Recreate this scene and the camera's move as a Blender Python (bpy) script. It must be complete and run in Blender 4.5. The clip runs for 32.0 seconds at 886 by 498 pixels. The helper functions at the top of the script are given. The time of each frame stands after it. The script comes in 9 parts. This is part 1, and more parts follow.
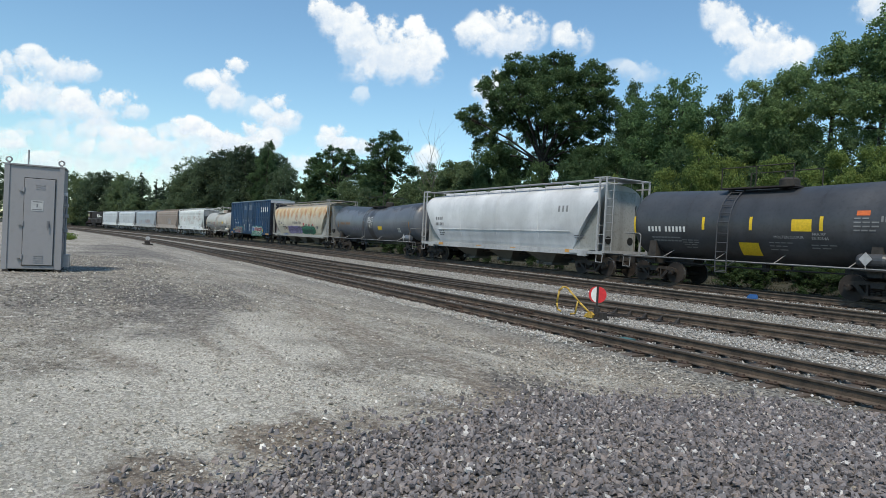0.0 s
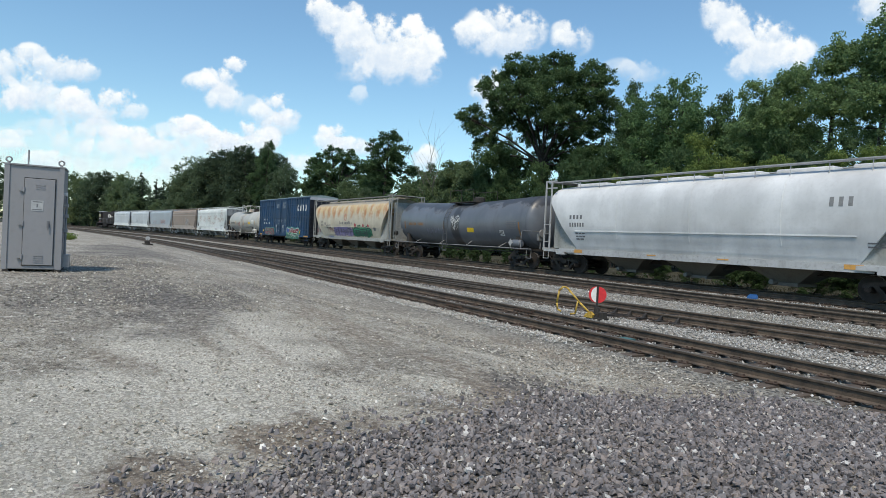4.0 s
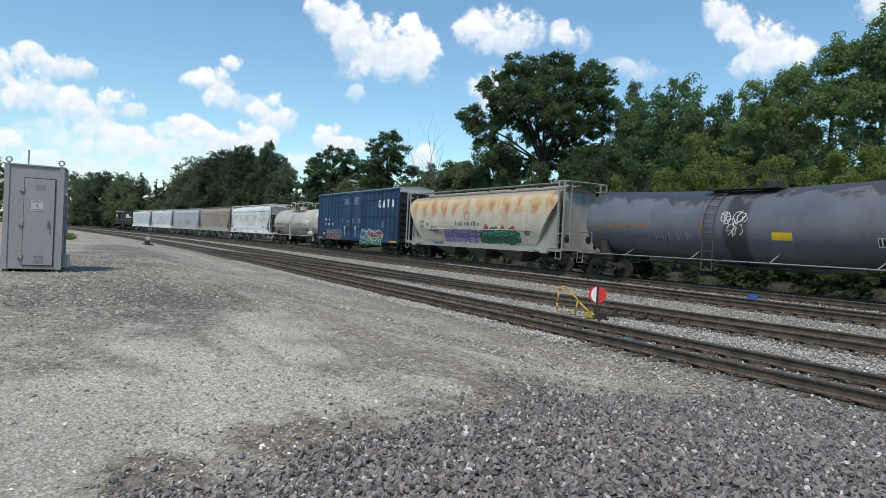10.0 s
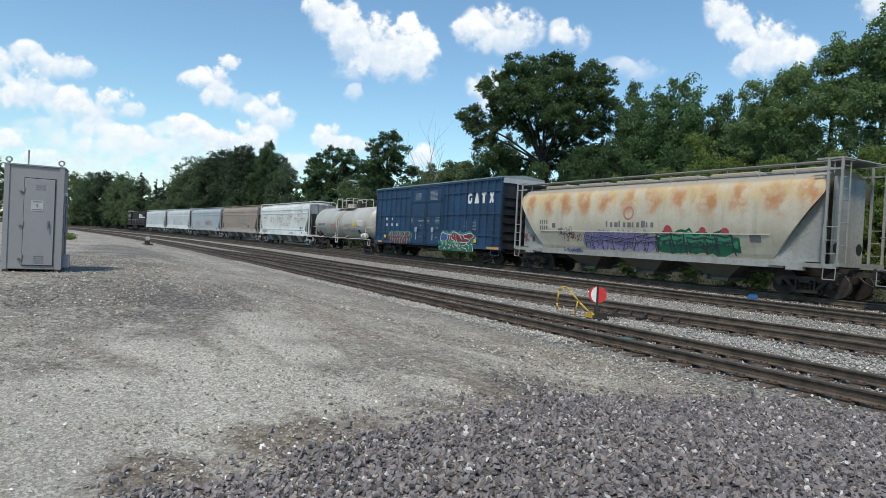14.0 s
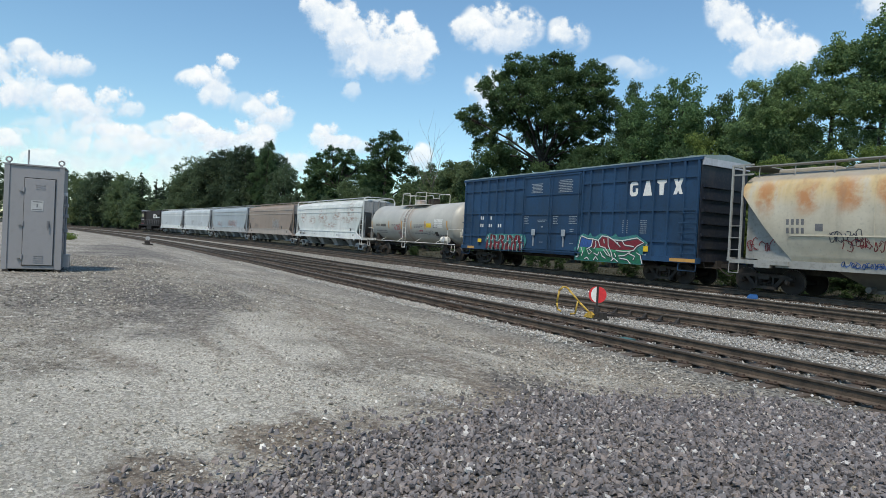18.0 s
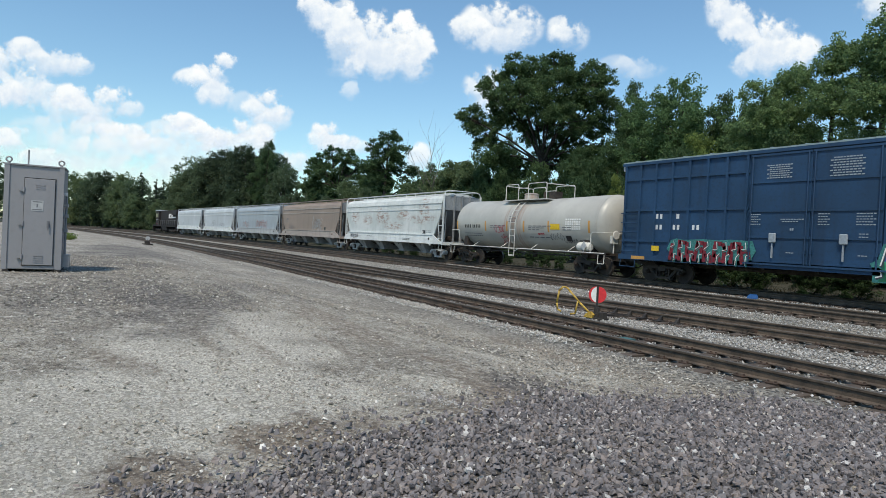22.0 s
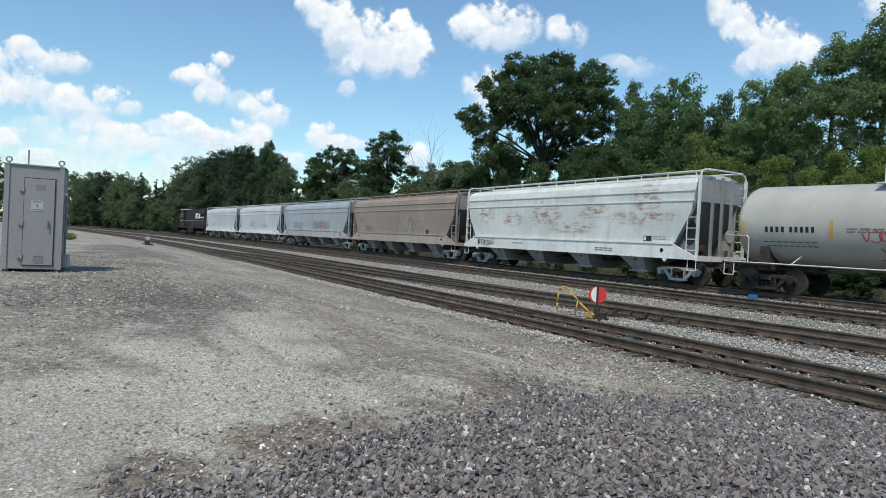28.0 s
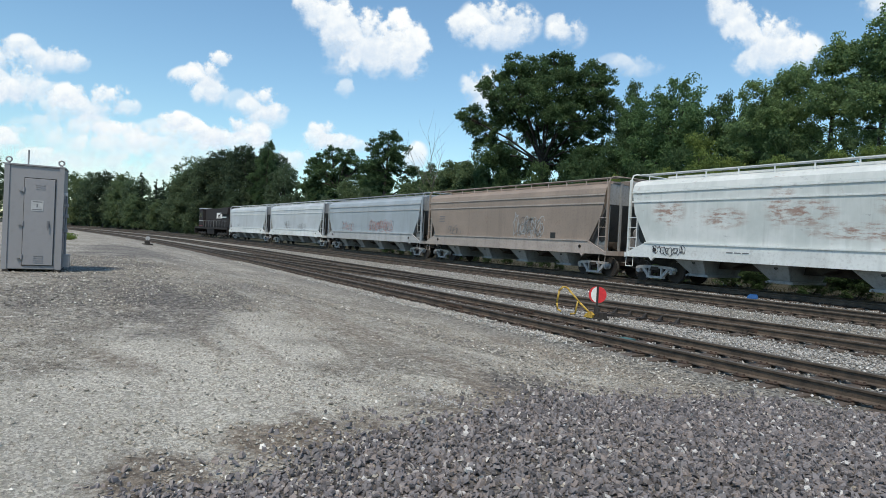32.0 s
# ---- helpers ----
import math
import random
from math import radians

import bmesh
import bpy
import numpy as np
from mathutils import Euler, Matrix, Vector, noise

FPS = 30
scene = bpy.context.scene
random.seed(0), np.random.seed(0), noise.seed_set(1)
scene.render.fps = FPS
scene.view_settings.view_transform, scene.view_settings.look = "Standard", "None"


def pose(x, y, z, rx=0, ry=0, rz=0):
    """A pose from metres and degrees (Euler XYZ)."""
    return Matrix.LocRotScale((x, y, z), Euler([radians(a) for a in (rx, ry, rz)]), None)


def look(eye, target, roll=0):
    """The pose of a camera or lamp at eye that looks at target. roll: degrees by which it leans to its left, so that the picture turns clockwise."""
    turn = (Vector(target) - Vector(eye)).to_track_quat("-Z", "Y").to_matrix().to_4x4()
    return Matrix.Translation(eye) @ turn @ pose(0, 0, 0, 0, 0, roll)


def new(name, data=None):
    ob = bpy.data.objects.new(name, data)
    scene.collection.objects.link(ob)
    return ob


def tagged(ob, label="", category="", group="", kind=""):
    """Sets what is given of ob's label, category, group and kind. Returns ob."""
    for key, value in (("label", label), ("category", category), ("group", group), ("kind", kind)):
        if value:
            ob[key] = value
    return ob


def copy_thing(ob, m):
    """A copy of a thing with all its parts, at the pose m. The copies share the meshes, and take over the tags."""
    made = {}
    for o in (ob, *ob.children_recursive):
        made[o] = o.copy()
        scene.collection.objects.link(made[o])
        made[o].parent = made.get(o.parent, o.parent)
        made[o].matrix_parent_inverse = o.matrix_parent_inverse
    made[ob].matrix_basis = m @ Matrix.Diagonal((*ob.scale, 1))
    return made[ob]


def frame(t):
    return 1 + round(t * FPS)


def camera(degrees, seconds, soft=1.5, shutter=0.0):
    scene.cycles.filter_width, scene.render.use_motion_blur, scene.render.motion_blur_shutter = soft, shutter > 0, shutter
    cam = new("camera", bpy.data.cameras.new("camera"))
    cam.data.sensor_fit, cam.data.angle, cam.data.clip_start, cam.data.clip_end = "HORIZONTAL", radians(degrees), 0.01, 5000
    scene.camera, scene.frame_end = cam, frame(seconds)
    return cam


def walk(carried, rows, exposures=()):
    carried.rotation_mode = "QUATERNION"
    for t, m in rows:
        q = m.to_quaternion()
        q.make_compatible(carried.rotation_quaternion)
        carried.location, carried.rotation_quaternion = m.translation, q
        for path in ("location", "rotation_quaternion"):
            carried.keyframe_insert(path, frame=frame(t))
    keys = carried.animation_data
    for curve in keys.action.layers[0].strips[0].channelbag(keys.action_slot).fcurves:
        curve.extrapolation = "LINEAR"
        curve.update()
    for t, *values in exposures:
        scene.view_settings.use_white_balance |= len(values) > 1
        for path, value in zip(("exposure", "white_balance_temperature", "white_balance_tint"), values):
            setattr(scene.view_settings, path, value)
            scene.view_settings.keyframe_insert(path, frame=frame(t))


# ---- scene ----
SECONDS = 32.0
EYE = Vector((0.0, -23.24, 1.342))
AIM = EYE + Vector((-0.85906, 0.51169, -0.01379)) * 20
cam = camera(70.63, SECONDS, soft=0.6)
walk(cam, [(0.0, look(EYE, AIM, 2.89)), (SECONDS, look(EYE, AIM, 2.89))], exposures=[(0.0, -0.12, 6500, 7.0), (6.0, -0.08, 6500, 7.0), (12.0, -0.08, 6500, 7.0), (17.0, -0.12, 6500, 7.0), (24.0, -0.13, 6500, 7.0), (28.0, -0.12, 6500, 7.0), (SECONDS, -0.12, 6500, 7.0)])

# ---- sky, sun ----
SUN_ELEVATION, SUN_AZIMUTH = 57.0, 312.0   # azimuth: the side from which the sun shines, from +x towards +y
sun_way = Vector((math.cos(radians(SUN_ELEVATION)) * math.cos(radians(SUN_AZIMUTH)),
                  math.cos(radians(SUN_ELEVATION)) * math.sin(radians(SUN_AZIMUTH)), math.sin(radians(SUN_ELEVATION))))
world = bpy.data.worlds.new("sky")
scene.world = world
world.use_nodes = True
wn = world.node_tree
wsky = wn.nodes.new("ShaderNodeTexSky")
wsky.sky_type, wsky.sun_disc = "NISHITA", False
wsky.sun_elevation, wsky.sun_rotation = radians(SUN_ELEVATION), radians(90 - SUN_AZIMUTH)
wsky.air_density, wsky.dust_density, wsky.ozone_density = 1.2, 0.15, 1.6
wbg = wn.nodes["Background"]
wbg.inputs["Strength"].default_value = 0.15
wtint = wn.nodes.new("ShaderNodeMix")
wtint.data_type, wtint.blend_type = "RGBA", "MULTIPLY"
wtint.inputs[0].default_value, wtint.inputs[7].default_value = 1.0, (0.83, 1.0, 1.07, 1)
wn.links.new(wsky.outputs[0], wtint.inputs[6])
wn.links.new(wtint.outputs[2], wbg.inputs["Color"])
sun = new("sun", bpy.data.lights.new("sun", "SUN"))
sun.data.energy, sun.data.angle, sun.data.color = 3.9, radians(9.0), (1.0, 0.89, 0.75)
sun.matrix_world = look(sun_way * 100, (0, 0, 0))

# ---- the plan ----
SPEED = 3.377            # metres a second, towards +x
CURVE_AT, CURVE_R = -37.9, 967.2
TRACKS = {"T": (0.0, 0.0), "C": (-3.85, -0.13), "B": (-8.5, -0.4), "A": (-12.95, -0.43)}   # lateral place, rail top
# the second yard track swings out round the turnout
SWING = ((30.0, -7.5), (-6.0, -7.7), (-13.0, -8.25), (-24.0, -8.7), (-40.0, -8.7), (-65.0, -8.1), (-95.0, -7.75), (-400.0, -7.7))


def along(s, lat):
    """World x, y of the place s metres along the line and lat metres to its far side."""
    d = CURVE_AT - s
    if d <= 0:
        return s, lat
    a = d / CURVE_R
    return CURVE_AT - (CURVE_R + lat) * math.sin(a), -CURVE_R + (CURVE_R + lat) * math.cos(a)


def heading(s):
    return math.degrees(max(0.0, CURVE_AT - s) / CURVE_R)


def lane(key, s):
    """Lateral place of a track's middle at s."""
    if key != "B":
        return TRACKS[key][0]
    for (a, la), (b, lb) in zip(SWING, SWING[1:]):
        if s >= b:
            t = min(1.0, max(0.0, (a - s) / (a - b)))
            return la + (lb - la) * t * t * (3 - 2 * t)
    return SWING[-1][1]


def branch(s):
    """Lateral place of the track that leaves the second yard track for the near one."""
    t = min(1.0, max(0.0, (-12.0 - s) / 50.0))
    return lane("B", s) + (TRACKS["A"][0] - lane("B", s)) * t * t * (3 - 2 * t)


def lateral(x, y):
    if x >= CURVE_AT:
        return y
    return math.hypot(x - CURVE_AT, y + CURVE_R) - CURVE_R


# ---- materials ----
class Nodes:
    """A small builder for node materials."""

    def __init__(self, name):
        self.mat = bpy.data.materials.new(name)
        self.mat.use_nodes = True
        self.t = self.mat.node_tree
        self.p = self.t.nodes["Principled BSDF"]
        self.out = self.t.nodes["Material Output"]
        self.co = self.t.nodes.new("ShaderNodeTexCoord").outputs["Object"]

    def link(self, a, b):
        self.t.links.new(a, b)

    def put(self, socket, v):
        if isinstance(v, bpy.types.NodeSocket):
            self.link(v, socket)
        else:
            socket.default_value = v

    def scaled(self, v, co=None):
        n = self.t.nodes.new("ShaderNodeMapping")
        n.inputs["Scale"].default_value = v
        self.link(co or self.co, n.inputs["Vector"])
        return n.outputs[0]

    def noise(self, scale, detail=4.0, rough=0.55, co=None, distort=0.0):
        n = self.t.nodes.new("ShaderNodeTexNoise")
        n.inputs["Scale"].default_value, n.inputs["Detail"].default_value = scale, detail
        n.inputs["Roughness"].default_value, n.inputs["Distortion"].default_value = rough, distort
        self.link(co or self.co, n.inputs["Vector"])
        return n.outputs["Fac"]

    def voronoi(self, scale, out="Distance", co=None, feature="F1"):
        n = self.t.nodes.new("ShaderNodeTexVoronoi")
        n.feature = feature
        n.inputs["Scale"].default_value = scale
        self.link(co or self.co, n.inputs["Vector"])
        return n.outputs[out]

    def ramp(self, v, lo, hi, a=0.0, b=1.0):
        n = self.t.nodes.new("ShaderNodeMapRange")
        n.interpolation_type = "SMOOTHSTEP"
        self.put(n.inputs["Value"], v)
        for k, x in zip(("From Min", "From Max", "To Min", "To Max"), (lo, hi, a, b)):
            n.inputs[k].default_value = x
        return n.outputs[0]

    def math(self, op, a, b=0.0):
        n = self.t.nodes.new("ShaderNodeMath")
        n.operation = op
        self.put(n.inputs[0], a)
        self.put(n.inputs[1], b)
        return n.outputs[0]

    def mix(self, f, a, b):
        n = self.t.nodes.new("ShaderNodeMix")
        n.data_type = "RGBA"
        self.put(n.inputs[0], f)
        self.put(n.inputs[6], a if isinstance(a, bpy.types.NodeSocket) else (*a, 1))
        self.put(n.inputs[7], b if isinstance(b, bpy.types.NodeSocket) else (*b, 1))
        return n.outputs[2]

    def axes(self, co=None):
        n = self.t.nodes.new("ShaderNodeSeparateXYZ")
        self.link(co or self.co, n.inputs[0])
        return n.outputs

    def island(self):
        return self.t.nodes.new("ShaderNodeNewGeometry").outputs["Random Per Island"]

    def chance(self):
        return self.t.nodes.new("ShaderNodeObjectInfo").outputs["Random"]

    def attribute(self, name):
        n = self.t.nodes.new("ShaderNodeAttribute")
        n.attribute_name = name
        return n.outputs["Fac"]

    def bump(self, h, strength=0.3, distance=0.02):
        n = self.t.nodes.new("ShaderNodeBump")
        n.inputs["Strength"].default_value, n.inputs["Distance"].default_value = strength, distance
        self.link(h, n.inputs["Height"])
        self.link(n.outputs[0], self.p.inputs["Normal"])

    def done(self, color=None, rough=0.6, metal=0.0):
        if color is not None:
            self.put(self.p.inputs["Base Color"], color if isinstance(color, bpy.types.NodeSocket) else (*color, 1))
        self.put(self.p.inputs["Roughness"], rough)
        self.put(self.p.inputs["Metallic"], metal)
        return self.mat


def painted(name, color, dirt=(0.08, 0.07, 0.06), amount=0.35, rust=0.0, streak=0.5, rough=0.5, fade=0.25):
    """Paint on steel: faded, with dirt streaks that run down and specks of rust."""
    n = Nodes(name)
    big = n.noise(0.45, 5)
    run = n.noise(1.0, 5, co=n.scaled((2.2, 2.2, 0.22)))
    fine = n.noise(9.0, 6)
    pale = tuple(min(0.85, c * (1 + fade)) for c in color)
    c = n.mix(n.ramp(big, 0.35, 0.7), color, pale)
    c = n.mix(n.math("MULTIPLY", n.ramp(run, 0.48, 0.75), streak * amount * 1.6), c, dirt)
    c = n.mix(n.math("MULTIPLY", n.ramp(fine, 0.45, 0.8), amount), c, dirt)
    if rust > 0:
        spot = n.math("MULTIPLY", n.ramp(n.noise(1.3, 8, 0.7), 0.56, 0.7), n.ramp(fine, 0.35, 0.6))
        c = n.mix(n.math("MULTIPLY", spot, rust), c, (0.17, 0.07, 0.035))
    n.bump(fine, 0.12, 0.01)
    return n.done(c, n.ramp(big, 0.2, 0.8, rough - 0.1, rough + 0.15))


def plain(name, color, rough=0.6, metal=0.0, vary=0.2):
    n = Nodes(name)
    f = n.noise(14.0, 5)
    dark = tuple(c * (1 - vary) for c in color)
    n.bump(f, 0.15, 0.006)
    return n.done(n.mix(n.ramp(f, 0.3, 0.7), dark, color), rough, metal)


def rust_steel(name, a, b, rough=0.8):
    n = Nodes(name)
    f, g = n.noise(3.0, 6, 0.65), n.noise(30.0, 5)
    c = n.mix(n.ramp(f, 0.35, 0.65), a, b)
    c = n.mix(n.ramp(g, 0.5, 0.75, 0, 0.5), c, tuple(x * 0.55 for x in a))
    n.bump(g, 0.25, 0.006)
    return n.done(c, rough)


def stone(name, dark, mid, pale, warm):
    n = Nodes(name)
    r = n.island()
    c = n.mix(n.ramp(r, 0.0, 0.55), dark, mid)
    c = n.mix(n.ramp(r, 0.55, 0.8), c, warm)
    c = n.mix(n.ramp(r, 0.9, 0.99), c, pale)
    f = n.noise(60.0, 5)
    c = n.mix(n.ramp(f, 0.4, 0.7, 0, 0.45), c, mid)
    n.bump(f, 0.4, 0.004)
    return n.done(c, 0.85)


def leafage(name, dark, light, warm):
    """Leaves: light comes through them; every tree and every leaf has a tone of its own."""
    n = Nodes(name)
    r = n.island()
    c = n.mix(r, dark, light)
    c = n.mix(n.math("MULTIPLY", n.ramp(n.chance(), 0.3, 1.0), 0.55), c, warm)
    c = n.mix(n.ramp(n.noise(0.9, 4), 0.38, 0.62, 0.0, 0.6), c, tuple(v * 0.75 for v in dark))
    n.done(c, 0.55)
    n.p.inputs["Specular IOR Level"].default_value = 0.1
    tr = n.t.nodes.new("ShaderNodeBsdfTranslucent")
    n.link(c, tr.inputs["Color"])
    m = n.t.nodes.new("ShaderNodeMixShader")
    m.inputs[0].default_value = 0.5
    n.link(n.p.outputs[0], m.inputs[1])
    n.link(tr.outputs[0], m.inputs[2])
    n.link(m.outputs[0], n.out.inputs["Surface"])
    return n.mat


def bark():
    n = Nodes("bark")
    f = n.noise(6.0, 6, co=n.scaled((1, 1, 0.25)))
    n.bump(f, 0.6, 0.03)
    return n.done(n.mix(n.ramp(f, 0.35, 0.65), (0.018, 0.015, 0.012), (0.06, 0.05, 0.04)), 0.9)


def ground_material():
    """Crushed stone, hard-packed dirt and sand; the share of each is stored with the ground."""
    n = Nodes("gravel_ground")
    big, mid = n.noise(0.3, 6, 0.62, distort=0.6), n.noise(1.1, 8, 0.68, distort=0.8)
    # tyre drag along the road stretches the finer patches
    run = n.noise(1.0, 9, 0.7, co=n.scaled((0.9, 4.2, 1.0)))
    clod, fine = n.noise(9.0, 9, 0.72), n.noise(34.0, 7, 0.75)
    grit, peb = n.voronoi(47.0, "Color"), n.voronoi(21.0, "Color")
    gs, gd, ps = n.axes(grit)[0], n.axes(grit)[2], n.axes(peb)[1]
    dirt = n.mix(n.ramp(big, 0.38, 0.62), (0.285, 0.254, 0.203), (0.42, 0.38, 0.308))
    dirt = n.mix(n.ramp(mid, 0.47, 0.6, 0, 0.8), dirt, (0.54, 0.495, 0.405))
    dirt = n.mix(n.ramp(mid, 0.45, 0.36, 0, 0.55), dirt, (0.21, 0.175, 0.13))
    dirt = n.mix(n.ramp(run, 0.54, 0.66, 0, 0.6), dirt, (0.19, 0.16, 0.12))
    dirt = n.mix(n.ramp(clod, 0.53, 0.61, 0, 0.85), dirt, (0.13, 0.11, 0.088))
    dirt = n.mix(n.ramp(clod, 0.46, 0.38, 0, 0.85), dirt, (0.66, 0.62, 0.55))
    dirt = n.mix(n.ramp(fine, 0.53, 0.6, 0, 0.8), dirt, (0.1, 0.085, 0.067))
    dirt = n.mix(n.ramp(fine, 0.46, 0.38, 0, 0.8), dirt, (0.72, 0.68, 0.6))
    chips = n.math("MULTIPLY", n.ramp(gs, 0.88, 0.93, 0, 0.75), n.ramp(mid, 0.4, 0.58))
    dirt = n.mix(chips, dirt, (0.66, 0.64, 0.59))
    dirt = n.mix(n.ramp(gd, 0.93, 0.96, 0, 0.6), dirt, (0.07, 0.06, 0.052))
    pale = n.mix(n.ramp(gs, 0.3, 0.9), (0.44, 0.405, 0.335), (0.8, 0.755, 0.66))
    pale = n.mix(n.ramp(fine, 0.52, 0.68, 0, 0.6), pale, (0.16, 0.14, 0.12))
    dark = n.mix(n.ramp(ps, 0.1, 0.95), (0.07, 0.063, 0.058), (0.25, 0.226, 0.2))
    dark = n.mix(n.ramp(clod, 0.48, 0.62, 0, 0.6), dark, (0.05, 0.043, 0.038))
    brown = n.mix(n.ramp(clod, 0.35, 0.62), (0.37, 0.31, 0.24), (0.17, 0.133, 0.098))
    brown = n.mix(n.ramp(gs, 0.85, 0.95, 0, 0.6), brown, (0.42, 0.39, 0.34))
    ball = n.mix(n.ramp(ps, 0.05, 0.95), (0.105, 0.095, 0.079), (0.37, 0.345, 0.295))
    wild = n.mix(n.ramp(mid, 0.42, 0.58), (0.06, 0.056, 0.04), (0.026, 0.032, 0.018))
    wild = n.mix(n.attribute("sand"), wild, n.mix(n.ramp(mid, 0.42, 0.58), (0.2, 0.165, 0.11), (0.08, 0.075, 0.045)))
    wild = n.mix(n.ramp(fine, 0.5, 0.65, 0, 0.6), wild, (0.07, 0.06, 0.042))
    # ragged borders between the kinds
    rag = n.math("MULTIPLY", n.math("SUBTRACT", clod, 0.5), 1.3)

    def share(name):
        return n.ramp(n.math("ADD", n.attribute(name), n.math("MULTIPLY", rag, n.ramp(n.attribute(name), 0.02, 0.3))), 0.12, 0.8, 0.0, 0.95)
    c = n.mix(share("pale"), dirt, pale)
    c = n.mix(share("brown"), c, brown)
    c = n.mix(share("dark"), c, dark)
    c = n.mix(n.attribute("ballast"), c, ball)
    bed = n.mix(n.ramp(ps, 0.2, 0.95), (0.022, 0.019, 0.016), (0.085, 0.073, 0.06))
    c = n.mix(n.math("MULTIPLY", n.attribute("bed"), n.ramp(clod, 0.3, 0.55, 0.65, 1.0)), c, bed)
    c = n.mix(n.attribute("wild"), c, wild)
    h = n.math("ADD", n.math("MULTIPLY", clod, 2.2), n.math("ADD", n.math("MULTIPLY", fine, 0.7), n.math("MULTIPLY", n.voronoi(21.0), 0.35)))
    n.bump(h, 1.0, 0.035)
    return n.done(c, 0.92)


M = {}


def materials():
    M["ground"] = ground_material()
    M["stone_purple"] = stone("purple_grey_stone", (0.076, 0.07, 0.071), (0.207, 0.191, 0.193), (0.56, 0.54, 0.51), (0.232, 0.197, 0.18))
    M["stone_grey"] = stone("pale_grey_stone", (0.15, 0.144, 0.134), (0.42, 0.41, 0.385), (0.75, 0.74, 0.71), (0.31, 0.275, 0.235))
    M["stone_road"] = stone("road_chip_stone", (0.16, 0.145, 0.12), (0.4, 0.375, 0.325), (0.74, 0.71, 0.65), (0.3, 0.26, 0.205))
    M["stone_white"] = stone("white_grey_stone", (0.2, 0.19, 0.17), (0.44, 0.425, 0.385), (0.76, 0.74, 0.68), (0.36, 0.31, 0.25))
    M["rail_side"] = rust_steel("rail_side", (0.05, 0.037, 0.027), (0.11, 0.08, 0.057))
    M["rail_rust"] = rust_steel("rail_rust", (0.055, 0.043, 0.034), (0.12, 0.09, 0.068))
    M["rail_head"] = plain("rail_head", (0.105, 0.09, 0.074), 0.62, 0.15)
    M["tie"] = rust_steel("tie_wood", (0.04, 0.031, 0.025), (0.105, 0.08, 0.062), 0.9)
    M["plate"] = rust_steel("rusty_plate", (0.038, 0.026, 0.019), (0.085, 0.052, 0.036))
    M["black_steel"] = rust_steel("black_steel", (0.018, 0.016, 0.015), (0.045, 0.038, 0.032))
    M["truck_dark"] = rust_steel("truck_brown", (0.02, 0.016, 0.013), (0.05, 0.037, 0.029))
    M["truck_pale"] = painted("truck_silver", (0.36, 0.35, 0.35), amount=0.5)
    M["wheel_rust"] = rust_steel("wheel_rust", (0.016, 0.013, 0.012), (0.036, 0.028, 0.023), 0.85)
    M["wheel_tread"] = plain("wheel_tread", (0.3, 0.28, 0.26), 0.35, 0.8)
    M["red"] = plain("red_paint", (0.62, 0.03, 0.035), 0.45)
    M["white"] = plain("white_paint", (0.74, 0.73, 0.7), 0.5, vary=0.12)
    M["yellow"] = plain("yellow_paint", (0.62, 0.4, 0.07), 0.5, vary=0.5)
    M["yellow_bright"] = plain("yellow_reflector", (0.75, 0.5, 0.02), 0.45)
    M["orange"] = plain("orange_label", (0.7, 0.16, 0.04), 0.5)
    M["pale_sign"] = plain("pale_sign", (0.42, 0.42, 0.42), 0.5)
    M["black"] = plain("black_paint", (0.02, 0.02, 0.02), 0.5)
    M["grey_mark"] = plain("grey_stencil", (0.16, 0.16, 0.17), 0.6)
    M["teal"] = plain("teal_paint", (0.05, 0.14, 0.14), 0.7)
    M["blue_plastic"] = plain("blue_plastic", (0.02, 0.09, 0.27), 0.4)
    M["cabinet"] = painted("cabinet_grey", (0.245, 0.239, 0.248), amount=0.12, streak=0.3, rough=0.4, fade=0.08)
    M["bark"] = bark()
    M["leaf_oak"] = leafage("oak_leaves", (0.074, 0.125, 0.06), (0.125, 0.195, 0.088), (0.12, 0.18, 0.07))
    M["leaf_light"] = leafage("light_leaves", (0.15, 0.22, 0.068), (0.25, 0.325, 0.1), (0.26, 0.305, 0.085))
    M["leaf_mid"] = leafage("green_leaves", (0.1, 0.175, 0.077), (0.17, 0.268, 0.112), (0.17, 0.25, 0.094))
    M["leaf_tall"] = leafage("tall_tree_leaves", (0.145, 0.23, 0.103), (0.24, 0.34, 0.15), (0.23, 0.315, 0.123))
    # far foliage: air haze is put into the colour, paler and bluer green
    M["leaf_far"] = leafage("distant_hazy_leaves", (0.107, 0.154, 0.089), (0.154, 0.207, 0.118), (0.150, 0.193, 0.096))
    M["leaf_deep"] = leafage("distant_dark_leaves", (0.054, 0.082, 0.051), (0.082, 0.116, 0.066), (0.082, 0.110, 0.057))
    M["leaf_pale"] = leafage("pale_leaves", (0.134, 0.191, 0.094), (0.202, 0.261, 0.131), (0.202, 0.243, 0.112))
    M["dead_wood"] = plain("dead_wood", (0.2, 0.18, 0.16), 0.9)
    M["grass"] = leafage("dry_grass", (0.05, 0.046, 0.03), (0.12, 0.105, 0.07), (0.045, 0.053, 0.03))


materials()


# ---- mesh tools ----
def link_mesh(name, bm, mat, parent=None, label="", smooth=False):
    me = bpy.data.meshes.new(name)
    bm.to_mesh(me)
    bm.free()
    for m in (mat if isinstance(mat, (list, tuple)) else [mat]):
        me.materials.append(m)
    if smooth:
        me.polygons.foreach_set("use_smooth", [True] * len(me.polygons))
    return link_data(name, me, parent, label)


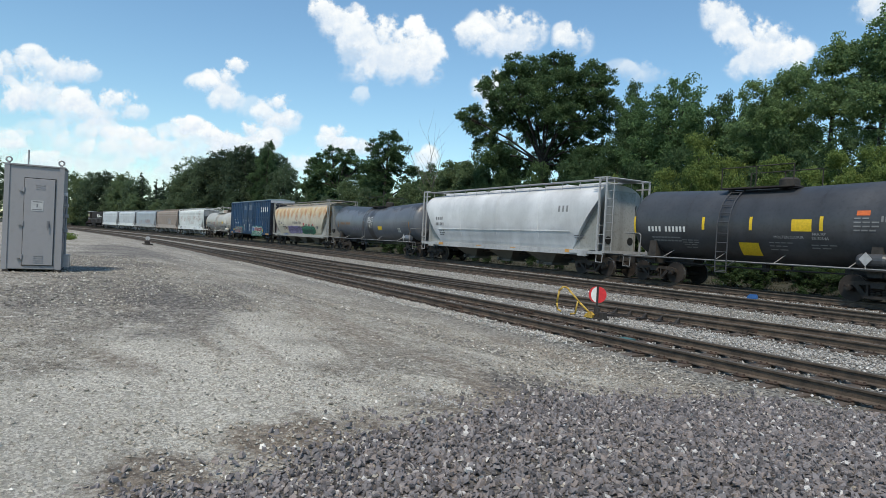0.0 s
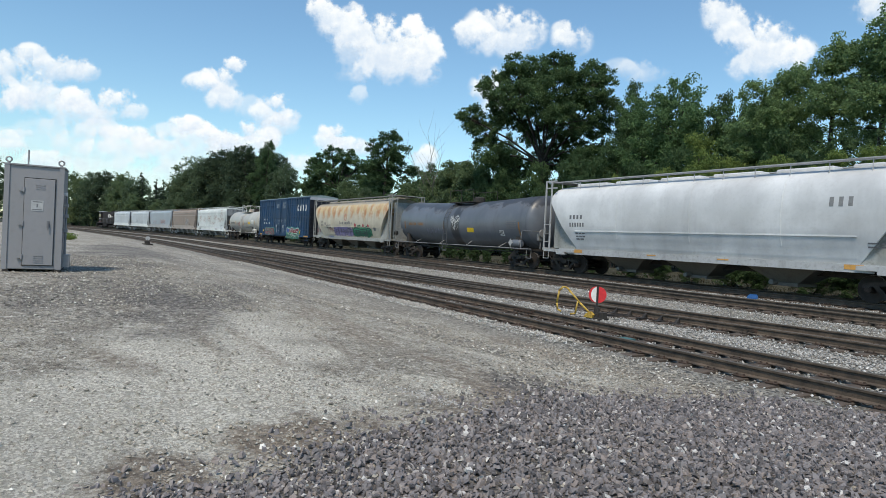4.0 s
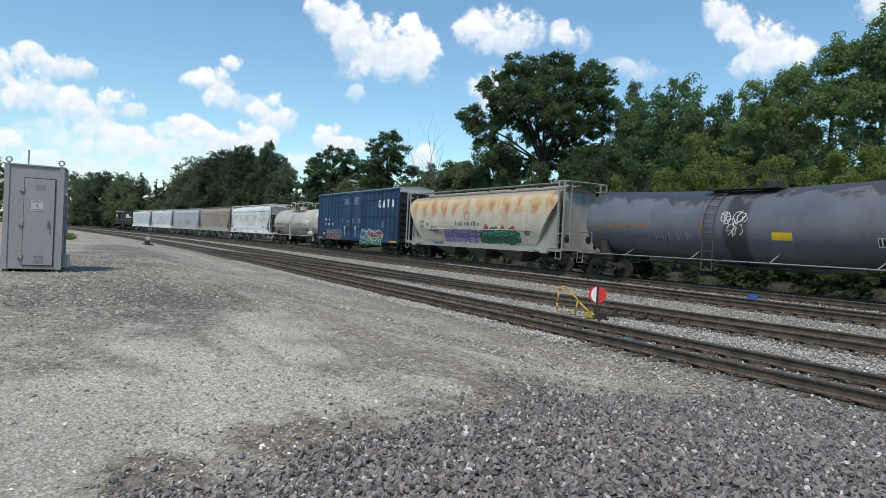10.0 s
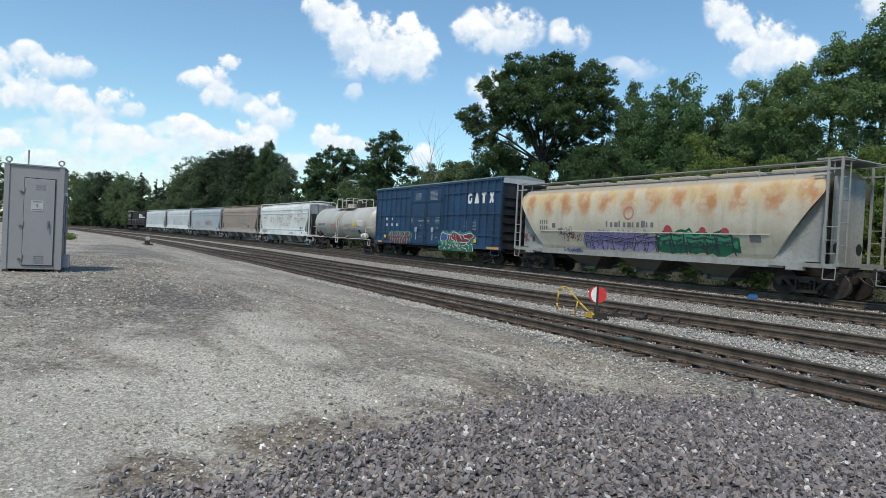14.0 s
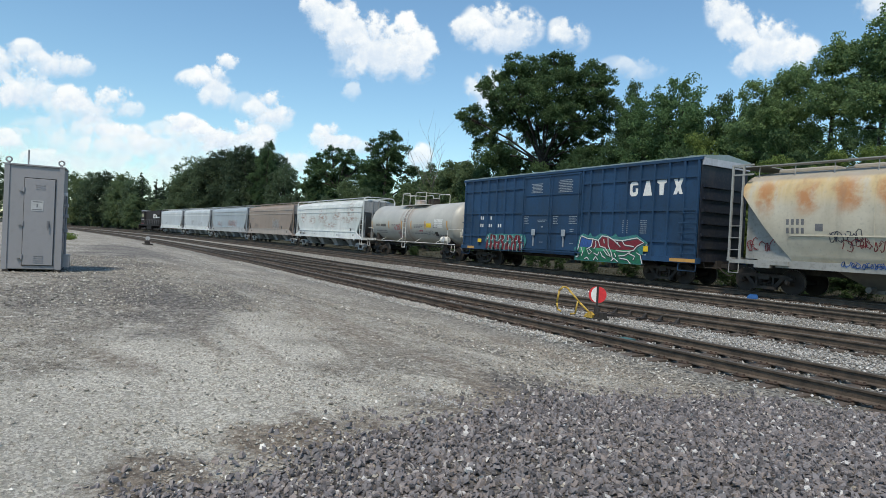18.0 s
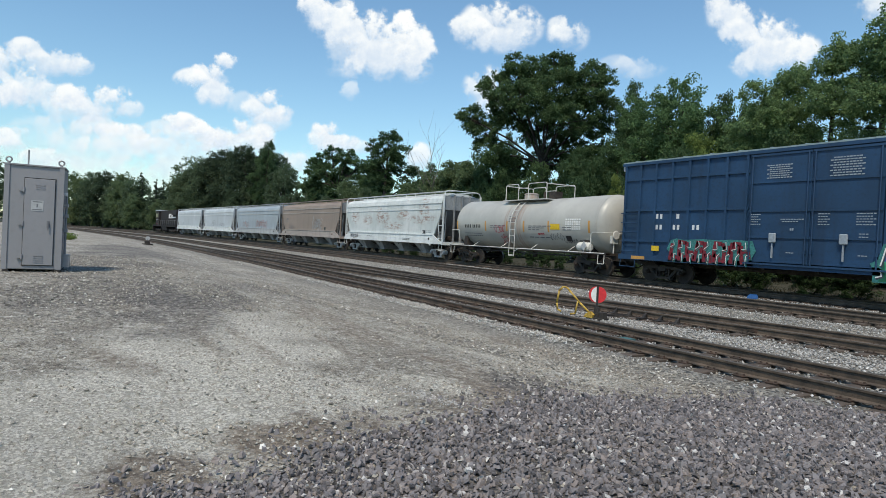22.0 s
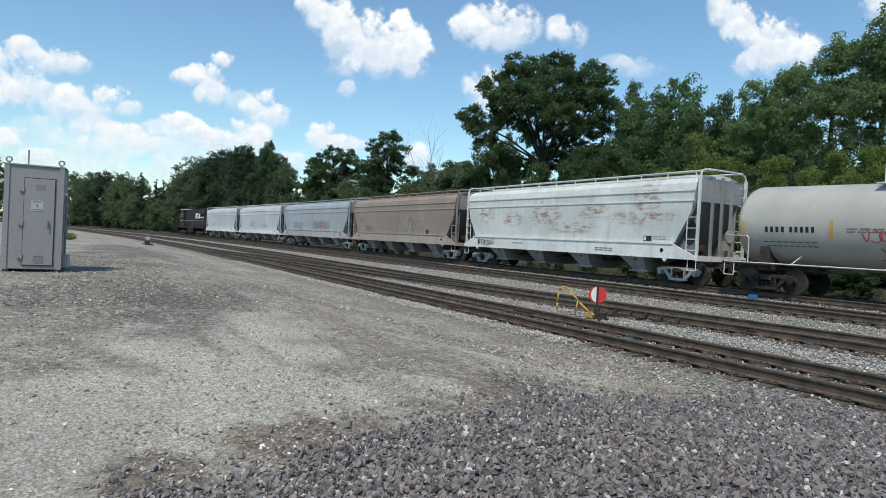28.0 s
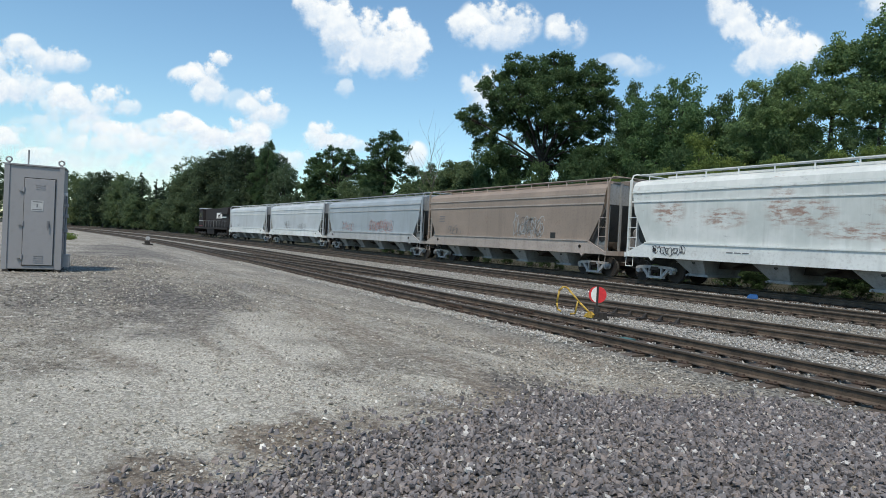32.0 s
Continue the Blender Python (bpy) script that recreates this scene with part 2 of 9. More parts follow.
def link_data(name, me, parent=None, label="", m=None):
    ob = new(name, me)
    if parent is not None:
        ob.parent = parent
    if m is not None:
        ob.matrix_basis = m
    if label:
        tagged(ob, label)
    return ob


def part(name, bm, mat, parent, label="", smooth=False):
    return link_mesh(name, bm, mat, parent, label, smooth)


def thing(name, m, label, category, group="", kind=""):
    ob = new(name)
    ob.empty_display_size = 0.3
    ob.matrix_basis = m
    return tagged(ob, label, category, group, kind)


def box(bm, x0, x1, y0, y1, z0, z1, mi=0):
    v = [bm.verts.new(p) for p in ((x0, y0, z0), (x1, y0, z0), (x1, y1, z0), (x0, y1, z0), (x0, y0, z1), (x1, y0, z1), (x1, y1, z1), (x0, y1, z1))]
    for q in ((3, 2, 1, 0), (4, 5, 6, 7), (0, 1, 5, 4), (1, 2, 6, 5), (2, 3, 7, 6), (3, 0, 4, 7)):
        bm.faces.new([v[i] for i in q]).material_index = mi


def hexa(bm, low, high, mi=0):
    """A block between two four-cornered rings."""
    v = [bm.verts.new(p) for p in (*low, *high)]
    for q in ((3, 2, 1, 0), (4, 5, 6, 7), (0, 1, 5, 4), (1, 2, 6, 5), (2, 3, 7, 6), (3, 0, 4, 7)):
        bm.faces.new([v[i] for i in q]).material_index = mi


def prism(bm, pts, y0, y1, mi=0):
    """An outline in x, z pushed out from y0 to y1."""
    a = [bm.verts.new((x, y0, z)) for x, z in pts]
    b = [bm.verts.new((x, y1, z)) for x, z in pts]
    k = len(pts)
    bm.faces.new(a).material_index = mi
    bm.faces.new(b[::-1]).material_index = mi
    for i in range(k):
        bm.faces.new((a[(i + 1) % k], a[i], b[i], b[(i + 1) % k])).material_index = mi


def rod(bm, p0, p1, r, sides=6, r1=None, mi=0, caps=True):
    p0, p1 = Vector(p0), Vector(p1)
    d = (p1 - p0).normalized()
    u = d.cross(Vector((0, 0, 1)) if abs(d.z) < 0.9 else Vector((1, 0, 0))).normalized()
    w = d.cross(u)
    r1 = r if r1 is None else r1
    rings = []
    for p, q in ((p0, r), (p1, r1)):
        rings.append([bm.verts.new(p + (u * math.cos(2 * math.pi * i / sides) + w * math.sin(2 * math.pi * i / sides)) * q) for i in range(sides)])
    for i in range(sides):
        j = (i + 1) % sides
        bm.faces.new((rings[0][i], rings[0][j], rings[1][j], rings[1][i])).material_index = mi
    if caps:
        bm.faces.new(rings[0][::-1]).material_index = mi
        bm.faces.new(rings[1]).material_index = mi


def tube(bm, pts, r, sides=6, mi=0):
    for a, b in zip(pts, pts[1:]):
        rod(bm, a, b, r, sides, mi=mi)


def lathe(bm, profile, axis="y", seg=24, mi=0, center=(0, 0, 0)):
    """Turn (along, radius) pairs about the axis."""
    rings = []
    for a, r in profile:
        ring = []
        for i in range(seg):
            c, s = math.cos(2 * math.pi * i / seg) * r, math.sin(2 * math.pi * i / seg) * r
            p = {"y": (c, a, s), "x": (a, c, s), "z": (c, s, a)}[axis]
            ring.append(bm.verts.new(Vector(p) + Vector(center)))
        rings.append(ring)
    for k in range(len(rings) - 1):
        for i in range(seg):
            j = (i + 1) % seg
            bm.faces.new((rings[k][i], rings[k][j], rings[k + 1][j], rings[k + 1][i])).material_index = mi
    for ring in (rings[0], rings[-1]):
        bm.faces.new(ring).material_index = mi


def fix(bm):
    bmesh.ops.recalc_face_normals(bm, faces=bm.faces[:])
    return bm


def bulk(name, verts, faces, mat, parent=None, label="", smooth=False):
    """A mesh from number arrays: verts (n, 3), faces (m, k)."""
    me = bpy.data.meshes.new(name)
    m, k = faces.shape
    me.vertices.add(len(verts))
    me.vertices.foreach_set("co", np.ascontiguousarray(verts, dtype=np.float32).ravel())
    me.loops.add(m * k)
    me.loops.foreach_set("vertex_index", np.ascontiguousarray(faces, dtype=np.int32).ravel())
    me.polygons.add(m)
    me.polygons.foreach_set("loop_start", np.arange(0, m * k, k, dtype=np.int32))
    me.update(calc_edges=True)
    me.validate()
    me.materials.append(mat)
    me.polygons.foreach_set("use_smooth", [smooth] * m)
    return link_data(name, me, parent, label)


# ---- ground ----
def step(a, b, v):
    t = min(1.0, max(0.0, (v - a) / (b - a)))
    return t * t * (3 - 2 * t)


PROFILE = [(-60, -0.5), (-24, -0.45), (-19, -0.47), (-16.2, -0.57), (-15.2, -0.585), (-14.4, -0.6), (-14.1, -0.67), (-11.8, -0.675), (-11.2, -0.6), (-10.4, -0.59),
           (-9.9, -0.64), (-7.0, -0.64), (-6.4, -0.52), (-5.6, -0.4), (-5.2, -0.39), (-2.6, -0.38), (-2.2, -0.3), (-1.6, -0.24),
           (2.2, -0.24), (3.4, -0.34), (6.0, -0.2), (12.0, 0.3), (60.0, 0.8), (400.0, 2.0)]


def profile(lat):
    if lat <= PROFILE[0][0]:
        return PROFILE[0][1]
    for (a, za), (b, zb) in zip(PROFILE, PROFILE[1:]):
        if lat <= b:
            return za + (zb - za) * step(a, b, lat)
    return PROFILE[-1][1]


def ground_z(x, y):
    lat = lateral(x, y)
    z = profile(lat)
    if lat < -15.5:
        # the yard road climbs a little towards the signal cabinet and the far bend
        z += 0.58 * step(-2.5, -17.0, x) * step(-15.5, -21.5, lat)
        z += 0.16 * step(-5.8, -2.0, x) * step(-16.0, -17.2, lat) * step(-21.5, -19.0, lat)
        z += 0.03 * noise.noise((x * 0.35, y * 0.35, 1.0)) + 0.018 * noise.noise((x * 1.3, y * 1.3, 4.0))
        # wheel ruts along the road
        z -= 0.03 * math.exp(-((lat + 20.3 + 0.12 * (x + 8)) / 0.28) ** 2) + 0.03 * math.exp(-((lat + 22.0 + 0.12 * (x + 8)) / 0.28) ** 2)
    else:
        z += 0.015 * noise.noise((x * 1.7, y * 1.7, 2.0))
    if lat > 7:
        z += 0.3 * noise.noise((x * 0.08, y * 0.08, 7.0))
    return z


def blob(x, y, cx, cy, rx, ry, turn=0.0):
    c, s = math.cos(turn), math.sin(turn)
    dx, dy = x - cx, y - cy
    u, v = (dx * c + dy * s) / rx, (-dx * s + dy * c) / ry
    return 1.0 - step(0.6, 1.25, math.hypot(u, v) + 0.5 * noise.noise((x * 0.9, y * 0.9, 9.0)))


def in_pile(x, y):
    """How much of the purple crushed stone lies at a place beside the near track."""
    rim = ((-30.0, -0.6), (-22.33, -4.41), (-21.68, -4.73), (-21.04, -4.89), (-20.25, -4.89), (-19.76, -5.16), (-18.52, -5.62), (-18.0, -5.71), (-16.58, -5.2), (-15.03, -4.81), (-14.26, -3.88), (-14.0, -3.4))
    edge = rim[-1][1]
    for (a, ea), (b, eb) in zip(rim, rim[1:]):
        if a <= y < b:
            edge = ea + (eb - ea) * (y - a) / (b - a)
    wob = noise.noise((x * 1.1, y * 1.1, 3.0)) + 0.8 * noise.noise((x * 0.4, y * 0.4, 6.0))
    q = step(edge - 0.4, edge + 0.3, x + 0.4 * noise.noise((x * 1.3, y * 1.3, 3.0))) * (1 - step(-14.25, -13.95, y))
    return q * (1 - step(1.2, 4.2, x + 1.2 * wob - 0.25 * (y + 20.0))) * step(-25.6, -23.4, y + 0.8 * wob)


def build_ground():
    def lines(*spans):
        out = []
        for a, b, d in spans:
            out += list(np.arange(a, b, d))
        return out
    xs = lines((-4500, -900, 900), (-900, -360, 60), (-360, -120, 5), (-120, -32, 1.0), (-32, 6.0, 0.16), (6, 41, 2.5), (40, 400, 60), (400, 4600, 1050))
    ys = lines((-4500, -450, 800), (-450, -60, 40), (-60, -28, 2), (-28, -14.5, 0.16), (-14.5, -7, 0.12), (-7, 7, 0.28), (7, 60, 3), (60, 400, 40), (400, 4600, 1050))
    nx, ny = len(xs), len(ys)
    verts, pale, dark, brown, ballast, wild, bed, sand = [], [], [], [], [], [], [], []
    for y in ys:
        for x in xs:
            verts.append((x, y, ground_z(x, y)))
            lat = lateral(x, y)
            wob = 0.35 * noise.noise((x * 0.7, y * 0.7, 5.0))
            ballast.append(step(-16.1, -14.8, lat + wob) * (1 - step(3.0, 4.2, lat + wob)))
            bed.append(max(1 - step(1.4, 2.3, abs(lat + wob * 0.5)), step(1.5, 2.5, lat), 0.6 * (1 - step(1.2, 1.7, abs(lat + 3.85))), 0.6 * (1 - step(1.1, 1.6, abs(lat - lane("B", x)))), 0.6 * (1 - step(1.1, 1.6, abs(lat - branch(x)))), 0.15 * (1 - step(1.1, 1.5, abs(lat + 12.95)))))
            wild.append(step(3.0, 4.6, lat + wob))
            sand.append(step(-11.0, -7.0, x + 4 * wob) * step(3.2, 4.6, lat + wob))
            p = 0.7 * blob(x, y, -6.4, -20.9, 1.5, 0.7, 0.4) + 0.95 * blob(x, y, -6.4, -19.4, 0.75, 0.28, 0.45) + 0.45 * blob(x, y, -10.5, -20.6, 3.2, 0.9)
            p += 0.6 * blob(x, y, -5.6, -22.9, 2.4, 1.3) + 0.45 * blob(x, y, -8.2, -21.6, 2.8, 1.4) + 0.3 * blob(x, y, -7.6, -22.2, 1.3, 0.8) + 0.55 * blob(x, y, -7.4, -17.2, 1.9, 0.3, 0.3)
            d = 0.35 * blob(x, y, -13.5, -22.6, 2.4, 1.9) + 0.55 * blob(x, y, -13.4, -20.5, 2.0, 0.6) + 0.4 * blob(x, y, -22.0, -22.6, 6.0, 2.0) + 0.3 * blob(x, y, -34.0, -20.8, 9.0, 2.0)
            d += 0.5 * blob(x, y, -11.4, -21.6, 2.9, 0.8) + 0.3 * blob(x, y, -10.9, -23.2, 1.6, 1.0, 0.4) + 0.4 * blob(x, y, -15.0, -18.2, 2.6, 0.5, 0.35) + 0.5 * blob(x, y, -10.0, -17.0, 3.0, 0.5) + 0.6 * blob(x, y, -6.3, -18.2, 1.0, 0.5)
            d += 0.55 * step(-9.5, -16.0, x) * (0.6 + 0.4 * noise.noise((x * 0.4, y * 0.6, 13.0)))
            w = 0.75 * blob(x, y, -5.1, -21.6, 0.7, 0.3, 0.8) + 0.4 * blob(x, y, -4.7, -22.7, 0.6, 0.35) + 0.5 * blob(x, y, -8.1, -22.7, 0.8, 0.35, 0.5)
            w += 1.0 * blob(x, y, -5.9, -15.0, 1.7, 0.6) + 0.7 * blob(x, y, -8.6, -15.7, 2.4, 0.6) + 0.5 * blob(x, y, -13.2, -22.3, 2.6, 0.6) + 0.5 * blob(x, y, -6.9, -18.6, 1.4, 0.4) + 0.5 * blob(x, y, -11.0, -18.9, 3.0, 0.4)
            if -8 < x < -2 and -24 < y < -14:
                w += 0.36 * max(0.0, in_pile(x + 0.75, y) - in_pile(x, y))
            # tyre tracks that bend across the yard
            q = lat + 21.6 - 0.55 * math.sin((x + 9.0) * 0.16)
            for off in (0.0, 1.75, 0.55, 2.3):
                w += 0.55 * math.exp(-((q - off) / 0.15) ** 2) * (0.4 + 0.6 * step(-0.2, 0.3, noise.noise((x * 0.5, off, 2.0))))
            brown.append(min(1.0, w) if lat < -15 else 0.0)
            pale.append(min(1.0, p) if lat < -15 else 0.0)
            dark.append(min(1.0, max(d, 0.9 * in_pile(x, y) if -9 < x < 9 and -28 < y < -14 else 0.0)) if lat < -14.5 else 0.0)
    i = np.arange(nx * ny).reshape(ny, nx)
    faces = np.stack([i[:-1, :-1], i[:-1, 1:], i[1:, 1:], i[1:, :-1]], -1).reshape(-1, 4)
    ob = bulk("ground", np.array(verts), faces, M["ground"], smooth=True)
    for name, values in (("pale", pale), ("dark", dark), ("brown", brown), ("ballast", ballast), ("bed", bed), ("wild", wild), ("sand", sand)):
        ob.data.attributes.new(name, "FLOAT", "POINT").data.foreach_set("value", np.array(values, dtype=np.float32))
    tagged(ob, "grey gravel yard ground with packed dirt road and ballast", "ground", kind="structure")


# ---- loose stones ----
def stone_shapes(rng, count, flat, rich):
    if rich:
        base = np.array([(x, y, z) for z in (-1, 1) for x, y in ((-1, -1), (1, -1), (1, 1), (-1, 1))], dtype=float)
        quads = ((3, 2, 1, 0), (4, 5, 6, 7), (0, 1, 5, 4), (1, 2, 6, 5), (2, 3, 7, 6), (3, 0, 4, 7))
        tris = np.array([t for q in quads for t in ((q[0], q[1], q[2]), (q[0], q[2], q[3]))])
    else:
        base = np.array([(1, 0, 0), (0.3, 0.95, 0), (-0.8, 0.6, 0), (-0.8, -0.6, 0), (0.3, -0.95, 0), (0.1, 0, 1.0), (0, 0, -1.0)], dtype=float)
        tris = np.array([(i, (i + 1) % 5, 5) for i in range(5)] + [((i + 1) % 5, i, 6) for i in range(5)])
    shapes = []
    for _ in range(count):
        p = base * np.array([1.0, rng.uniform(0.55, 1.0), flat * rng.uniform(0.75, 1.25)])
        if rich:
            # skewed blocks and wedges with sharp corners
            p = p * rng.uniform(0.45, 1.1, (len(base), 1)) + rng.normal(0, 0.14, p.shape)
            p[4:, :2] = p[4:, :2] * rng.uniform(0.5, 0.95) + rng.normal(0, 0.2, 2)
        else:
            p = p * rng.uniform(0.55, 1.25, (len(base), 1))
            for _ in range(5):
                nrm = rng.normal(size=3)
                nrm /= np.linalg.norm(nrm)
                p = p - np.maximum(0, p @ nrm - 0.46)[:, None] * nrm
        shapes.append(p)
    return np.array(shapes), tris


def scatter(name, places, sizes, mat, seed, label, flat=0.65, sink=0.25, rich=False):
    """Stones at the places (x, y, z): one object for what nobody could count."""
    rng = np.random.default_rng(seed)
    shapes, tris = stone_shapes(rng, 40, flat, rich)
    k, nv = len(places), shapes.shape[1]
    pick = shapes[rng.integers(0, len(shapes), k)]
    a = rng.uniform(0, 2 * math.pi, k)
    tx, ty = rng.normal(0, 0.3, k), rng.normal(0, 0.3, k)
    c, s = np.cos(a), np.sin(a)
    p = pick * np.asarray(sizes)[:, None, None]
    x, y, z = p[..., 0], p[..., 1], p[..., 2]
    z = z + x * tx[:, None] + y * ty[:, None]
    x, y = x * c[:, None] - y * s[:, None], x * s[:, None] + y * c[:, None]
    v = np.stack([x, y, z], -1) + np.asarray(places)[:, None, :]
    v[..., 2] += (np.asarray(sizes) * (flat - sink))[:, None]
    f = tris[None] + (np.arange(k) * nv)[:, None, None]
    ob = bulk(name, v.reshape(-1, 3), f.reshape(-1, 3), mat)
    return tagged(ob, label, "gravel", kind="stuff")


def build_stones():
    rng = np.random.default_rng(5)
    # purple pile beside the near track
    pts, sz = [], []
    while len(pts) < 80000:
        x, y = rng.uniform(-7.6, 5.0), rng.uniform(-26.0, -13.95)
        q = in_pile(x, y)
        if rng.uniform() < q ** 1.5 + 0.12 * in_pile(x + 0.55, y):
            pts.append((x, y, ground_z(x, y) + rng.uniform(-0.015, 0.03)))
            sz.append(rng.uniform(0.013, 0.027) * (1.5 if rng.uniform() < 0.1 else 1.0))
    scatter("crushed_stone", pts, sz, M["stone_purple"], 1, "loose purple-grey crushed stone heaped beside the near track", 0.62, 0.42, True)
    # pale ballast between the tracks, thinner with distance
    pts, sz = [], []
    while len(pts) < 82000:
        x = 2.0 - 38.0 * rng.uniform() ** 1.5
        y = rng.uniform(-15.0, 2.6)
        off = [abs(lateral(x, y) - (lane(k, x) if k else branch(x))) for k in ("T", "C", "B", "A", "")]
        if x > -12.0:
            off.pop()
        if any(abs(d - 0.7525) < 0.09 for d in off):
            continue
        if min(off) < 1.42 and rng.uniform() < (0.9 if off[0] < 1.6 else 0.8 if off[1] < 1.42 else 0.4 if off[3] < 1.42 else 0.72):
            continue
        if x < -27.0 and -12.5 < y < -8.5 and rng.uniform() < 0.75:
            continue
        edge = step(-15.5, -14.6, y + 0.4 * noise.noise((x * 0.8, y * 0.8, 3.3)))
        if rng.uniform() > edge or (x > -9.5 and y < -13.85 and rng.uniform() < 0.9):
            continue
        pts.append((x, y, ground_z(x, y) + rng.uniform(-0.01, 0.02)))
        sz.append(rng.uniform(0.02, 0.042))
    scatter("ballast_stone", pts, sz, M["stone_grey"], 2, "pale grey crushed ballast between the tracks")
    # fresh white stone on the shoulder of the near track
    pts, sz = [], []
    while len(pts) < 6500:
        x = -9.5 - 30.0 * rng.uniform() ** 1.3
        lat = rng.normal(-14.4, 0.24)
        if lat > -13.8 or rng.uniform() > 0.35 + 0.9 * noise.noise((x * 0.35, 3.0, 8.0)) + (0.3 if x < -12.5 else -0.1):
            continue
        px, py = along(x, lat)
        pts.append((px, py, ground_z(px, py) + rng.uniform(0.0, 0.04)))
        sz.append(rng.uniform(0.018, 0.044))
    scatter("shoulder_stone", pts, sz, M["stone_white"], 6, "white-grey crushed stone along the near rail")
    # stray stones and chips on the road, thick in some stretches

    def strewn(x, y):
        g = 0.8 * blob(x, y, -15.0, -18.0, 3.0, 0.7, 0.3) + 0.9 * blob(x, y, -10.2, -16.9, 3.4, 0.7) + 0.9 * blob(x, y, -7.2, -15.6, 2.6, 0.9) + 0.6 * blob(x, y, -6.8, -17.4, 1.2, 0.8)
        return g + 0.6 * blob(x, y, -21.0, -22.3, 6.0, 2.2) + 0.8 * blob(x, y, -13.5, -20.6, 2.0, 0.8) + 0.5 * blob(x, y, -13.5, -23.0, 2.5, 1.6) + 0.5 * blob(x, y, -4.9, -21.8, 1.6, 0.6, 0.8)
    for name, total, mat, seed, label, big in (("stray_stone", 15000, "stone_road", 3, "scattered dark stones on the packed gravel road", 0.034), ("pale_stone", 11000, "stone_road", 8, "scattered pale grey stones on the packed gravel road", 0.03)):
        pts, sz = [], []
        while len(pts) < total:
            x, y = 0.0 - 27.0 * rng.uniform() ** 1.2, rng.uniform(-26.0, -14.3)
            if lateral(x, y) < -14.3 and rng.uniform() < 0.03 + strewn(x, y) * (0.35 + 0.65 * step(-0.15, 0.35, noise.noise((x * 1.6, y * 1.6, float(seed))))):
                pts.append((x, y, ground_z(x, y)))
                sz.append(0.008 + big * rng.uniform() ** 2.2)
        scatter(name, pts, sz, M[mat], seed, label, 0.6, 0.3)
    pts, sz = [], []
    while len(pts) < 26000:
        x, y = 0.0 - 20.0 * rng.uniform() ** 1.15, rng.uniform(-26.0, -15.0)
        if rng.uniform() < 0.2 + blob(x, y, -6.4, -19.5, 0.8, 0.3, 0.45) + 0.4 * blob(x, y, -6.4, -20.9, 1.5, 0.7, 0.4):
            pts.append((x, y, ground_z(x, y)))
            sz.append(0.006 + 0.024 * rng.uniform() ** 2.6)
    scatter("pale_chip", pts, sz, M["stone_road"], 4, "small pale stone chips on the packed road", 0.55, 0.25)
    # a spilled streak of whiter stone
    pts, sz = [], []
    for _ in range(900):
        u, v = rng.normal(0, 0.36), rng.normal(0, 0.07) + 0.04 * math.sin(7 * rng.uniform())
        x, y = -5.9 + 0.88 * u - 0.47 * v, -19.75 + 0.47 * u + 0.88 * v
        pts.append((x, y, ground_z(x, y)))
        sz.append(0.006 + 0.016 * rng.uniform() ** 2)
    scatter("white_chip", pts, sz, M["stone_grey"], 6, "spilled streak of whitish stone chips on the road", 0.55, 0.25)


# ---- tracks ----
RAIL = [(-0.075, -0.18), (0.075, -0.18), (0.075, -0.165), (0.012, -0.145), (0.012, -0.05), (0.037, -0.038), (0.037, -0.008), (0.03, 0.0),
        (-0.03, 0.0), (-0.037, -0.008), (-0.037, -0.038), (-0.012, -0.05), (-0.012, -0.145), (-0.075, -0.165)]


def rail_mesh(name, path, parent, label, z):
    """path: (x, y) places along the rail's middle."""
    verts, faces, idx = [], [], []
    k = len(RAIL)
    for i, (x, y) in enumerate(path):
        x0, y0 = path[max(0, i - 1)]
        x1, y1 = path[min(len(path) - 1, i + 1)]
        d = Vector((x1 - x0, y1 - y0)).normalized()
        for u, w in RAIL:
            verts.append((x - d.y * u, y + d.x * u, z + w))
        if i:
            for j in range(k):
                a, b = (i - 1) * k + j, (i - 1) * k + (j + 1) % k
                faces.append((a, a + k, b + k, b))
                idx.append(1 if j in (6, 7, 8) else 2 if j in (0, 1, 2, 12, 13) else 0)
    me = bpy.data.meshes.new(name)
    me.from_pydata(verts, [], faces)
    for m in ("rail_side", "rail_head", "rail_rust"):
        me.materials.append(M[m])
    me.polygons.foreach_set("material_index", idx)
    return link_data(name, me, parent, label)


def tie_data():
    bm = bmesh.new()
    box(bm, -0.115, 0.115, -1.3, 1.3, -0.09, 0.09)
    bmesh.ops.bevel(bm, geom=bm.edges[:], offset=0.012, segments=1, affect="EDGES")
    me = bpy.data.meshes.new("tie")
    bm.to_mesh(me)
    bm.free()
    me.materials.append(M["tie"])
    return me


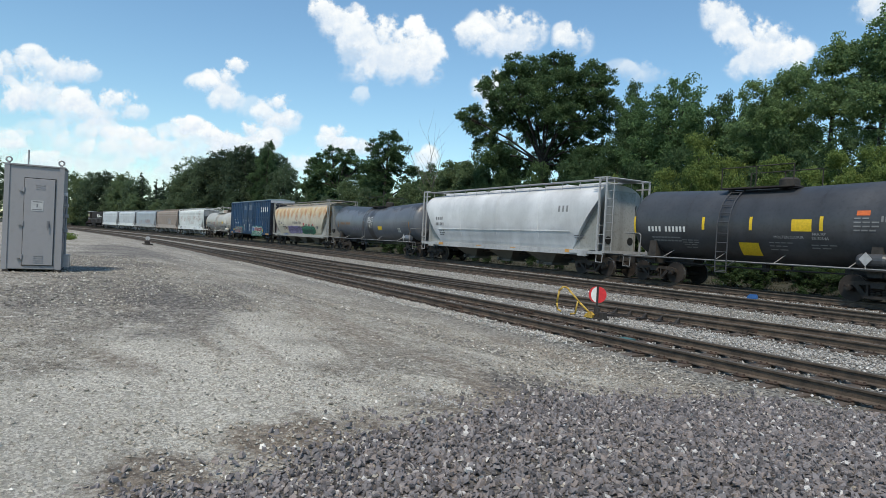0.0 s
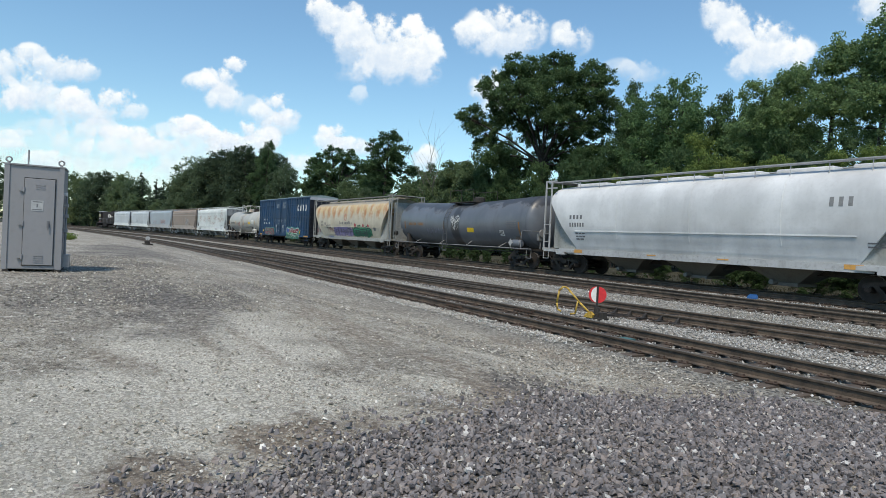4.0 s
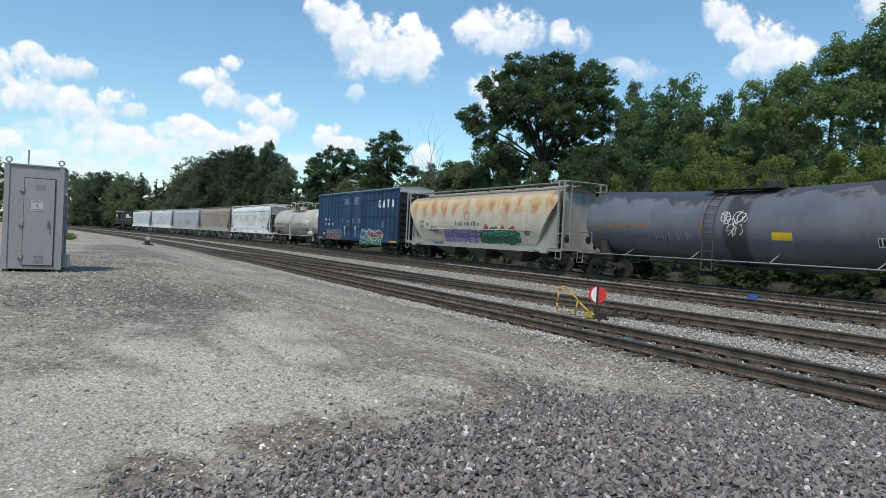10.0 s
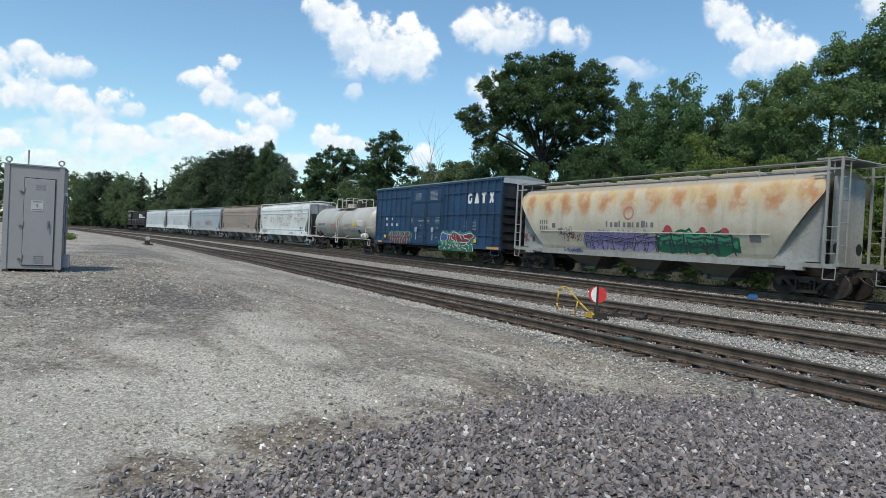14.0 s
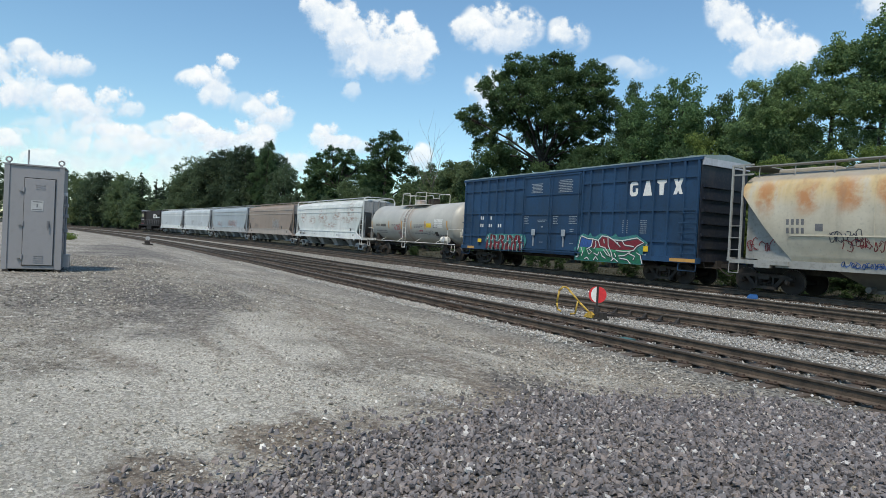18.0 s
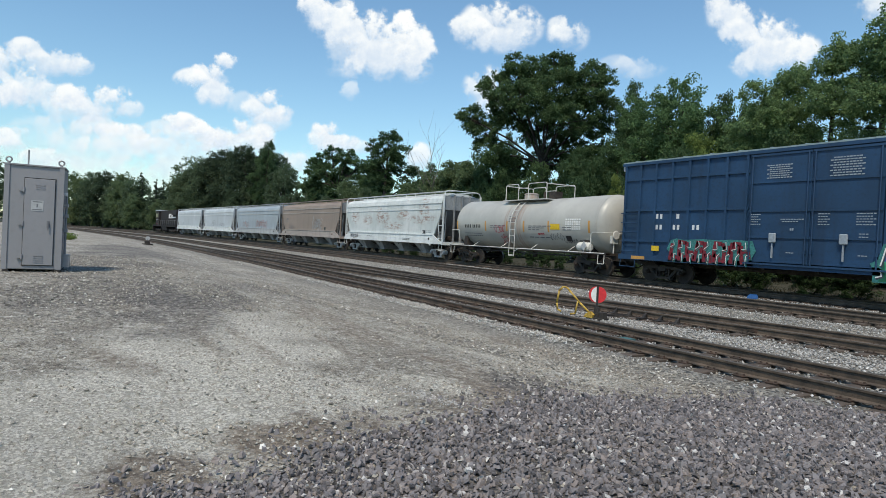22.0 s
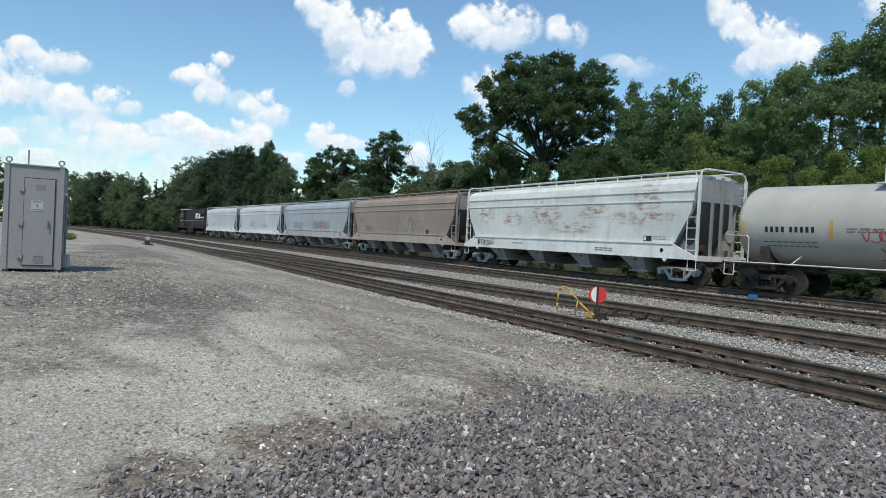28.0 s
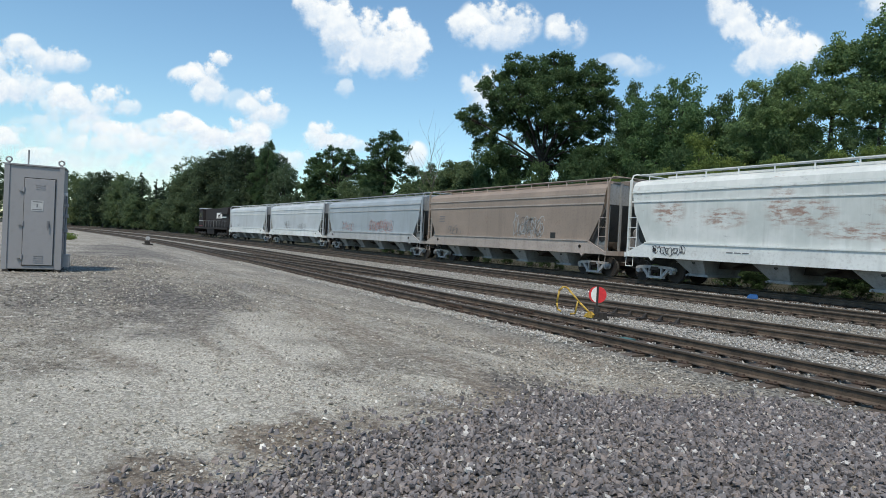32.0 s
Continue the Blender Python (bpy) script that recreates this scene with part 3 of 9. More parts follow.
def build_tracks():
    rng = random.Random(3)
    tie_me = tie_data()
    base_v = np.array([v.co[:] for v in tie_me.vertices])
    tie_polys = [tuple(p.vertices) for p in tie_me.polygons]
    names = {"T": "track_1", "C": "track_2", "B": "track_3", "A": "track_4"}
    labels = {"T": "main track under the moving train", "C": "empty siding track with brown rails beside the train",
              "B": "yard track with a turnout and brown rails", "A": "near yard track with rusty rails on wooden ties"}
    plates = bmesh.new()
    for key, (lat, z) in TRACKS.items():
        tr = thing(names[key], Matrix(), labels[key], "track", kind="structure")
        ss = ([30.0] + [6.0 - 2 * i for i in range(22)] if key == "B" else [30.0]) + [-37.9] + [-37.9 - 8 * i for i in range(1, 42)]
        for side in (-0.7525, 0.7525):
            rail_mesh("rail", [along(s, lane(key, s) + side) for s in ss], tr, "", z)
        s, near = 6.0, 0
        far_v, far_f = [], []
        while s > -330:
            s -= 0.53 + rng.uniform(-0.04, 0.04)
            mid = lane(key, s)
            x, y = along(s, mid + rng.uniform(-0.08, 0.08))
            m = pose(x, y, z - 0.277 + rng.uniform(-0.015, 0.0), 0, 0, heading(s) + rng.uniform(-1.5, 1.5))
            if s > (-45 if key in "AB" else -30):
                link_data("tie", tie_me, tr, m=m)
            else:
                n0 = len(far_v)
                far_v += [tuple(m @ Vector(p)) for p in base_v]
                far_f += [tuple(i + n0 for i in f) for f in tie_polys]
            if s > -32:
                for side in (-0.7525, 0.7525):
                    box(plates, x - 0.1, x + 0.1, mid + side - 0.17, mid + side + 0.17, z - 0.186, z - 0.172)
                    for dx in (-0.06, 0.06):
                        for dy in (-0.1, 0.1):
                            box(plates, x + dx - 0.012, x + dx + 0.012, mid + side + dy - 0.014, mid + side + dy + 0.014, z - 0.175, z - 0.145)
        me = bpy.data.meshes.new("far_ties")
        me.from_pydata(far_v, [], far_f)
        me.materials.append(M["tie"])
        tagged(link_data("far_ties", me, tr), "dark wooden ties in the distance", kind="stuff")
    link_parts = part("tie_plates", plates, M["plate"], bpy.data.objects["track_4"], "rusty tie plates with spikes")
    tagged(link_parts, kind="stuff")
    near = bpy.data.objects["track_4"]
    # bolted joints
    for x, lat, z in ((-13.9, -12.2, -0.43), (-3.6, -13.7, -0.43), (-9.6, -8.7, -0.4), (-17.5, -9.25, -0.4), (-15.2, -13.7, -0.43)):
        bm = bmesh.new()
        for s in (-1, 1):
            box(bm, x - 0.45, x + 0.45, lat + s * 0.014, lat + s * 0.034, z - 0.135, z - 0.055)
            for i in range(6):
                bx = x - 0.37 + 0.148 * i
                rod(bm, (bx, lat + s * 0.03, z - 0.095), (bx, lat + s * 0.062, z - 0.095), 0.022, 6)
        part("joint_bar", fix(bm), M["plate"], near, "rusty bolted rail joint")
    # crossover between the two near yard tracks
    sw = thing("turnout", Matrix(), "turnout rails with switch points between two yard tracks", "turnout", kind="structure")
    zb = TRACKS["B"][1]
    for side in (-0.7525, 0.7525):
        rail_mesh("closure_rail", [along(-13.5 - 1.5 * i, branch(-13.5 - 1.5 * i) + side) for i in range(33)], sw, "", zb - 0.012)
    # the branch has ties of its own between those of the two tracks
    sp = -14.0
    while sp > -62:
        x, y = along(sp, branch(sp) + rng.uniform(-0.1, 0.1))
        link_data("tie", tie_me, sw, m=pose(x, y, zb - 0.295 + rng.uniform(-0.01, 0.01), 0, 0, heading(sp) + rng.uniform(-2, 2)))
        sp -= 0.55
    lb = lane("B", -12.5)
    bm = bmesh.new()
    for i in range(5):
        x = -11.2 - 0.56 * i
        for d in (0.05, 0.13):
            hexa(bm, [(x - 0.05, lb - 0.83 - d, zb - 0.17), (x + 0.05, lb - 0.83 - d, zb - 0.17), (x + 0.05, lb - 0.79, zb - 0.17), (x - 0.05, lb - 0.79, zb - 0.17)],
                 [(x - 0.02, lb - 0.8, zb - 0.03), (x + 0.02, lb - 0.8, zb - 0.03), (x + 0.02, lb - 0.795, zb - 0.03), (x - 0.02, lb - 0.795, zb - 0.03)])
        box(bm, x - 0.1, x + 0.1, lb - 1.1, lb - 0.6, zb - 0.188, zb - 0.165)
    part("rail_braces", fix(bm), M["black_steel"], sw, "black rail braces on slide plates")
    bm = bmesh.new()
    for dx in (0.0, 0.55):
        box(bm, -13.0 - dx, -12.78 - dx, lb - 3.1, lb + 1.4, zb - 0.37, zb - 0.182)
    part("head_block", bm, M["tie"], sw, "long dark wooden switch ties")
    bm = bmesh.new()
    rod(bm, (-12.9, lb - 2.6, zb - 0.15), (-12.9, lb + 0.7, zb - 0.15), 0.025, 6)
    rod(bm, (-12.4, lb - 0.7, zb - 0.12), (-12.4, lb + 0.7, zb - 0.12), 0.018, 6)
    part("throw_rod", fix(bm), M["black_steel"], sw, "steel throw rod")
    # teal paint marks on the near track's ties
    for x, y in ((-9.6, -12.75), (-12.6, -14.5)):
        bm = bmesh.new()
        box(bm, x - 0.16, x + 0.16, y - 0.1, y + 0.1, -0.64, -0.585)
        tagged(link_mesh("painted_block", bm, M["teal"]), "small teal painted block on a tie by the near track", "block")


def ring_points(c, r, n, a0, a1, u, w):
    return [Vector(c) + u * (r * math.cos(a0 + (a1 - a0) * i / n)) + w * (r * math.sin(a0 + (a1 - a0) * i / n)) for i in range(n + 1)]


def build_switch_stand():
    z = -0.58
    th = thing("switch_stand", pose(-12.4, -10.9, z), "ground throw switch stand with yellow lever and red-white target", "switch stand")
    bm = bmesh.new()
    box(bm, -0.3, 0.3, -0.16, 0.16, 0.0, 0.05)
    box(bm, -0.2, 0.16, -0.12, 0.12, 0.05, 0.16)
    rod(bm, (0.0, 0.0, 0.1), (0.0, 0.0, 0.32), 0.09, 10, 0.07)
    box(bm, 0.12, 0.3, -0.09, 0.09, 0.05, 0.2)
    part("base", fix(bm), M["black_steel"], th, "black cast base")
    bm = bmesh.new()
    rod(bm, (0.0, 0.0, 0.3), (0.0, 0.0, 0.86), 0.02, 8)
    part("mast", fix(bm), M["black_steel"], th)
    # round target that faces along the yard: its two halves and a white band
    face = math.radians(42)
    m = Matrix.Rotation(face, 4, "Z")
    for name, a0, a1, mat, lab in (("target_half", -90, 90, "red", "red half of the round target"), ("target_half", 90, 270, "red", "red rim half of the round target")):
        bm = bmesh.new()
        pts = [(0.225 * math.cos(radians(a0 + (a1 - a0) * i / 14)) + (0.012 if a0 < 0 else -0.012), 0.66 + 0.225 * math.sin(radians(a0 + (a1 - a0) * i / 14))) for i in range(15)]
        prism(bm, pts, -0.008, 0.008)
        fix(bm).transform(m)
        part(name, bm, M[mat], th, lab)
    bm = bmesh.new()
    pts = [(-0.012, 0.66 + 0.215), (-0.012, 0.66 - 0.215)] + [(-0.16 * math.cos(radians(-78 + 156 * i / 10)) - 0.012, 0.66 + 0.21 * math.sin(radians(-78 + 156 * i / 10))) for i in range(11)]
    prism(bm, pts, -0.016, -0.009)
    fix(bm).transform(m)
    part("target_band", bm, M["white"], th, "white band of the target")
    bm = bmesh.new()
    box(bm, -0.03, 0.03, -0.03, -0.017, 0.4, 0.89)
    fix(bm).transform(m)
    part("target_strip", bm, M["black"], th, "black strip down the target's middle")
    # bent yellow lever with its loop
    a = Vector((-0.5, -0.42, 0)).normalized()
    w = Vector((0, 0, 1))
    bm = bmesh.new()
    top = [Vector((-0.12, -0.1, 0.1)) + a * q[0] + w * q[1] for q in ((0.0, 0.02), (0.3, 0.3), (0.6, 0.62), (0.68, 0.7), (0.78, 0.71), (0.88, 0.6), (0.93, 0.25), (0.9, 0.08), (0.8, 0.02))]
    tube(bm, top, 0.027, 8)
    part("lever", fix(bm), M["yellow"], th, "bent yellow tube lever", True)
    bm = bmesh.new()
    tube(bm, [Vector((-0.12, -0.1, 0.1)) + a * q[0] + w * q[1] for q in ((0.36, 0.36), (0.42, 0.0), (0.55, -0.02))], 0.023, 8)
    part("lever_stay", fix(bm), M["yellow"], th, "yellow stay under the lever", True)
    bm = bmesh.new()
    prism(bm, [(-0.3, 0.03), (0.02, 0.03), (0.06, 0.12), (-0.05, 0.2), (-0.2, 0.14)], -0.2, -0.12)
    part("lever_hub", fix(bm), M["yellow"], th, "worn yellow lever hub")
    # the far stand
    x, y = -66.0, -16.9
    zz = ground_z(x, y)
    th = thing("switch_stand", pose(x, y, zz), "low dark switch stand with a small white target far off", "switch stand")
    bm = bmesh.new()
    box(bm, -0.5, 0.5, -0.45, 0.45, 0.0, 0.12)
    box(bm, -0.2, 0.2, -0.25, 0.2, 0.12, 0.36)
    part("base", bm, M["black_steel"], th)
    bm = bmesh.new()
    rod(bm, (0, 0, 0.36), (0, 0, 0.6), 0.03, 6)
    part("mast", fix(bm), M["black_steel"], th)
    bm = bmesh.new()
    lathe(bm, [(-0.02, 0.2), (0.02, 0.2)], "x", 14, center=(0, 0, 0.62))
    part("target", fix(bm), M["pale_sign"], th, "small grey-white target")


def build_litter():
    bm = bmesh.new()
    hexa(bm, [(-0.2, -0.11, 0), (0.2, -0.13, 0), (0.18, 0.13, 0), (-0.19, 0.1, 0)], [(-0.15, -0.09, 0.15), (0.19, -0.08, 0.12), (0.15, 0.09, 0.17), (-0.12, 0.08, 0.19)])
    bmesh.ops.bevel(bm, geom=bm.edges[:], offset=0.03, segments=2, affect="EDGES")
    x, y = -13.8, -1.75
    ob = link_mesh("plastic_tub", fix(bm), M["blue_plastic"])
    ob.matrix_basis = pose(x, y, ground_z(x, y) + 0.02, 3, -4, 20)
    tagged(ob, "crumpled bright blue plastic tub lying on the ballast", "litter")


# ---- signal cabinet ----
def build_cabinet():
    th = thing("signal_cabinet", pose(-17.33, -24.0, 0.13, 0, 0, -3.0), "grey steel trackside signal cabinet with a closed door", "cabinet")
    W, D, H = 0.585, 1.25, 2.45
    bm = bmesh.new()
    box(bm, -D, 0.0, -W, W, 0.06, H)
    bmesh.ops.bevel(bm, geom=bm.edges[:], offset=0.015, segments=2, affect="EDGES")
    part("housing", bm, M["cabinet"], th)
    for y in (-W + 0.08, W - 0.08):
        bm = bmesh.new()
        box(bm, -D, 0.02, y - 0.06, y + 0.06, -0.06, 0.06)
        part("skid", bm, M["black_steel"], th, "dark steel skid")
    bm = bmesh.new()
    box(bm, -D - 0.03, 0.035, -W - 0.02, W + 0.02, H, H + 0.03)
    part("roof", bm, M["cabinet"], th)
    bm = bmesh.new()
    for y in (-W + 0.05, W - 0.05):
        box(bm, 0.0, 0.025, y - 0.05, y + 0.05, 0.06, H)
    part("corner_post", bm, M["cabinet"], th)
    door = None
    bm = bmesh.new()
    box(bm, 0.0, 0.035, -0.19, 0.41, 0.16, 2.16)
    bmesh.ops.bevel(bm, geom=bm.edges[:], offset=0.008, segments=1, affect="EDGES")
    door = part("door", bm, M["cabinet"], th, "closed grey steel door")
    bm = bmesh.new()
    for y0, y1, z0, z1 in ((-0.2, -0.194, 0.15, 2.17), (0.414, 0.423, 0.15, 2.17), (-0.2, 0.423, 2.164, 2.18), (-0.2, 0.423, 0.146, 0.156)):
        box(bm, 0.002, 0.02, y0, y1, z0, z1)
    part("door_gap", bm, M["black"], th, "dark gap round the door")
    for z in (0.35, 1.12, 1.9):
        bm = bmesh.new()
        box(bm, 0.02, 0.05, -0.3, -0.18, z - 0.035, z + 0.035)
        rod(bm, (0.045, -0.2, z - 0.06), (0.045, -0.2, z + 0.06), 0.018, 8)
        part("hinge", fix(bm), M["cabinet"], door)
    bm = bmesh.new()
    box(bm, 0.035, 0.045, 0.27, 0.33, 1.04, 1.2)
    rod(bm, (0.045, 0.3, 1.15), (0.08, 0.3, 1.15), 0.016, 8)
    box(bm, 0.07, 0.085, 0.29, 0.31, 0.98, 1.17)
    part("handle", fix(bm), M["grey_mark"], door, "dark grey latch handle")
    bm = bmesh.new()
    box(bm, 0.036, 0.042, -0.05, 0.19, 1.42, 1.66)
    sign = part("sign", bm, M["pale_sign"], door, "pale notice plate")
    bm = bmesh.new()
    for z0, z1, y0, y1 in ((1.62, 1.64, -0.02, 0.16), (1.5, 1.58, 0.055, 0.085), (1.44, 1.46, -0.03, 0.17)):
        box(bm, 0.0425, 0.0445, y0, y1, z0, z1)
    part("notice_bars", bm, M["grey_mark"], sign)
    bm = bmesh.new()
    for i in range(2):
        for j in range(3):
            box(bm, 0.036, 0.044, 0.03 + i * 0.1, 0.11 + i * 0.1, 1.92 + j * 0.045, 1.945 + j * 0.045)
    part("vent", bm, M["cabinet"], door)
    bm = bmesh.new()
    for j in range(4):
        box(bm, 0.036, 0.046, 0.02, 0.22, 0.22 + j * 0.05, 0.245 + j * 0.05)
    part("vent", bm, M["cabinet"], door)
    u, w = Vector((0, 1, 0)), Vector((0, 0, 1))
    for y in (-W + 0.07, W - 0.07):
        bm = bmesh.new()
        rod(bm, (-0.05, y, H + 0.03), (-0.05, y, H + 0.07), 0.03, 8)
        pts = ring_points((-0.05, y, H + 0.12), 0.055, 14, 0, 2 * math.pi, u, w)
        tube(bm, pts, 0.02, 6)
        part("lifting_eye", fix(bm), M["cabinet"], th)
    bm = bmesh.new()
    rod(bm, (-0.6, -0.2, H), (-0.6, -0.2, H + 0.42), 0.018, 6)
    part("antenna", fix(bm), M["cabinet"], th, "thin rod antenna on the roof")
    bm = bmesh.new()
    box(bm, -0.42, -0.12, W, W + 0.16, 0.12, 0.42)
    part("meter_box", bm, M["cabinet"], th, "small grey box on the side")
    bm = bmesh.new()
    rod(bm, (-0.25, W + 0.05, 0.42), (-0.25, W + 0.05, 1.9), 0.025, 8)
    rod(bm, (-0.4, W + 0.04, 0.9), (-0.4, W + 0.04, 1.7), 0.018, 8)
    for z in (0.95, 1.3, 1.55):
        box(bm, -0.46, -0.18, W, W + 0.09, z, z + 0.08)
    part("conduit", fix(bm), M["cabinet"], th, "grey conduits on the side wall")
    bm = bmesh.new()
    lathe(bm, [(W, 0.03), (W + 0.07, 0.05)], "y", 12, center=(-0.1, 0, 1.85))
    part("lamp", fix(bm), M["white"], th, "small white lamp on the side")


# ---- trees ----
def limb(bm, p, d, length, r, depth, rng, tips, spread=0.6):
    segs = 4
    for i in range(segs):
        q = p + d * (length / segs)
        rod(bm, p, q, r, 7 if depth == 0 else 5, r * 0.86, caps=False)
        p, r = q, r * 0.86
        d = (d + Vector((rng.uniform(-1, 1), rng.uniform(-1, 1), rng.uniform(-0.3, 0.8))) * 0.12).normalized()
        if depth < 3 and i >= 1:
            for _ in range(2 if depth < 2 else 1):
                a = rng.uniform(0, 2 * math.pi)
                side = Vector((math.cos(a), math.sin(a), rng.uniform(0.0, 0.7)))
                limb(bm, p, (d * (1 - spread) + side.normalized() * spread).normalized(), length * rng.uniform(0.45, 0.68), r * 0.62, depth + 1, rng, tips, spread)
    tips.append(p)


def leaves(rng, centers, radii, count, size, up=0.45, long=0.55):
    """Leaves in clumps round the centres, as folded diamonds of two triangles."""
    weight = np.asarray(radii) ** 2
    pick = rng.choice(len(centers), count, p=weight / weight.sum())
    d = rng.normal(size=(count, 3))
    d /= np.linalg.norm(d, axis=1)[:, None]
    rad = np.asarray(radii)[pick] * rng.uniform(0.0, 1.0, count) ** 0.42 * (1.0 + 0.35 * rng.normal(size=count) * (rng.uniform(size=count) < 0.25))
    c = np.asarray(centers)[pick] + d * rad[:, None] * np.array([1.0, 1.0, 0.78])
    nrm = rng.normal(size=(count, 3)) + d * 0.8 + np.array([0, 0, up])
    nrm /= np.linalg.norm(nrm, axis=1)[:, None]
    t = np.cross(nrm, rng.normal(size=(count, 3)))
    t /= np.linalg.norm(t, axis=1)[:, None]
    b = np.cross(nrm, t)
    s = size * rng.uniform(0.6, 1.35, count)[:, None]
    fold = nrm * s * 0.18
    v = np.stack([c - t * s, c - b * s * long + fold, c + t * s, c + b * s * long + fold], 1).reshape(-1, 3)
    i = np.arange(count)[:, None] * 4
    f = np.stack([np.concatenate([i, i + 1, i + 2], 1), np.concatenate([i, i + 2, i + 3], 1)], 1).reshape(-1, 3)
    return v, f


def make_tree(seed, trunk_h, trunk_r, lobes, clumps, clump, count, leaf, mat, name, label, inner=0.35, twigs=0.5, up=0.45, stems=1):
    """A tree ten metres high. lobes: ellipsoids (x, y, z, rx, ry, rz) of the crown, each on a limb of its own; clumps of leaves sit on twigs in them."""
    rng, prng = np.random.default_rng(seed), random.Random(seed)
    th = thing(name, Matrix(), label, "tree" if name == "tree" else "bush")
    bm = bmesh.new()
    feet = []
    for k in range(stems):
        p = Vector((0, 0, -0.3)) if stems == 1 else Vector((0.5 * math.cos(k * 2.4), 0.5 * math.sin(k * 2.4), -0.3))
        path = [p]
        for i in range(5):
            p = p + Vector((prng.uniform(-0.06, 0.06) + (0.25 * math.cos(k * 2.4) if stems > 1 else 0.0), prng.uniform(-0.06, 0.06) + (0.25 * math.sin(k * 2.4) if stems > 1 else 0.0), (trunk_h + 0.3) / 5))
            path.append(p)
        for i in range(5):
            rod(bm, path[i], path[i + 1], trunk_r * (1.25 if i == 0 else 1 - 0.1 * i), 8, trunk_r * (0.9 - 0.1 * i), caps=False)
        feet.append(path)
    weight = np.array([(l[3] * l[4] + l[3] * l[5] + l[4] * l[5]) for l in lobes])
    share = np.maximum(2, np.round(clumps * weight / weight.sum())).astype(int)
    centers, radii = [], []
    for l, k in zip(lobes, share):
        mid = Vector((l[0], l[1], l[2]))
        path = feet[prng.randrange(len(feet))]
        a = path[-1] if mid.z > trunk_h * 0.9 else min(path[2:], key=lambda q: abs(q.z - max(0.3, mid.z - 0.9 * math.hypot(mid.x, mid.y))))
        bend = a.lerp(mid, 0.5) + Vector((prng.uniform(-0.2, 0.2), prng.uniform(-0.2, 0.2), prng.uniform(0.0, 0.3)))
        r0 = trunk_r * (0.42 if len(lobes) < 12 else 0.21)
        rod(bm, a, bend, r0, 6, r0 * 0.7, caps=False)
        rod(bm, bend, mid, r0 * 0.7, 6, r0 * 0.4, caps=False)
        for _ in range(k):
            d = rng.normal(size=3)
            d /= np.linalg.norm(d)
            q = rng.uniform(inner, 1.0) ** 0.6
            c = (l[0] + d[0] * l[3] * q, l[1] + d[1] * l[4] * q, max(0.15, l[2] + d[2] * l[5] * q))
            r = clump * rng.uniform(0.6, 1.35)
            if prng.random() < twigs:
                rod(bm, mid.lerp(bend, prng.uniform(0.0, 0.5)), c, r0 * 0.3, 4, r0 * 0.1, caps=False)
            # each clump is three lumps that overlap
            for _ in range(3):
                o = rng.normal(0, 0.45 * r, 3)
                centers.append((c[0] + o[0], c[1] + o[1], c[2] + o[2] * 0.7))
                radii.append(r * rng.uniform(0.5, 0.85))
    part("trunk" if name == "tree" else "stem", fix(bm), M["bark"], th, smooth=True)
    v, f = leaves(rng, centers, radii, count, leaf, up)
    bulk("crown" if name == "tree" else "foliage", v, f, M[mat], th)
    return th


def lobes_round(seed, n, w, z0, z1, core=0.66):
    """A rounded crown: a core and lobes that swell out of it all round, fewest towards the top."""
    r = random.Random(seed)
    out = [(0, 0, (z0 + z1) / 2, w * core, w * core, (z1 - z0) / 2 * 0.86)]
    for i in range(n):
        a, t = i * 2.4 + r.uniform(-0.4, 0.4), (i + 0.5) / n
        z = z0 + 0.7 + (z1 - z0 - 1.5) * t
        q = w * 0.72 * math.sqrt(max(0.08, 1 - (1.7 * t - 0.72) ** 2)) * r.uniform(0.8, 1.1)
        out.append((math.cos(a) * q, math.sin(a) * q, z, w * r.uniform(0.26, 0.42), w * r.uniform(0.26, 0.42), r.uniform(0.8, 1.4)))
    out.append((r.uniform(-0.3, 0.3) * w, r.uniform(-0.3, 0.3) * w, z1 - 0.6, w * 0.3, w * 0.3, 0.75))
    return out


def lobes_spire(w, z0, z1):
    """A narrow crown that tapers to a point."""
    out = []
    for i in range(9):
        t = i / 8
        out.append((0.1 * math.sin(i * 2.0), 0.1 * math.cos(i * 2.0), z0 + (z1 - z0 - 0.3) * t, w * (1.0 - 0.9 * t), w * (1.0 - 0.9 * t), 0.55))
    return out


def put_tree(ob, x, y, h, w=1.0, turn=0.0):
    """Set a copy of a ten-metre tree down, h metres high and w times as broad as its own shape."""
    s = h / 10.0
    z = ground_z(x, y)
    return copy_thing(ob, pose(x, y, z, 0, 0, turn) @ Matrix.Diagonal((s * w, s * w, s, 1)))


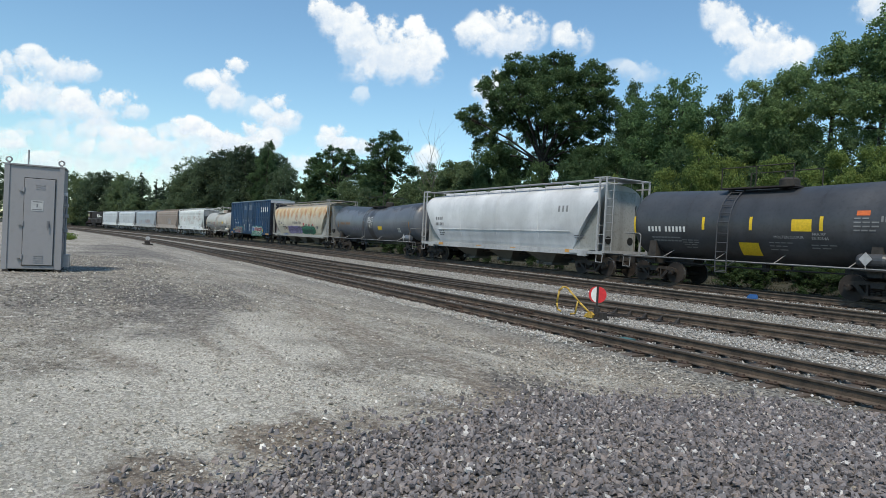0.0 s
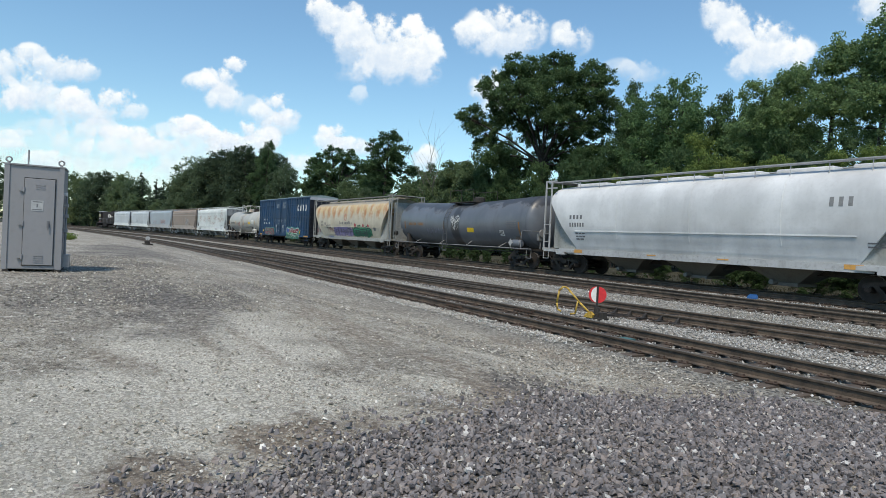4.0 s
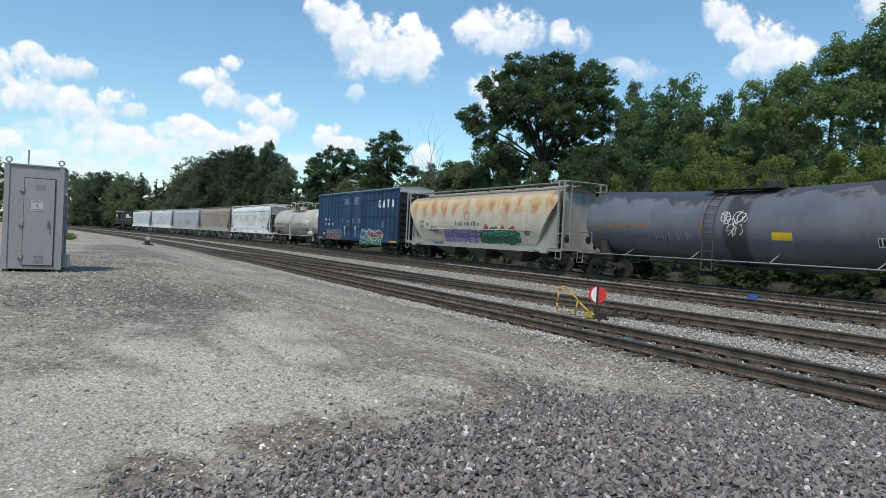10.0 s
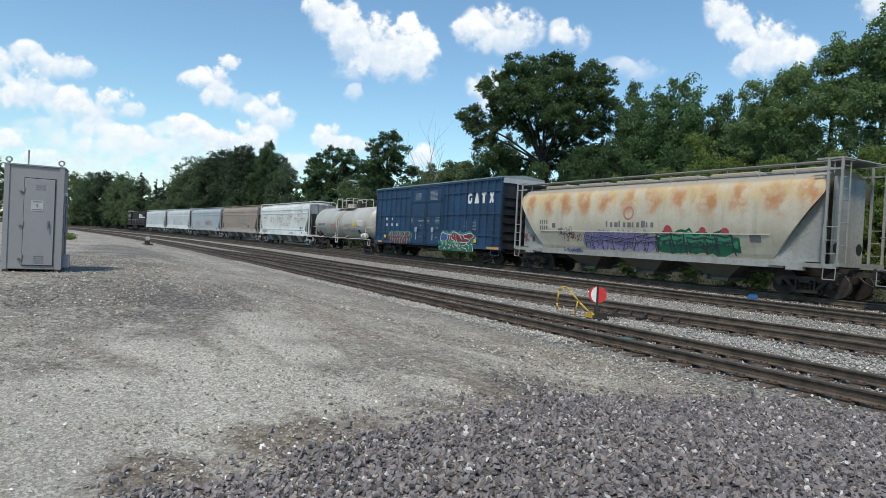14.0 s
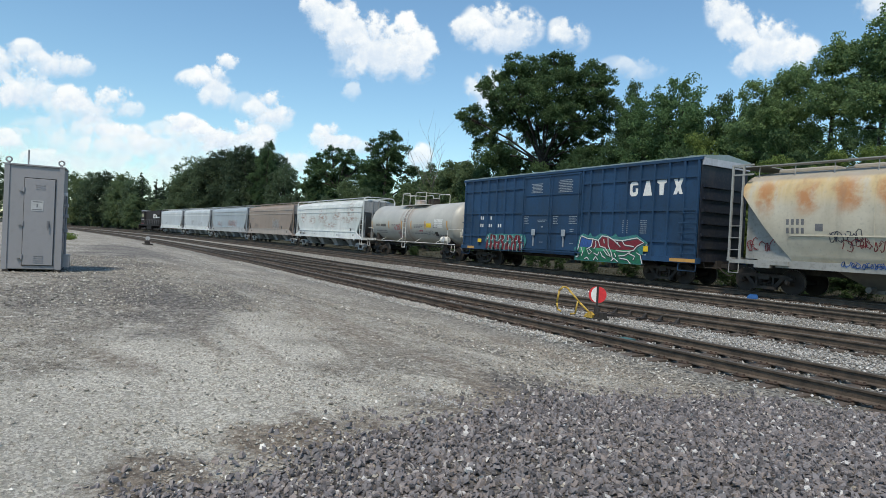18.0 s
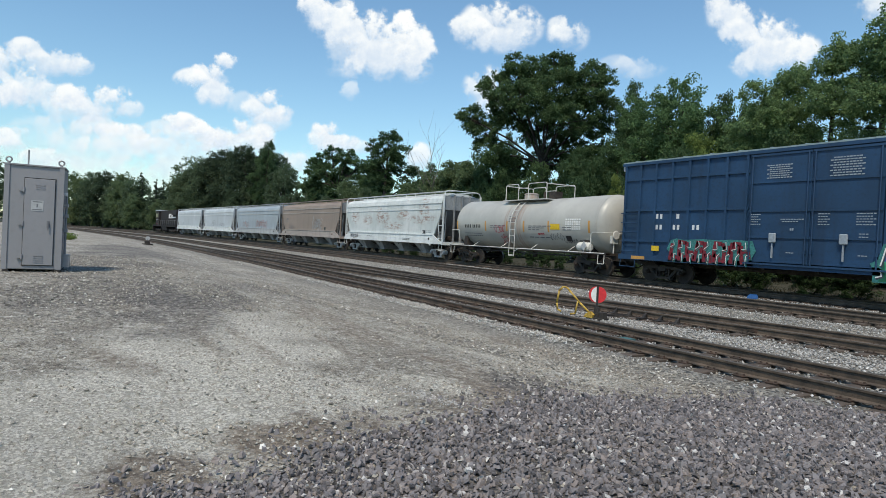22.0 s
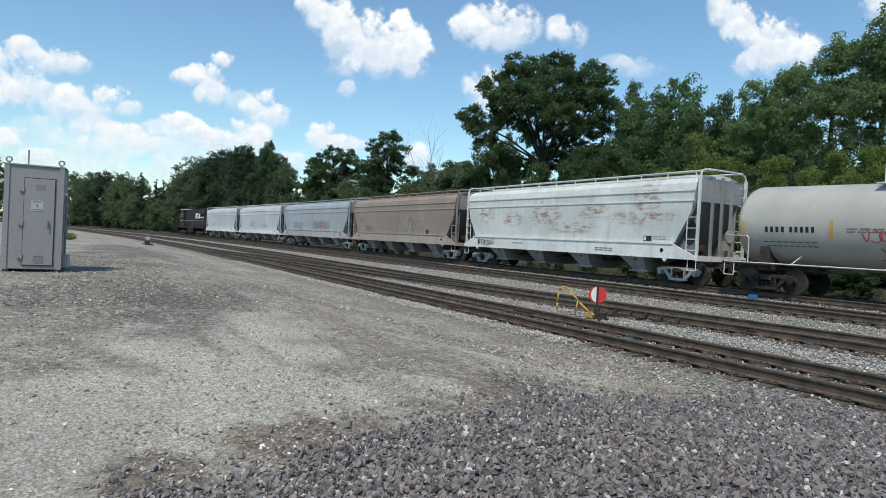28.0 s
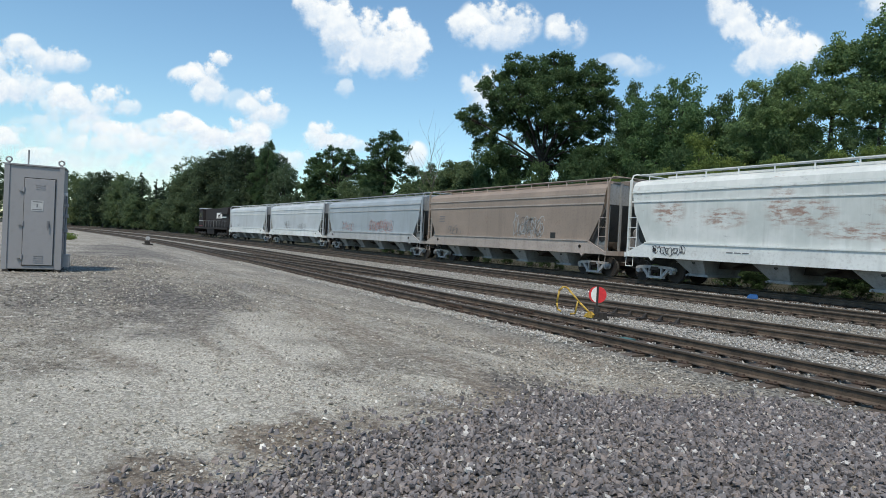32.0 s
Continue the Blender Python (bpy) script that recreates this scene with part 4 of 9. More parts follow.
def build_trees():
    # the great oak stands free: a broad dome, a low arm, and sky between its limbs
    oak = make_tree(11, 4.6, 0.3, [(0.53, 0.2, 9.3, 0.95, 0.9, 0.75), (-1.55, -0.4, 9.1, 0.75, 0.7, 0.65), (-0.6, 0.5, 9.35, 0.62, 0.6, 0.55), (2.4, 0.3, 9.1, 0.75, 0.7, 0.75),
                                   (-2.35, 0.4, 8.35, 0.85, 0.8, 0.7), (-3.65, -0.2, 6.6, 0.85, 0.8, 0.52), (-2.9, 0.3, 6.0, 0.8, 0.8, 0.5), (-1.6, 0.8, 7.3, 1.25, 1.3, 1.0), (-1.4, -1.2, 7.5, 1.1, 0.9, 0.8),
                                   (0.4, 0.0, 7.9, 1.6, 1.7, 1.3), (1.9, -0.7, 8.2, 1.1, 1.1, 1.0), (2.7, 0.4, 7.05, 1.0, 1.0, 1.1), (0.9, 1.2, 6.4, 1.4, 1.2, 0.85), (0.7, -1.3, 6.5, 1.2, 1.0, 0.7),
                                   (-2.6, 0.2, 5.0, 0.95, 0.9, 0.55), (-0.95, 0.3, 6.0, 0.8, 0.8, 0.45), (2.3, 0.6, 5.4, 1.1, 1.0, 0.8), (0.9, 0.9, 4.9, 1.3, 1.1, 0.6), (-1.3, 1.0, 4.4, 1.2, 1.0, 0.6), (2.6, -0.3, 4.2, 1.0, 1.0, 0.7)],
                    500, 0.35, 88000, 0.062, "leaf_oak", "tree", "large spreading oak with dark green leaves and open gaps", 0.45, 0.8)
    slim = make_tree(12, 6.2, 0.2, [(0.0, 0, 8.9, 0.75, 0.7, 0.9), (-0.75, 0.2, 7.9, 0.85, 0.8, 0.9), (0.85, -0.2, 7.8, 0.8, 0.8, 0.9), (0.1, 0.3, 6.8, 1.3, 1.2, 1.1), (-1.25, -0.2, 6.4, 0.75, 0.7, 0.7),
                                    (1.4, 0.2, 6.3, 0.8, 0.75, 0.7), (1.45, -0.2, 5.1, 0.75, 0.7, 0.55), (-0.3, 0.2, 5.2, 0.9, 0.9, 0.8), (-1.0, 0.4, 4.2, 0.9, 0.9, 0.7), (0.6, 0.1, 3.8, 1.2, 1.0, 0.8)],
                     210, 0.32, 26000, 0.07, "leaf_oak", "tree", "slender dark green tree that stands over the wood's edge", 0.4, 0.6)
    airy = make_tree(22, 5.5, 0.18, [(-1.9, 0, 8.3, 0.9, 0.8, 0.8), (-0.6, 0.4, 9.1, 0.7, 0.7, 0.75), (0.9, 0, 8.8, 0.9, 0.8, 0.9), (2.0, 0.2, 8.0, 0.8, 0.8, 0.8), (-1.1, -0.3, 7.0, 1.3, 1.2, 0.9),
                                     (0.9, 0.3, 6.9, 1.4, 1.2, 1.0), (2.3, -0.2, 6.2, 0.9, 0.9, 0.8), (-2.1, 0.2, 5.9, 0.9, 0.9, 0.8), (0.0, 0.2, 5.2, 1.6, 1.3, 1.0), (1.6, 0.1, 4.2, 1.3, 1.2, 0.9), (-1.5, 0.2, 4.0, 1.3, 1.2, 0.9)],
                     260, 0.38, 30000, 0.082, "leaf_oak", "tree", "dark green tree with an open uneven crown", 0.35, 0.6)
    full = make_tree(13, 4.6, 0.24, lobes_round(3, 15, 3.2, 1.4, 9.9), 330, 0.46, 34000, 0.08, "leaf_mid", "tree", "full round-crowned green tree in the wood's edge", 0.4, 0.25)
    deep = make_tree(14, 5.2, 0.22, lobes_round(8, 14, 2.9, 1.2, 9.9, 0.6), 280, 0.46, 26000, 0.085, "leaf_oak", "tree", "dense dark green tree in the wood's edge", 0.4, 0.25)
    # tall trees: crowns high on bare trunks
    tall = make_tree(15, 7.0, 0.17, [(0.2, 0, 9.2, 1.0, 1.0, 0.85), (-1.2, 0.3, 8.4, 1.0, 1.0, 0.8), (1.3, -0.3, 8.3, 1.1, 1.0, 0.85), (0.0, 0.6, 7.6, 1.5, 1.3, 0.9), (-1.7, -0.4, 7.0, 0.9, 0.9, 0.6),
                                     (1.8, 0.4, 7.0, 1.0, 0.9, 0.65), (0.5, -0.8, 6.6, 1.1, 1.0, 0.6), (-0.9, 0.5, 5.8, 0.8, 0.8, 0.45), (1.5, -0.2, 5.6, 0.7, 0.7, 0.4), (-1.4, -0.6, 4.9, 0.7, 0.7, 0.4), (0.9, 0.5, 4.5, 0.8, 0.7, 0.45), (-0.6, 0.3, 3.8, 0.8, 0.7, 0.5)],
                     200, 0.33, 22000, 0.064, "leaf_tall", "tree", "tall airy tree with its trunk showing between leaves", 0.3, 0.7)
    far_full = make_tree(18, 4.0, 0.22, lobes_round(6, 16, 3.1, 0.4, 9.9, 0.7), 260, 0.62, 15000, 0.125, "leaf_far", "tree", "distant full-crowned green tree in the wood's edge", 0.55, 0.05)
    far_deep = make_tree(23, 4.0, 0.22, lobes_round(16, 16, 3.0, 0.4, 9.9, 0.7), 260, 0.6, 15000, 0.125, "leaf_deep", "tree", "distant dark green tree in the wood's edge", 0.55, 0.05)
    far_light = make_tree(19, 4.0, 0.2, lobes_round(9, 15, 2.9, 0.3, 9.9, 0.7), 260, 0.6, 15000, 0.125, "leaf_pale", "tree", "distant fresh green tree in the wood's edge", 0.55, 0.05)
    spire = make_tree(24, 8.6, 0.16, lobes_spire(1.5, 0.8, 9.9), 150, 0.3, 9000, 0.1, "leaf_deep", "tree", "narrow pointed dark green tree over the distant wood", 0.3, 0.1)
    bush = make_tree(16, 3.4, 0.1, [(0.3, 0, 8.2, 1.5, 1.4, 1.5), (-1.6, 0.3, 6.6, 1.6, 1.5, 1.4), (1.9, -0.2, 6.2, 1.7, 1.5, 1.5), (0.1, 0.5, 5.2, 2.5, 2.2, 1.9), (-3.0, -0.3, 4.3, 1.6, 1.5, 1.4), (3.2, 0.4, 4.0, 1.6, 1.5, 1.5),
                                    (0.0, -0.8, 2.8, 3.0, 2.2, 1.8), (-2.6, 0.2, 1.8, 2.0, 1.8, 1.3), (2.8, 0.0, 1.7, 2.1, 1.8, 1.3)],
                    260, 0.62, 30000, 0.105, "leaf_light", "bush", "yellow-green leafy bush beside the track", 0.35, 0.3, 0.6, 4)
    spray = make_tree(25, 4.5, 0.09, [(x, y, z, 0.95, 0.95, 1.3) for x, y, z in ((0, 0, 8.4), (-1.2, 0.3, 7.4), (1.3, -0.2, 7.8), (-2.3, 0, 6.0), (2.4, 0.2, 6.3), (0.3, 0.5, 6.0), (-1.0, -0.5, 4.6), (1.3, 0.4, 4.4), (-2.5, 0.3, 3.6), (2.7, -0.3, 3.8), (0.2, 0, 2.6), (-1.6, 0.2, 1.8), (1.8, 0.2, 1.8))],
                      230, 0.5, 20000, 0.12, "leaf_pale", "bush", "pale green feathery bush in the wood's edge", 0.3, 0.8, 0.6, 5)
    shade = make_tree(17, 2.4, 0.12, lobes_round(12, 12, 3.6, 0.0, 9.6, 0.8), 190, 0.7, 15000, 0.15, "leaf_oak", "bush", "dark green underbrush below the trees", 0.4, 0.1, 0.45, 3)
    far_shade = make_tree(20, 2.4, 0.12, lobes_round(13, 12, 3.8, 0.0, 9.6, 0.8), 170, 0.8, 9000, 0.22, "leaf_far", "bush", "distant green underbrush below the trees", 0.5, 0.05, 0.45, 3)
    first = {}
    rng = random.Random(21)

    def put(ob, rows, turn=0.0):
        for x, y, h, w in rows:
            if ob not in first:
                # the pattern itself will stand at its first place
                first[ob] = (x, y, h, w, turn)
            else:
                put_tree(ob, x, y, h, w, rng.uniform(0, 360))
    put(oak, [(-45.2, 13.8, 18.8, 1.0)], 59.0)
    put(slim, [(-75.2, 12.3, 15.6, 1.18), (-114.2, 7.0, 18.2, 0.62), (-118.5, 8.0, 17.4, 0.8)], 59.0)
    put(airy, [(-91.5, 11.6, 15.0, 1.15), (-99.0, 13.0, 14.2, 1.05), (-84.5, 14.5, 12.5, 1.0)], 59.0)
    put(full, [(-34.7, 19.0, 15.2, 0.92), (-39.6, 20.5, 14.6, 0.85), (-30.6, 24.5, 14.0, 0.9)])
    put(deep, [(-42.2, 22.0, 16.5, 0.5), (-55.4, 18.0, 12.9, 0.5), (-32.1, 22.0, 14.0, 0.6), (-37.5, 16.5, 11.6, 0.85), (-28.5, 20.0, 11.8, 0.8), (-41.5, 15.0, 9.6, 0.9), (-43.5, 18.5, 9.5, 1.0), (-48.5, 17.5, 8.5, 1.0), (-37.0, 22.5, 13.6, 0.8), (-82.5, 15.0, 11.5, 0.8), (-70.0, 15.5, 10.5, 0.8)])
    put(tall, [(-18.2, 16.0, 15.2, 0.95), (-24.6, 17.0, 13.6, 0.98), (-21.3, 16.5, 14.4, 0.95), (-15.3, 15.0, 14.5, 1.0), (-26.8, 18.5, 11.6, 0.95), (-12.5, 15.0, 14.0, 1.0)])
    put(far_deep, [(-127.8, 6.9, 18.0, 1.15), (-144.1, 5.2, 18.6, 1.2), (-136.0, 8.5, 17.6, 1.15), (-243.2, -13.9, 19.4, 0.95), (-117.0, 9.5, 15.6, 0.8), (-155.0, 5.5, 17.6, 0.9), (-192.0, -1.5, 12.0, 1.1)])
    put(far_full, [(-161.5, 2.2, 17.6, 1.15), (-151.0, 3.4, 15.8, 1.2), (-170.0, 1.0, 15.0, 1.2), (-260.0, -17.0, 18.6, 1.1), (-211.0, -6.5, 15.2, 1.1), (-109.0, 8.6, 12.6, 0.9), (-178.0, 1.6, 13.6, 1.0), (-325.0, -33.0, 22.0, 1.1), (-240.0, -46.0, 20.0, 1.2), (-250.0, -56.0, 20.0, 1.2), (-232.0, -10.0, 16.0, 1.1), (-124.6, 4.6, 10.4, 1.0)])
    put(far_light, [(-220.6, -9.3, 17.6, 0.9), (-281.5, -22.9, 20.6, 1.0), (-303.5, -28.9, 21.3, 1.0), (-270.0, -20.5, 18.0, 1.0), (-221.1, -10.6, 11.4, 1.0), (-202.0, -7.4, 10.6, 1.1), (-165.0, -0.2, 9.2, 1.0), (-79.2, 8.6, 9.0, 0.8), (-246.9, -15.6, 9.6, 1.0), (-184.0, -3.4, 8.6, 1.1)])
    put(spire, [(-202.5, -6.0, 16.6, 1.0), (-189.0, -3.6, 14.4, 0.9), (-182.5, -2.4, 13.8, 0.9), (-176.0, -1.0, 14.0, 0.9)])
    put(bush, [(-17.2, 10.2, 6.9, 0.8), (-15.4, 10.6, 7.0, 0.8), (-13.6, 10.6, 7.0, 0.8), (-25.3, 10.0, 9.0, 0.66), (-22.3, 9.0, 7.1, 0.62), (-27.6, 9.5, 7.0, 0.62), (-20.2, 9.5, 6.9, 0.76), (-17.8, 8.5, 6.1, 0.72), (-16.2, 9.0, 5.7, 0.75), (-14.6, 9.5, 5.8, 0.75), (-12.9, 9.0, 5.7, 0.75), (-31.7, 9.5, 6.9, 0.42), (-10.5, 9.5, 5.9, 0.8), (-8.0, 9.0, 5.6, 0.8)])
    put(spray, [(-58.8, 11.8, 10.0, 1.0), (-53.6, 10.9, 9.4, 1.0), (-62.4, 11.7, 9.2, 1.0), (-56.0, 12.6, 9.8, 1.0), (-65.5, 11.0, 8.0, 1.1), (-50.8, 11.6, 7.8, 0.9), (-60.6, 14.0, 10.2, 1.0)])
    put(shade, [(-52.2, 11.8, 10.2, 0.55), (-50.0, 10.6, 8.4, 0.55), (-55.5, 17.5, 11.0, 0.6), (-19.0, 13.6, 8.2, 0.7), (-22.0, 14.2, 8.8, 0.65), (-15.5, 13.0, 8.0, 0.7), (-47.0, 11.2, 8.0, 0.6), (-43.2, 11.6, 8.6, 0.6), (-50.2, 12.6, 7.8, 0.6), (-39.5, 12.0, 8.4, 0.6), (-36.0, 10.4, 6.6, 0.55), (-40.0, 10.2, 6.2, 0.55), (-44.0, 10.0, 5.8, 0.6), (-48.0, 10.4, 6.6, 0.55), (-33.0, 12.5, 7.8, 0.6), (-37.5, 13.5, 8.4, 0.55), (-49.5, 14.0, 7.0, 0.6), (-29.6, 13.0, 8.6, 0.6), (-24.0, 13.0, 6.6, 0.7), (-53.0, 13.5, 7.0, 0.6),
                (-20.0, 12.6, 6.0, 0.7), (-16.5, 12.0, 5.4, 0.7), (-13.0, 12.0, 5.4, 0.7), (-9.5, 12.0, 5.4, 0.7), (-5.5, 11.0, 5.6, 0.8), (-2.0, 10.5, 5.6, 0.8), (-68.5, 12.0, 7.6, 0.6), (-72.0, 10.0, 7.0, 0.6), (-79.0, 13.0, 9.0, 0.6), (-84.5, 11.0, 8.0, 0.6)])
    put(far_shade, [(-57.0, 9.4, 5.6, 0.7)])
    # low brush close behind the main track
    for k in range(24):
        x, y = along(-9.0 - 2.1 * k + rng.uniform(-0.5, 0.5), rng.uniform(4.2, 6.2))
        put_tree(shade, x, y, rng.uniform(0.9, 1.9), rng.uniform(0.9, 1.4), rng.uniform(0, 360))
    # underbrush along the wood's edge, behind the train
    s = -61.0
    while s > -330:
        lat = rng.uniform(7.6, 9.6)
        x, y = along(s, lat)
        put_tree(far_shade, x, y, rng.uniform(5.0, 8.0), rng.uniform(0.6, 0.8), rng.uniform(0, 360))
        s -= rng.uniform(4.6, 6.4) * (1.0 if s > -160 else 1.6)
    # the wood behind
    s = -50.0
    while s > -330:
        x, y = along(s, rng.uniform(17.0, 24.0))
        put_tree(far_shade, x, y, rng.uniform(6.5, 8.0) + (3.0 if s < -100 else 0.0), rng.uniform(0.7, 0.9), rng.uniform(0, 360))
        s -= rng.uniform(6.5, 9.0)
    for ob, (x, y, h, w, turn) in first.items():
        s = h / 10.0
        ob.matrix_basis = pose(x, y, ground_z(x, y), 0, 0, turn) @ Matrix.Diagonal((s * w, s * w, s, 1))
    # a bare dead tree
    bm = bmesh.new()
    tips, prng = [], random.Random(4)
    for dx in (-0.5, 0.4):
        limb(bm, Vector((dx, 0, 0)), Vector((dx * 0.12, 0, 1)).normalized(), 7.8, 0.09, 1, prng, tips, 0.45)
    x, y = -61.6, 12.2
    dead = thing("dead_tree", pose(x, y, ground_z(x, y)), "bare grey dead tree with thin branches", "tree")
    part("trunk", fix(bm), M["dead_wood"], dead)
    # weeds by the cabinet and dry grass beside the main track
    rngn = np.random.default_rng(9)
    k = 7000
    gx = -2.0 - 75.0 * rngn.uniform(size=k) ** 1.5
    gl = rngn.uniform(3.3, 8.0, k)
    v = np.zeros((k, 3, 3))
    for i in range(k):
        x, y = along(gx[i], gl[i])
        tuft = 0.5 + noise.noise((x * 0.5, y * 0.9, 11.0))
        z, a, h = ground_z(x, y), rngn.uniform(0, 6.28), rngn.uniform(0.06, 0.3) * max(0.25, tuft + 0.2)
        dx, dy = math.cos(a) * 0.02, math.sin(a) * 0.02
        v[i] = ((x - dx, y - dy, z - 0.02), (x + dx, y + dy, z - 0.02), (x + rngn.normal(0, 0.12), y + rngn.normal(0, 0.12), z + h))
    tagged(bulk("grass", v.reshape(-1, 3), np.arange(k * 3).reshape(-1, 3), M["grass"]), "sparse dry grass beside the main track", "grass", kind="stuff")
    v, f = leaves(rngn, [(-48.6 + 0.25 * i, -23.45 + 0.1 * i, 0.25 + 0.12 * (i % 2)) for i in range(4)], [0.3] * 4, 600, 0.06)
    tagged(bulk("weed", v, f, M["leaf_light"]), "small green weed growing beside the gravel road", "weed")


# ---- clouds ----
def cloud_material():
    n = Nodes("cloud")
    uv = n.t.nodes.new("ShaderNodeUVMap").outputs[0]
    u = n.axes(uv)
    du, dv = n.math("SUBTRACT", n.math("MULTIPLY", u[0], 2.0), 1.0), n.math("SUBTRACT", n.math("MULTIPLY", u[1], 2.0), 1.0)
    r = n.math("SQRT", n.math("ADD", n.math("MULTIPLY", du, du), n.math("MULTIPLY", dv, dv)))
    f1, f2 = n.noise(0.0062, 9, 0.58), n.noise(0.02, 6, 0.6)
    f = n.math("ADD", n.math("MULTIPLY", f1, 3.3), n.math("MULTIPLY", f2, 0.5))
    body = n.math("SUBTRACT", n.math("ADD", f, -1.02), r)
    # crisp tops, soft bases
    top = n.ramp(dv, -0.45, 0.5)
    a = n.math("ADD", n.math("MULTIPLY", n.ramp(body, 0.0, 0.42), top), n.math("MULTIPLY", n.ramp(body, -0.06, 0.9), n.math("SUBTRACT", 1.0, top)))
    soft = n.ramp(r, 0.7, 0.98, 1.0, 0.0)
    a = n.math("MULTIPLY", n.math("MULTIPLY", a, soft), n.attribute("thick"))
    shade = n.math("ADD", n.math("MULTIPLY", dv, 0.35), n.math("MULTIPLY", f2, 0.9))
    c = n.mix(n.ramp(shade, 0.1, 0.75), (0.68, 0.77, 0.9), (1.0, 1.0, 1.0))
    e = n.t.nodes.new("ShaderNodeEmission")
    e.inputs["Strength"].default_value = 1.12
    n.link(c, e.inputs["Color"])
    t = n.t.nodes.new("ShaderNodeBsdfTransparent")
    m = n.t.nodes.new("ShaderNodeMixShader")
    n.link(a, m.inputs[0])
    n.link(t.outputs[0], m.inputs[1])
    n.link(e.outputs[0], m.inputs[2])
    n.link(m.outputs[0], n.out.inputs["Surface"])
    return n.mat


FOCAL = 784.0 / math.tan(radians(70.63 / 2))
CLOUD_FAR = 3000.0
CLOUDS = []


def build_cloud(cx, cy, drift, puffs, label):
    """A cloud far off whose middle is seen cx, cy units right of and below the view's middle; puffs: (dx, dy, rx, ry, thickness) in those units."""
    turn = look(EYE, AIM, 2.89)
    k = CLOUD_FAR / FOCAL
    bm = bmesh.new()
    uvl = bm.loops.layers.uv.new("UVMap")
    thick = bm.verts.layers.float.new("thick")
    for i, (dx, dy, rx, ry, q) in enumerate(puffs):
        vs = [bm.verts.new(((dx + a * rx) * k, (-dy + b * ry) * k, -3.0 * i)) for a, b in ((-1, -1), (1, -1), (1, 1), (-1, 1))]
        for w in vs:
            w[thick] = q
        face = bm.faces.new(vs)
        for lp, w in zip(face.loops, ((0, 0), (1, 0), (1, 1), (0, 1))):
            lp[uvl].uv = w
    ob = link_mesh("cloud", bm, M["cloud"])
    tagged(ob, label, "cloud", kind="structure")
    at = lambda x, y: turn @ Matrix.Translation((x * k, -y * k, -CLOUD_FAR))
    CLOUDS.append((ob, [(0.0, at(cx, cy)), (SECONDS, at(cx + drift[0], cy + drift[1]))]))


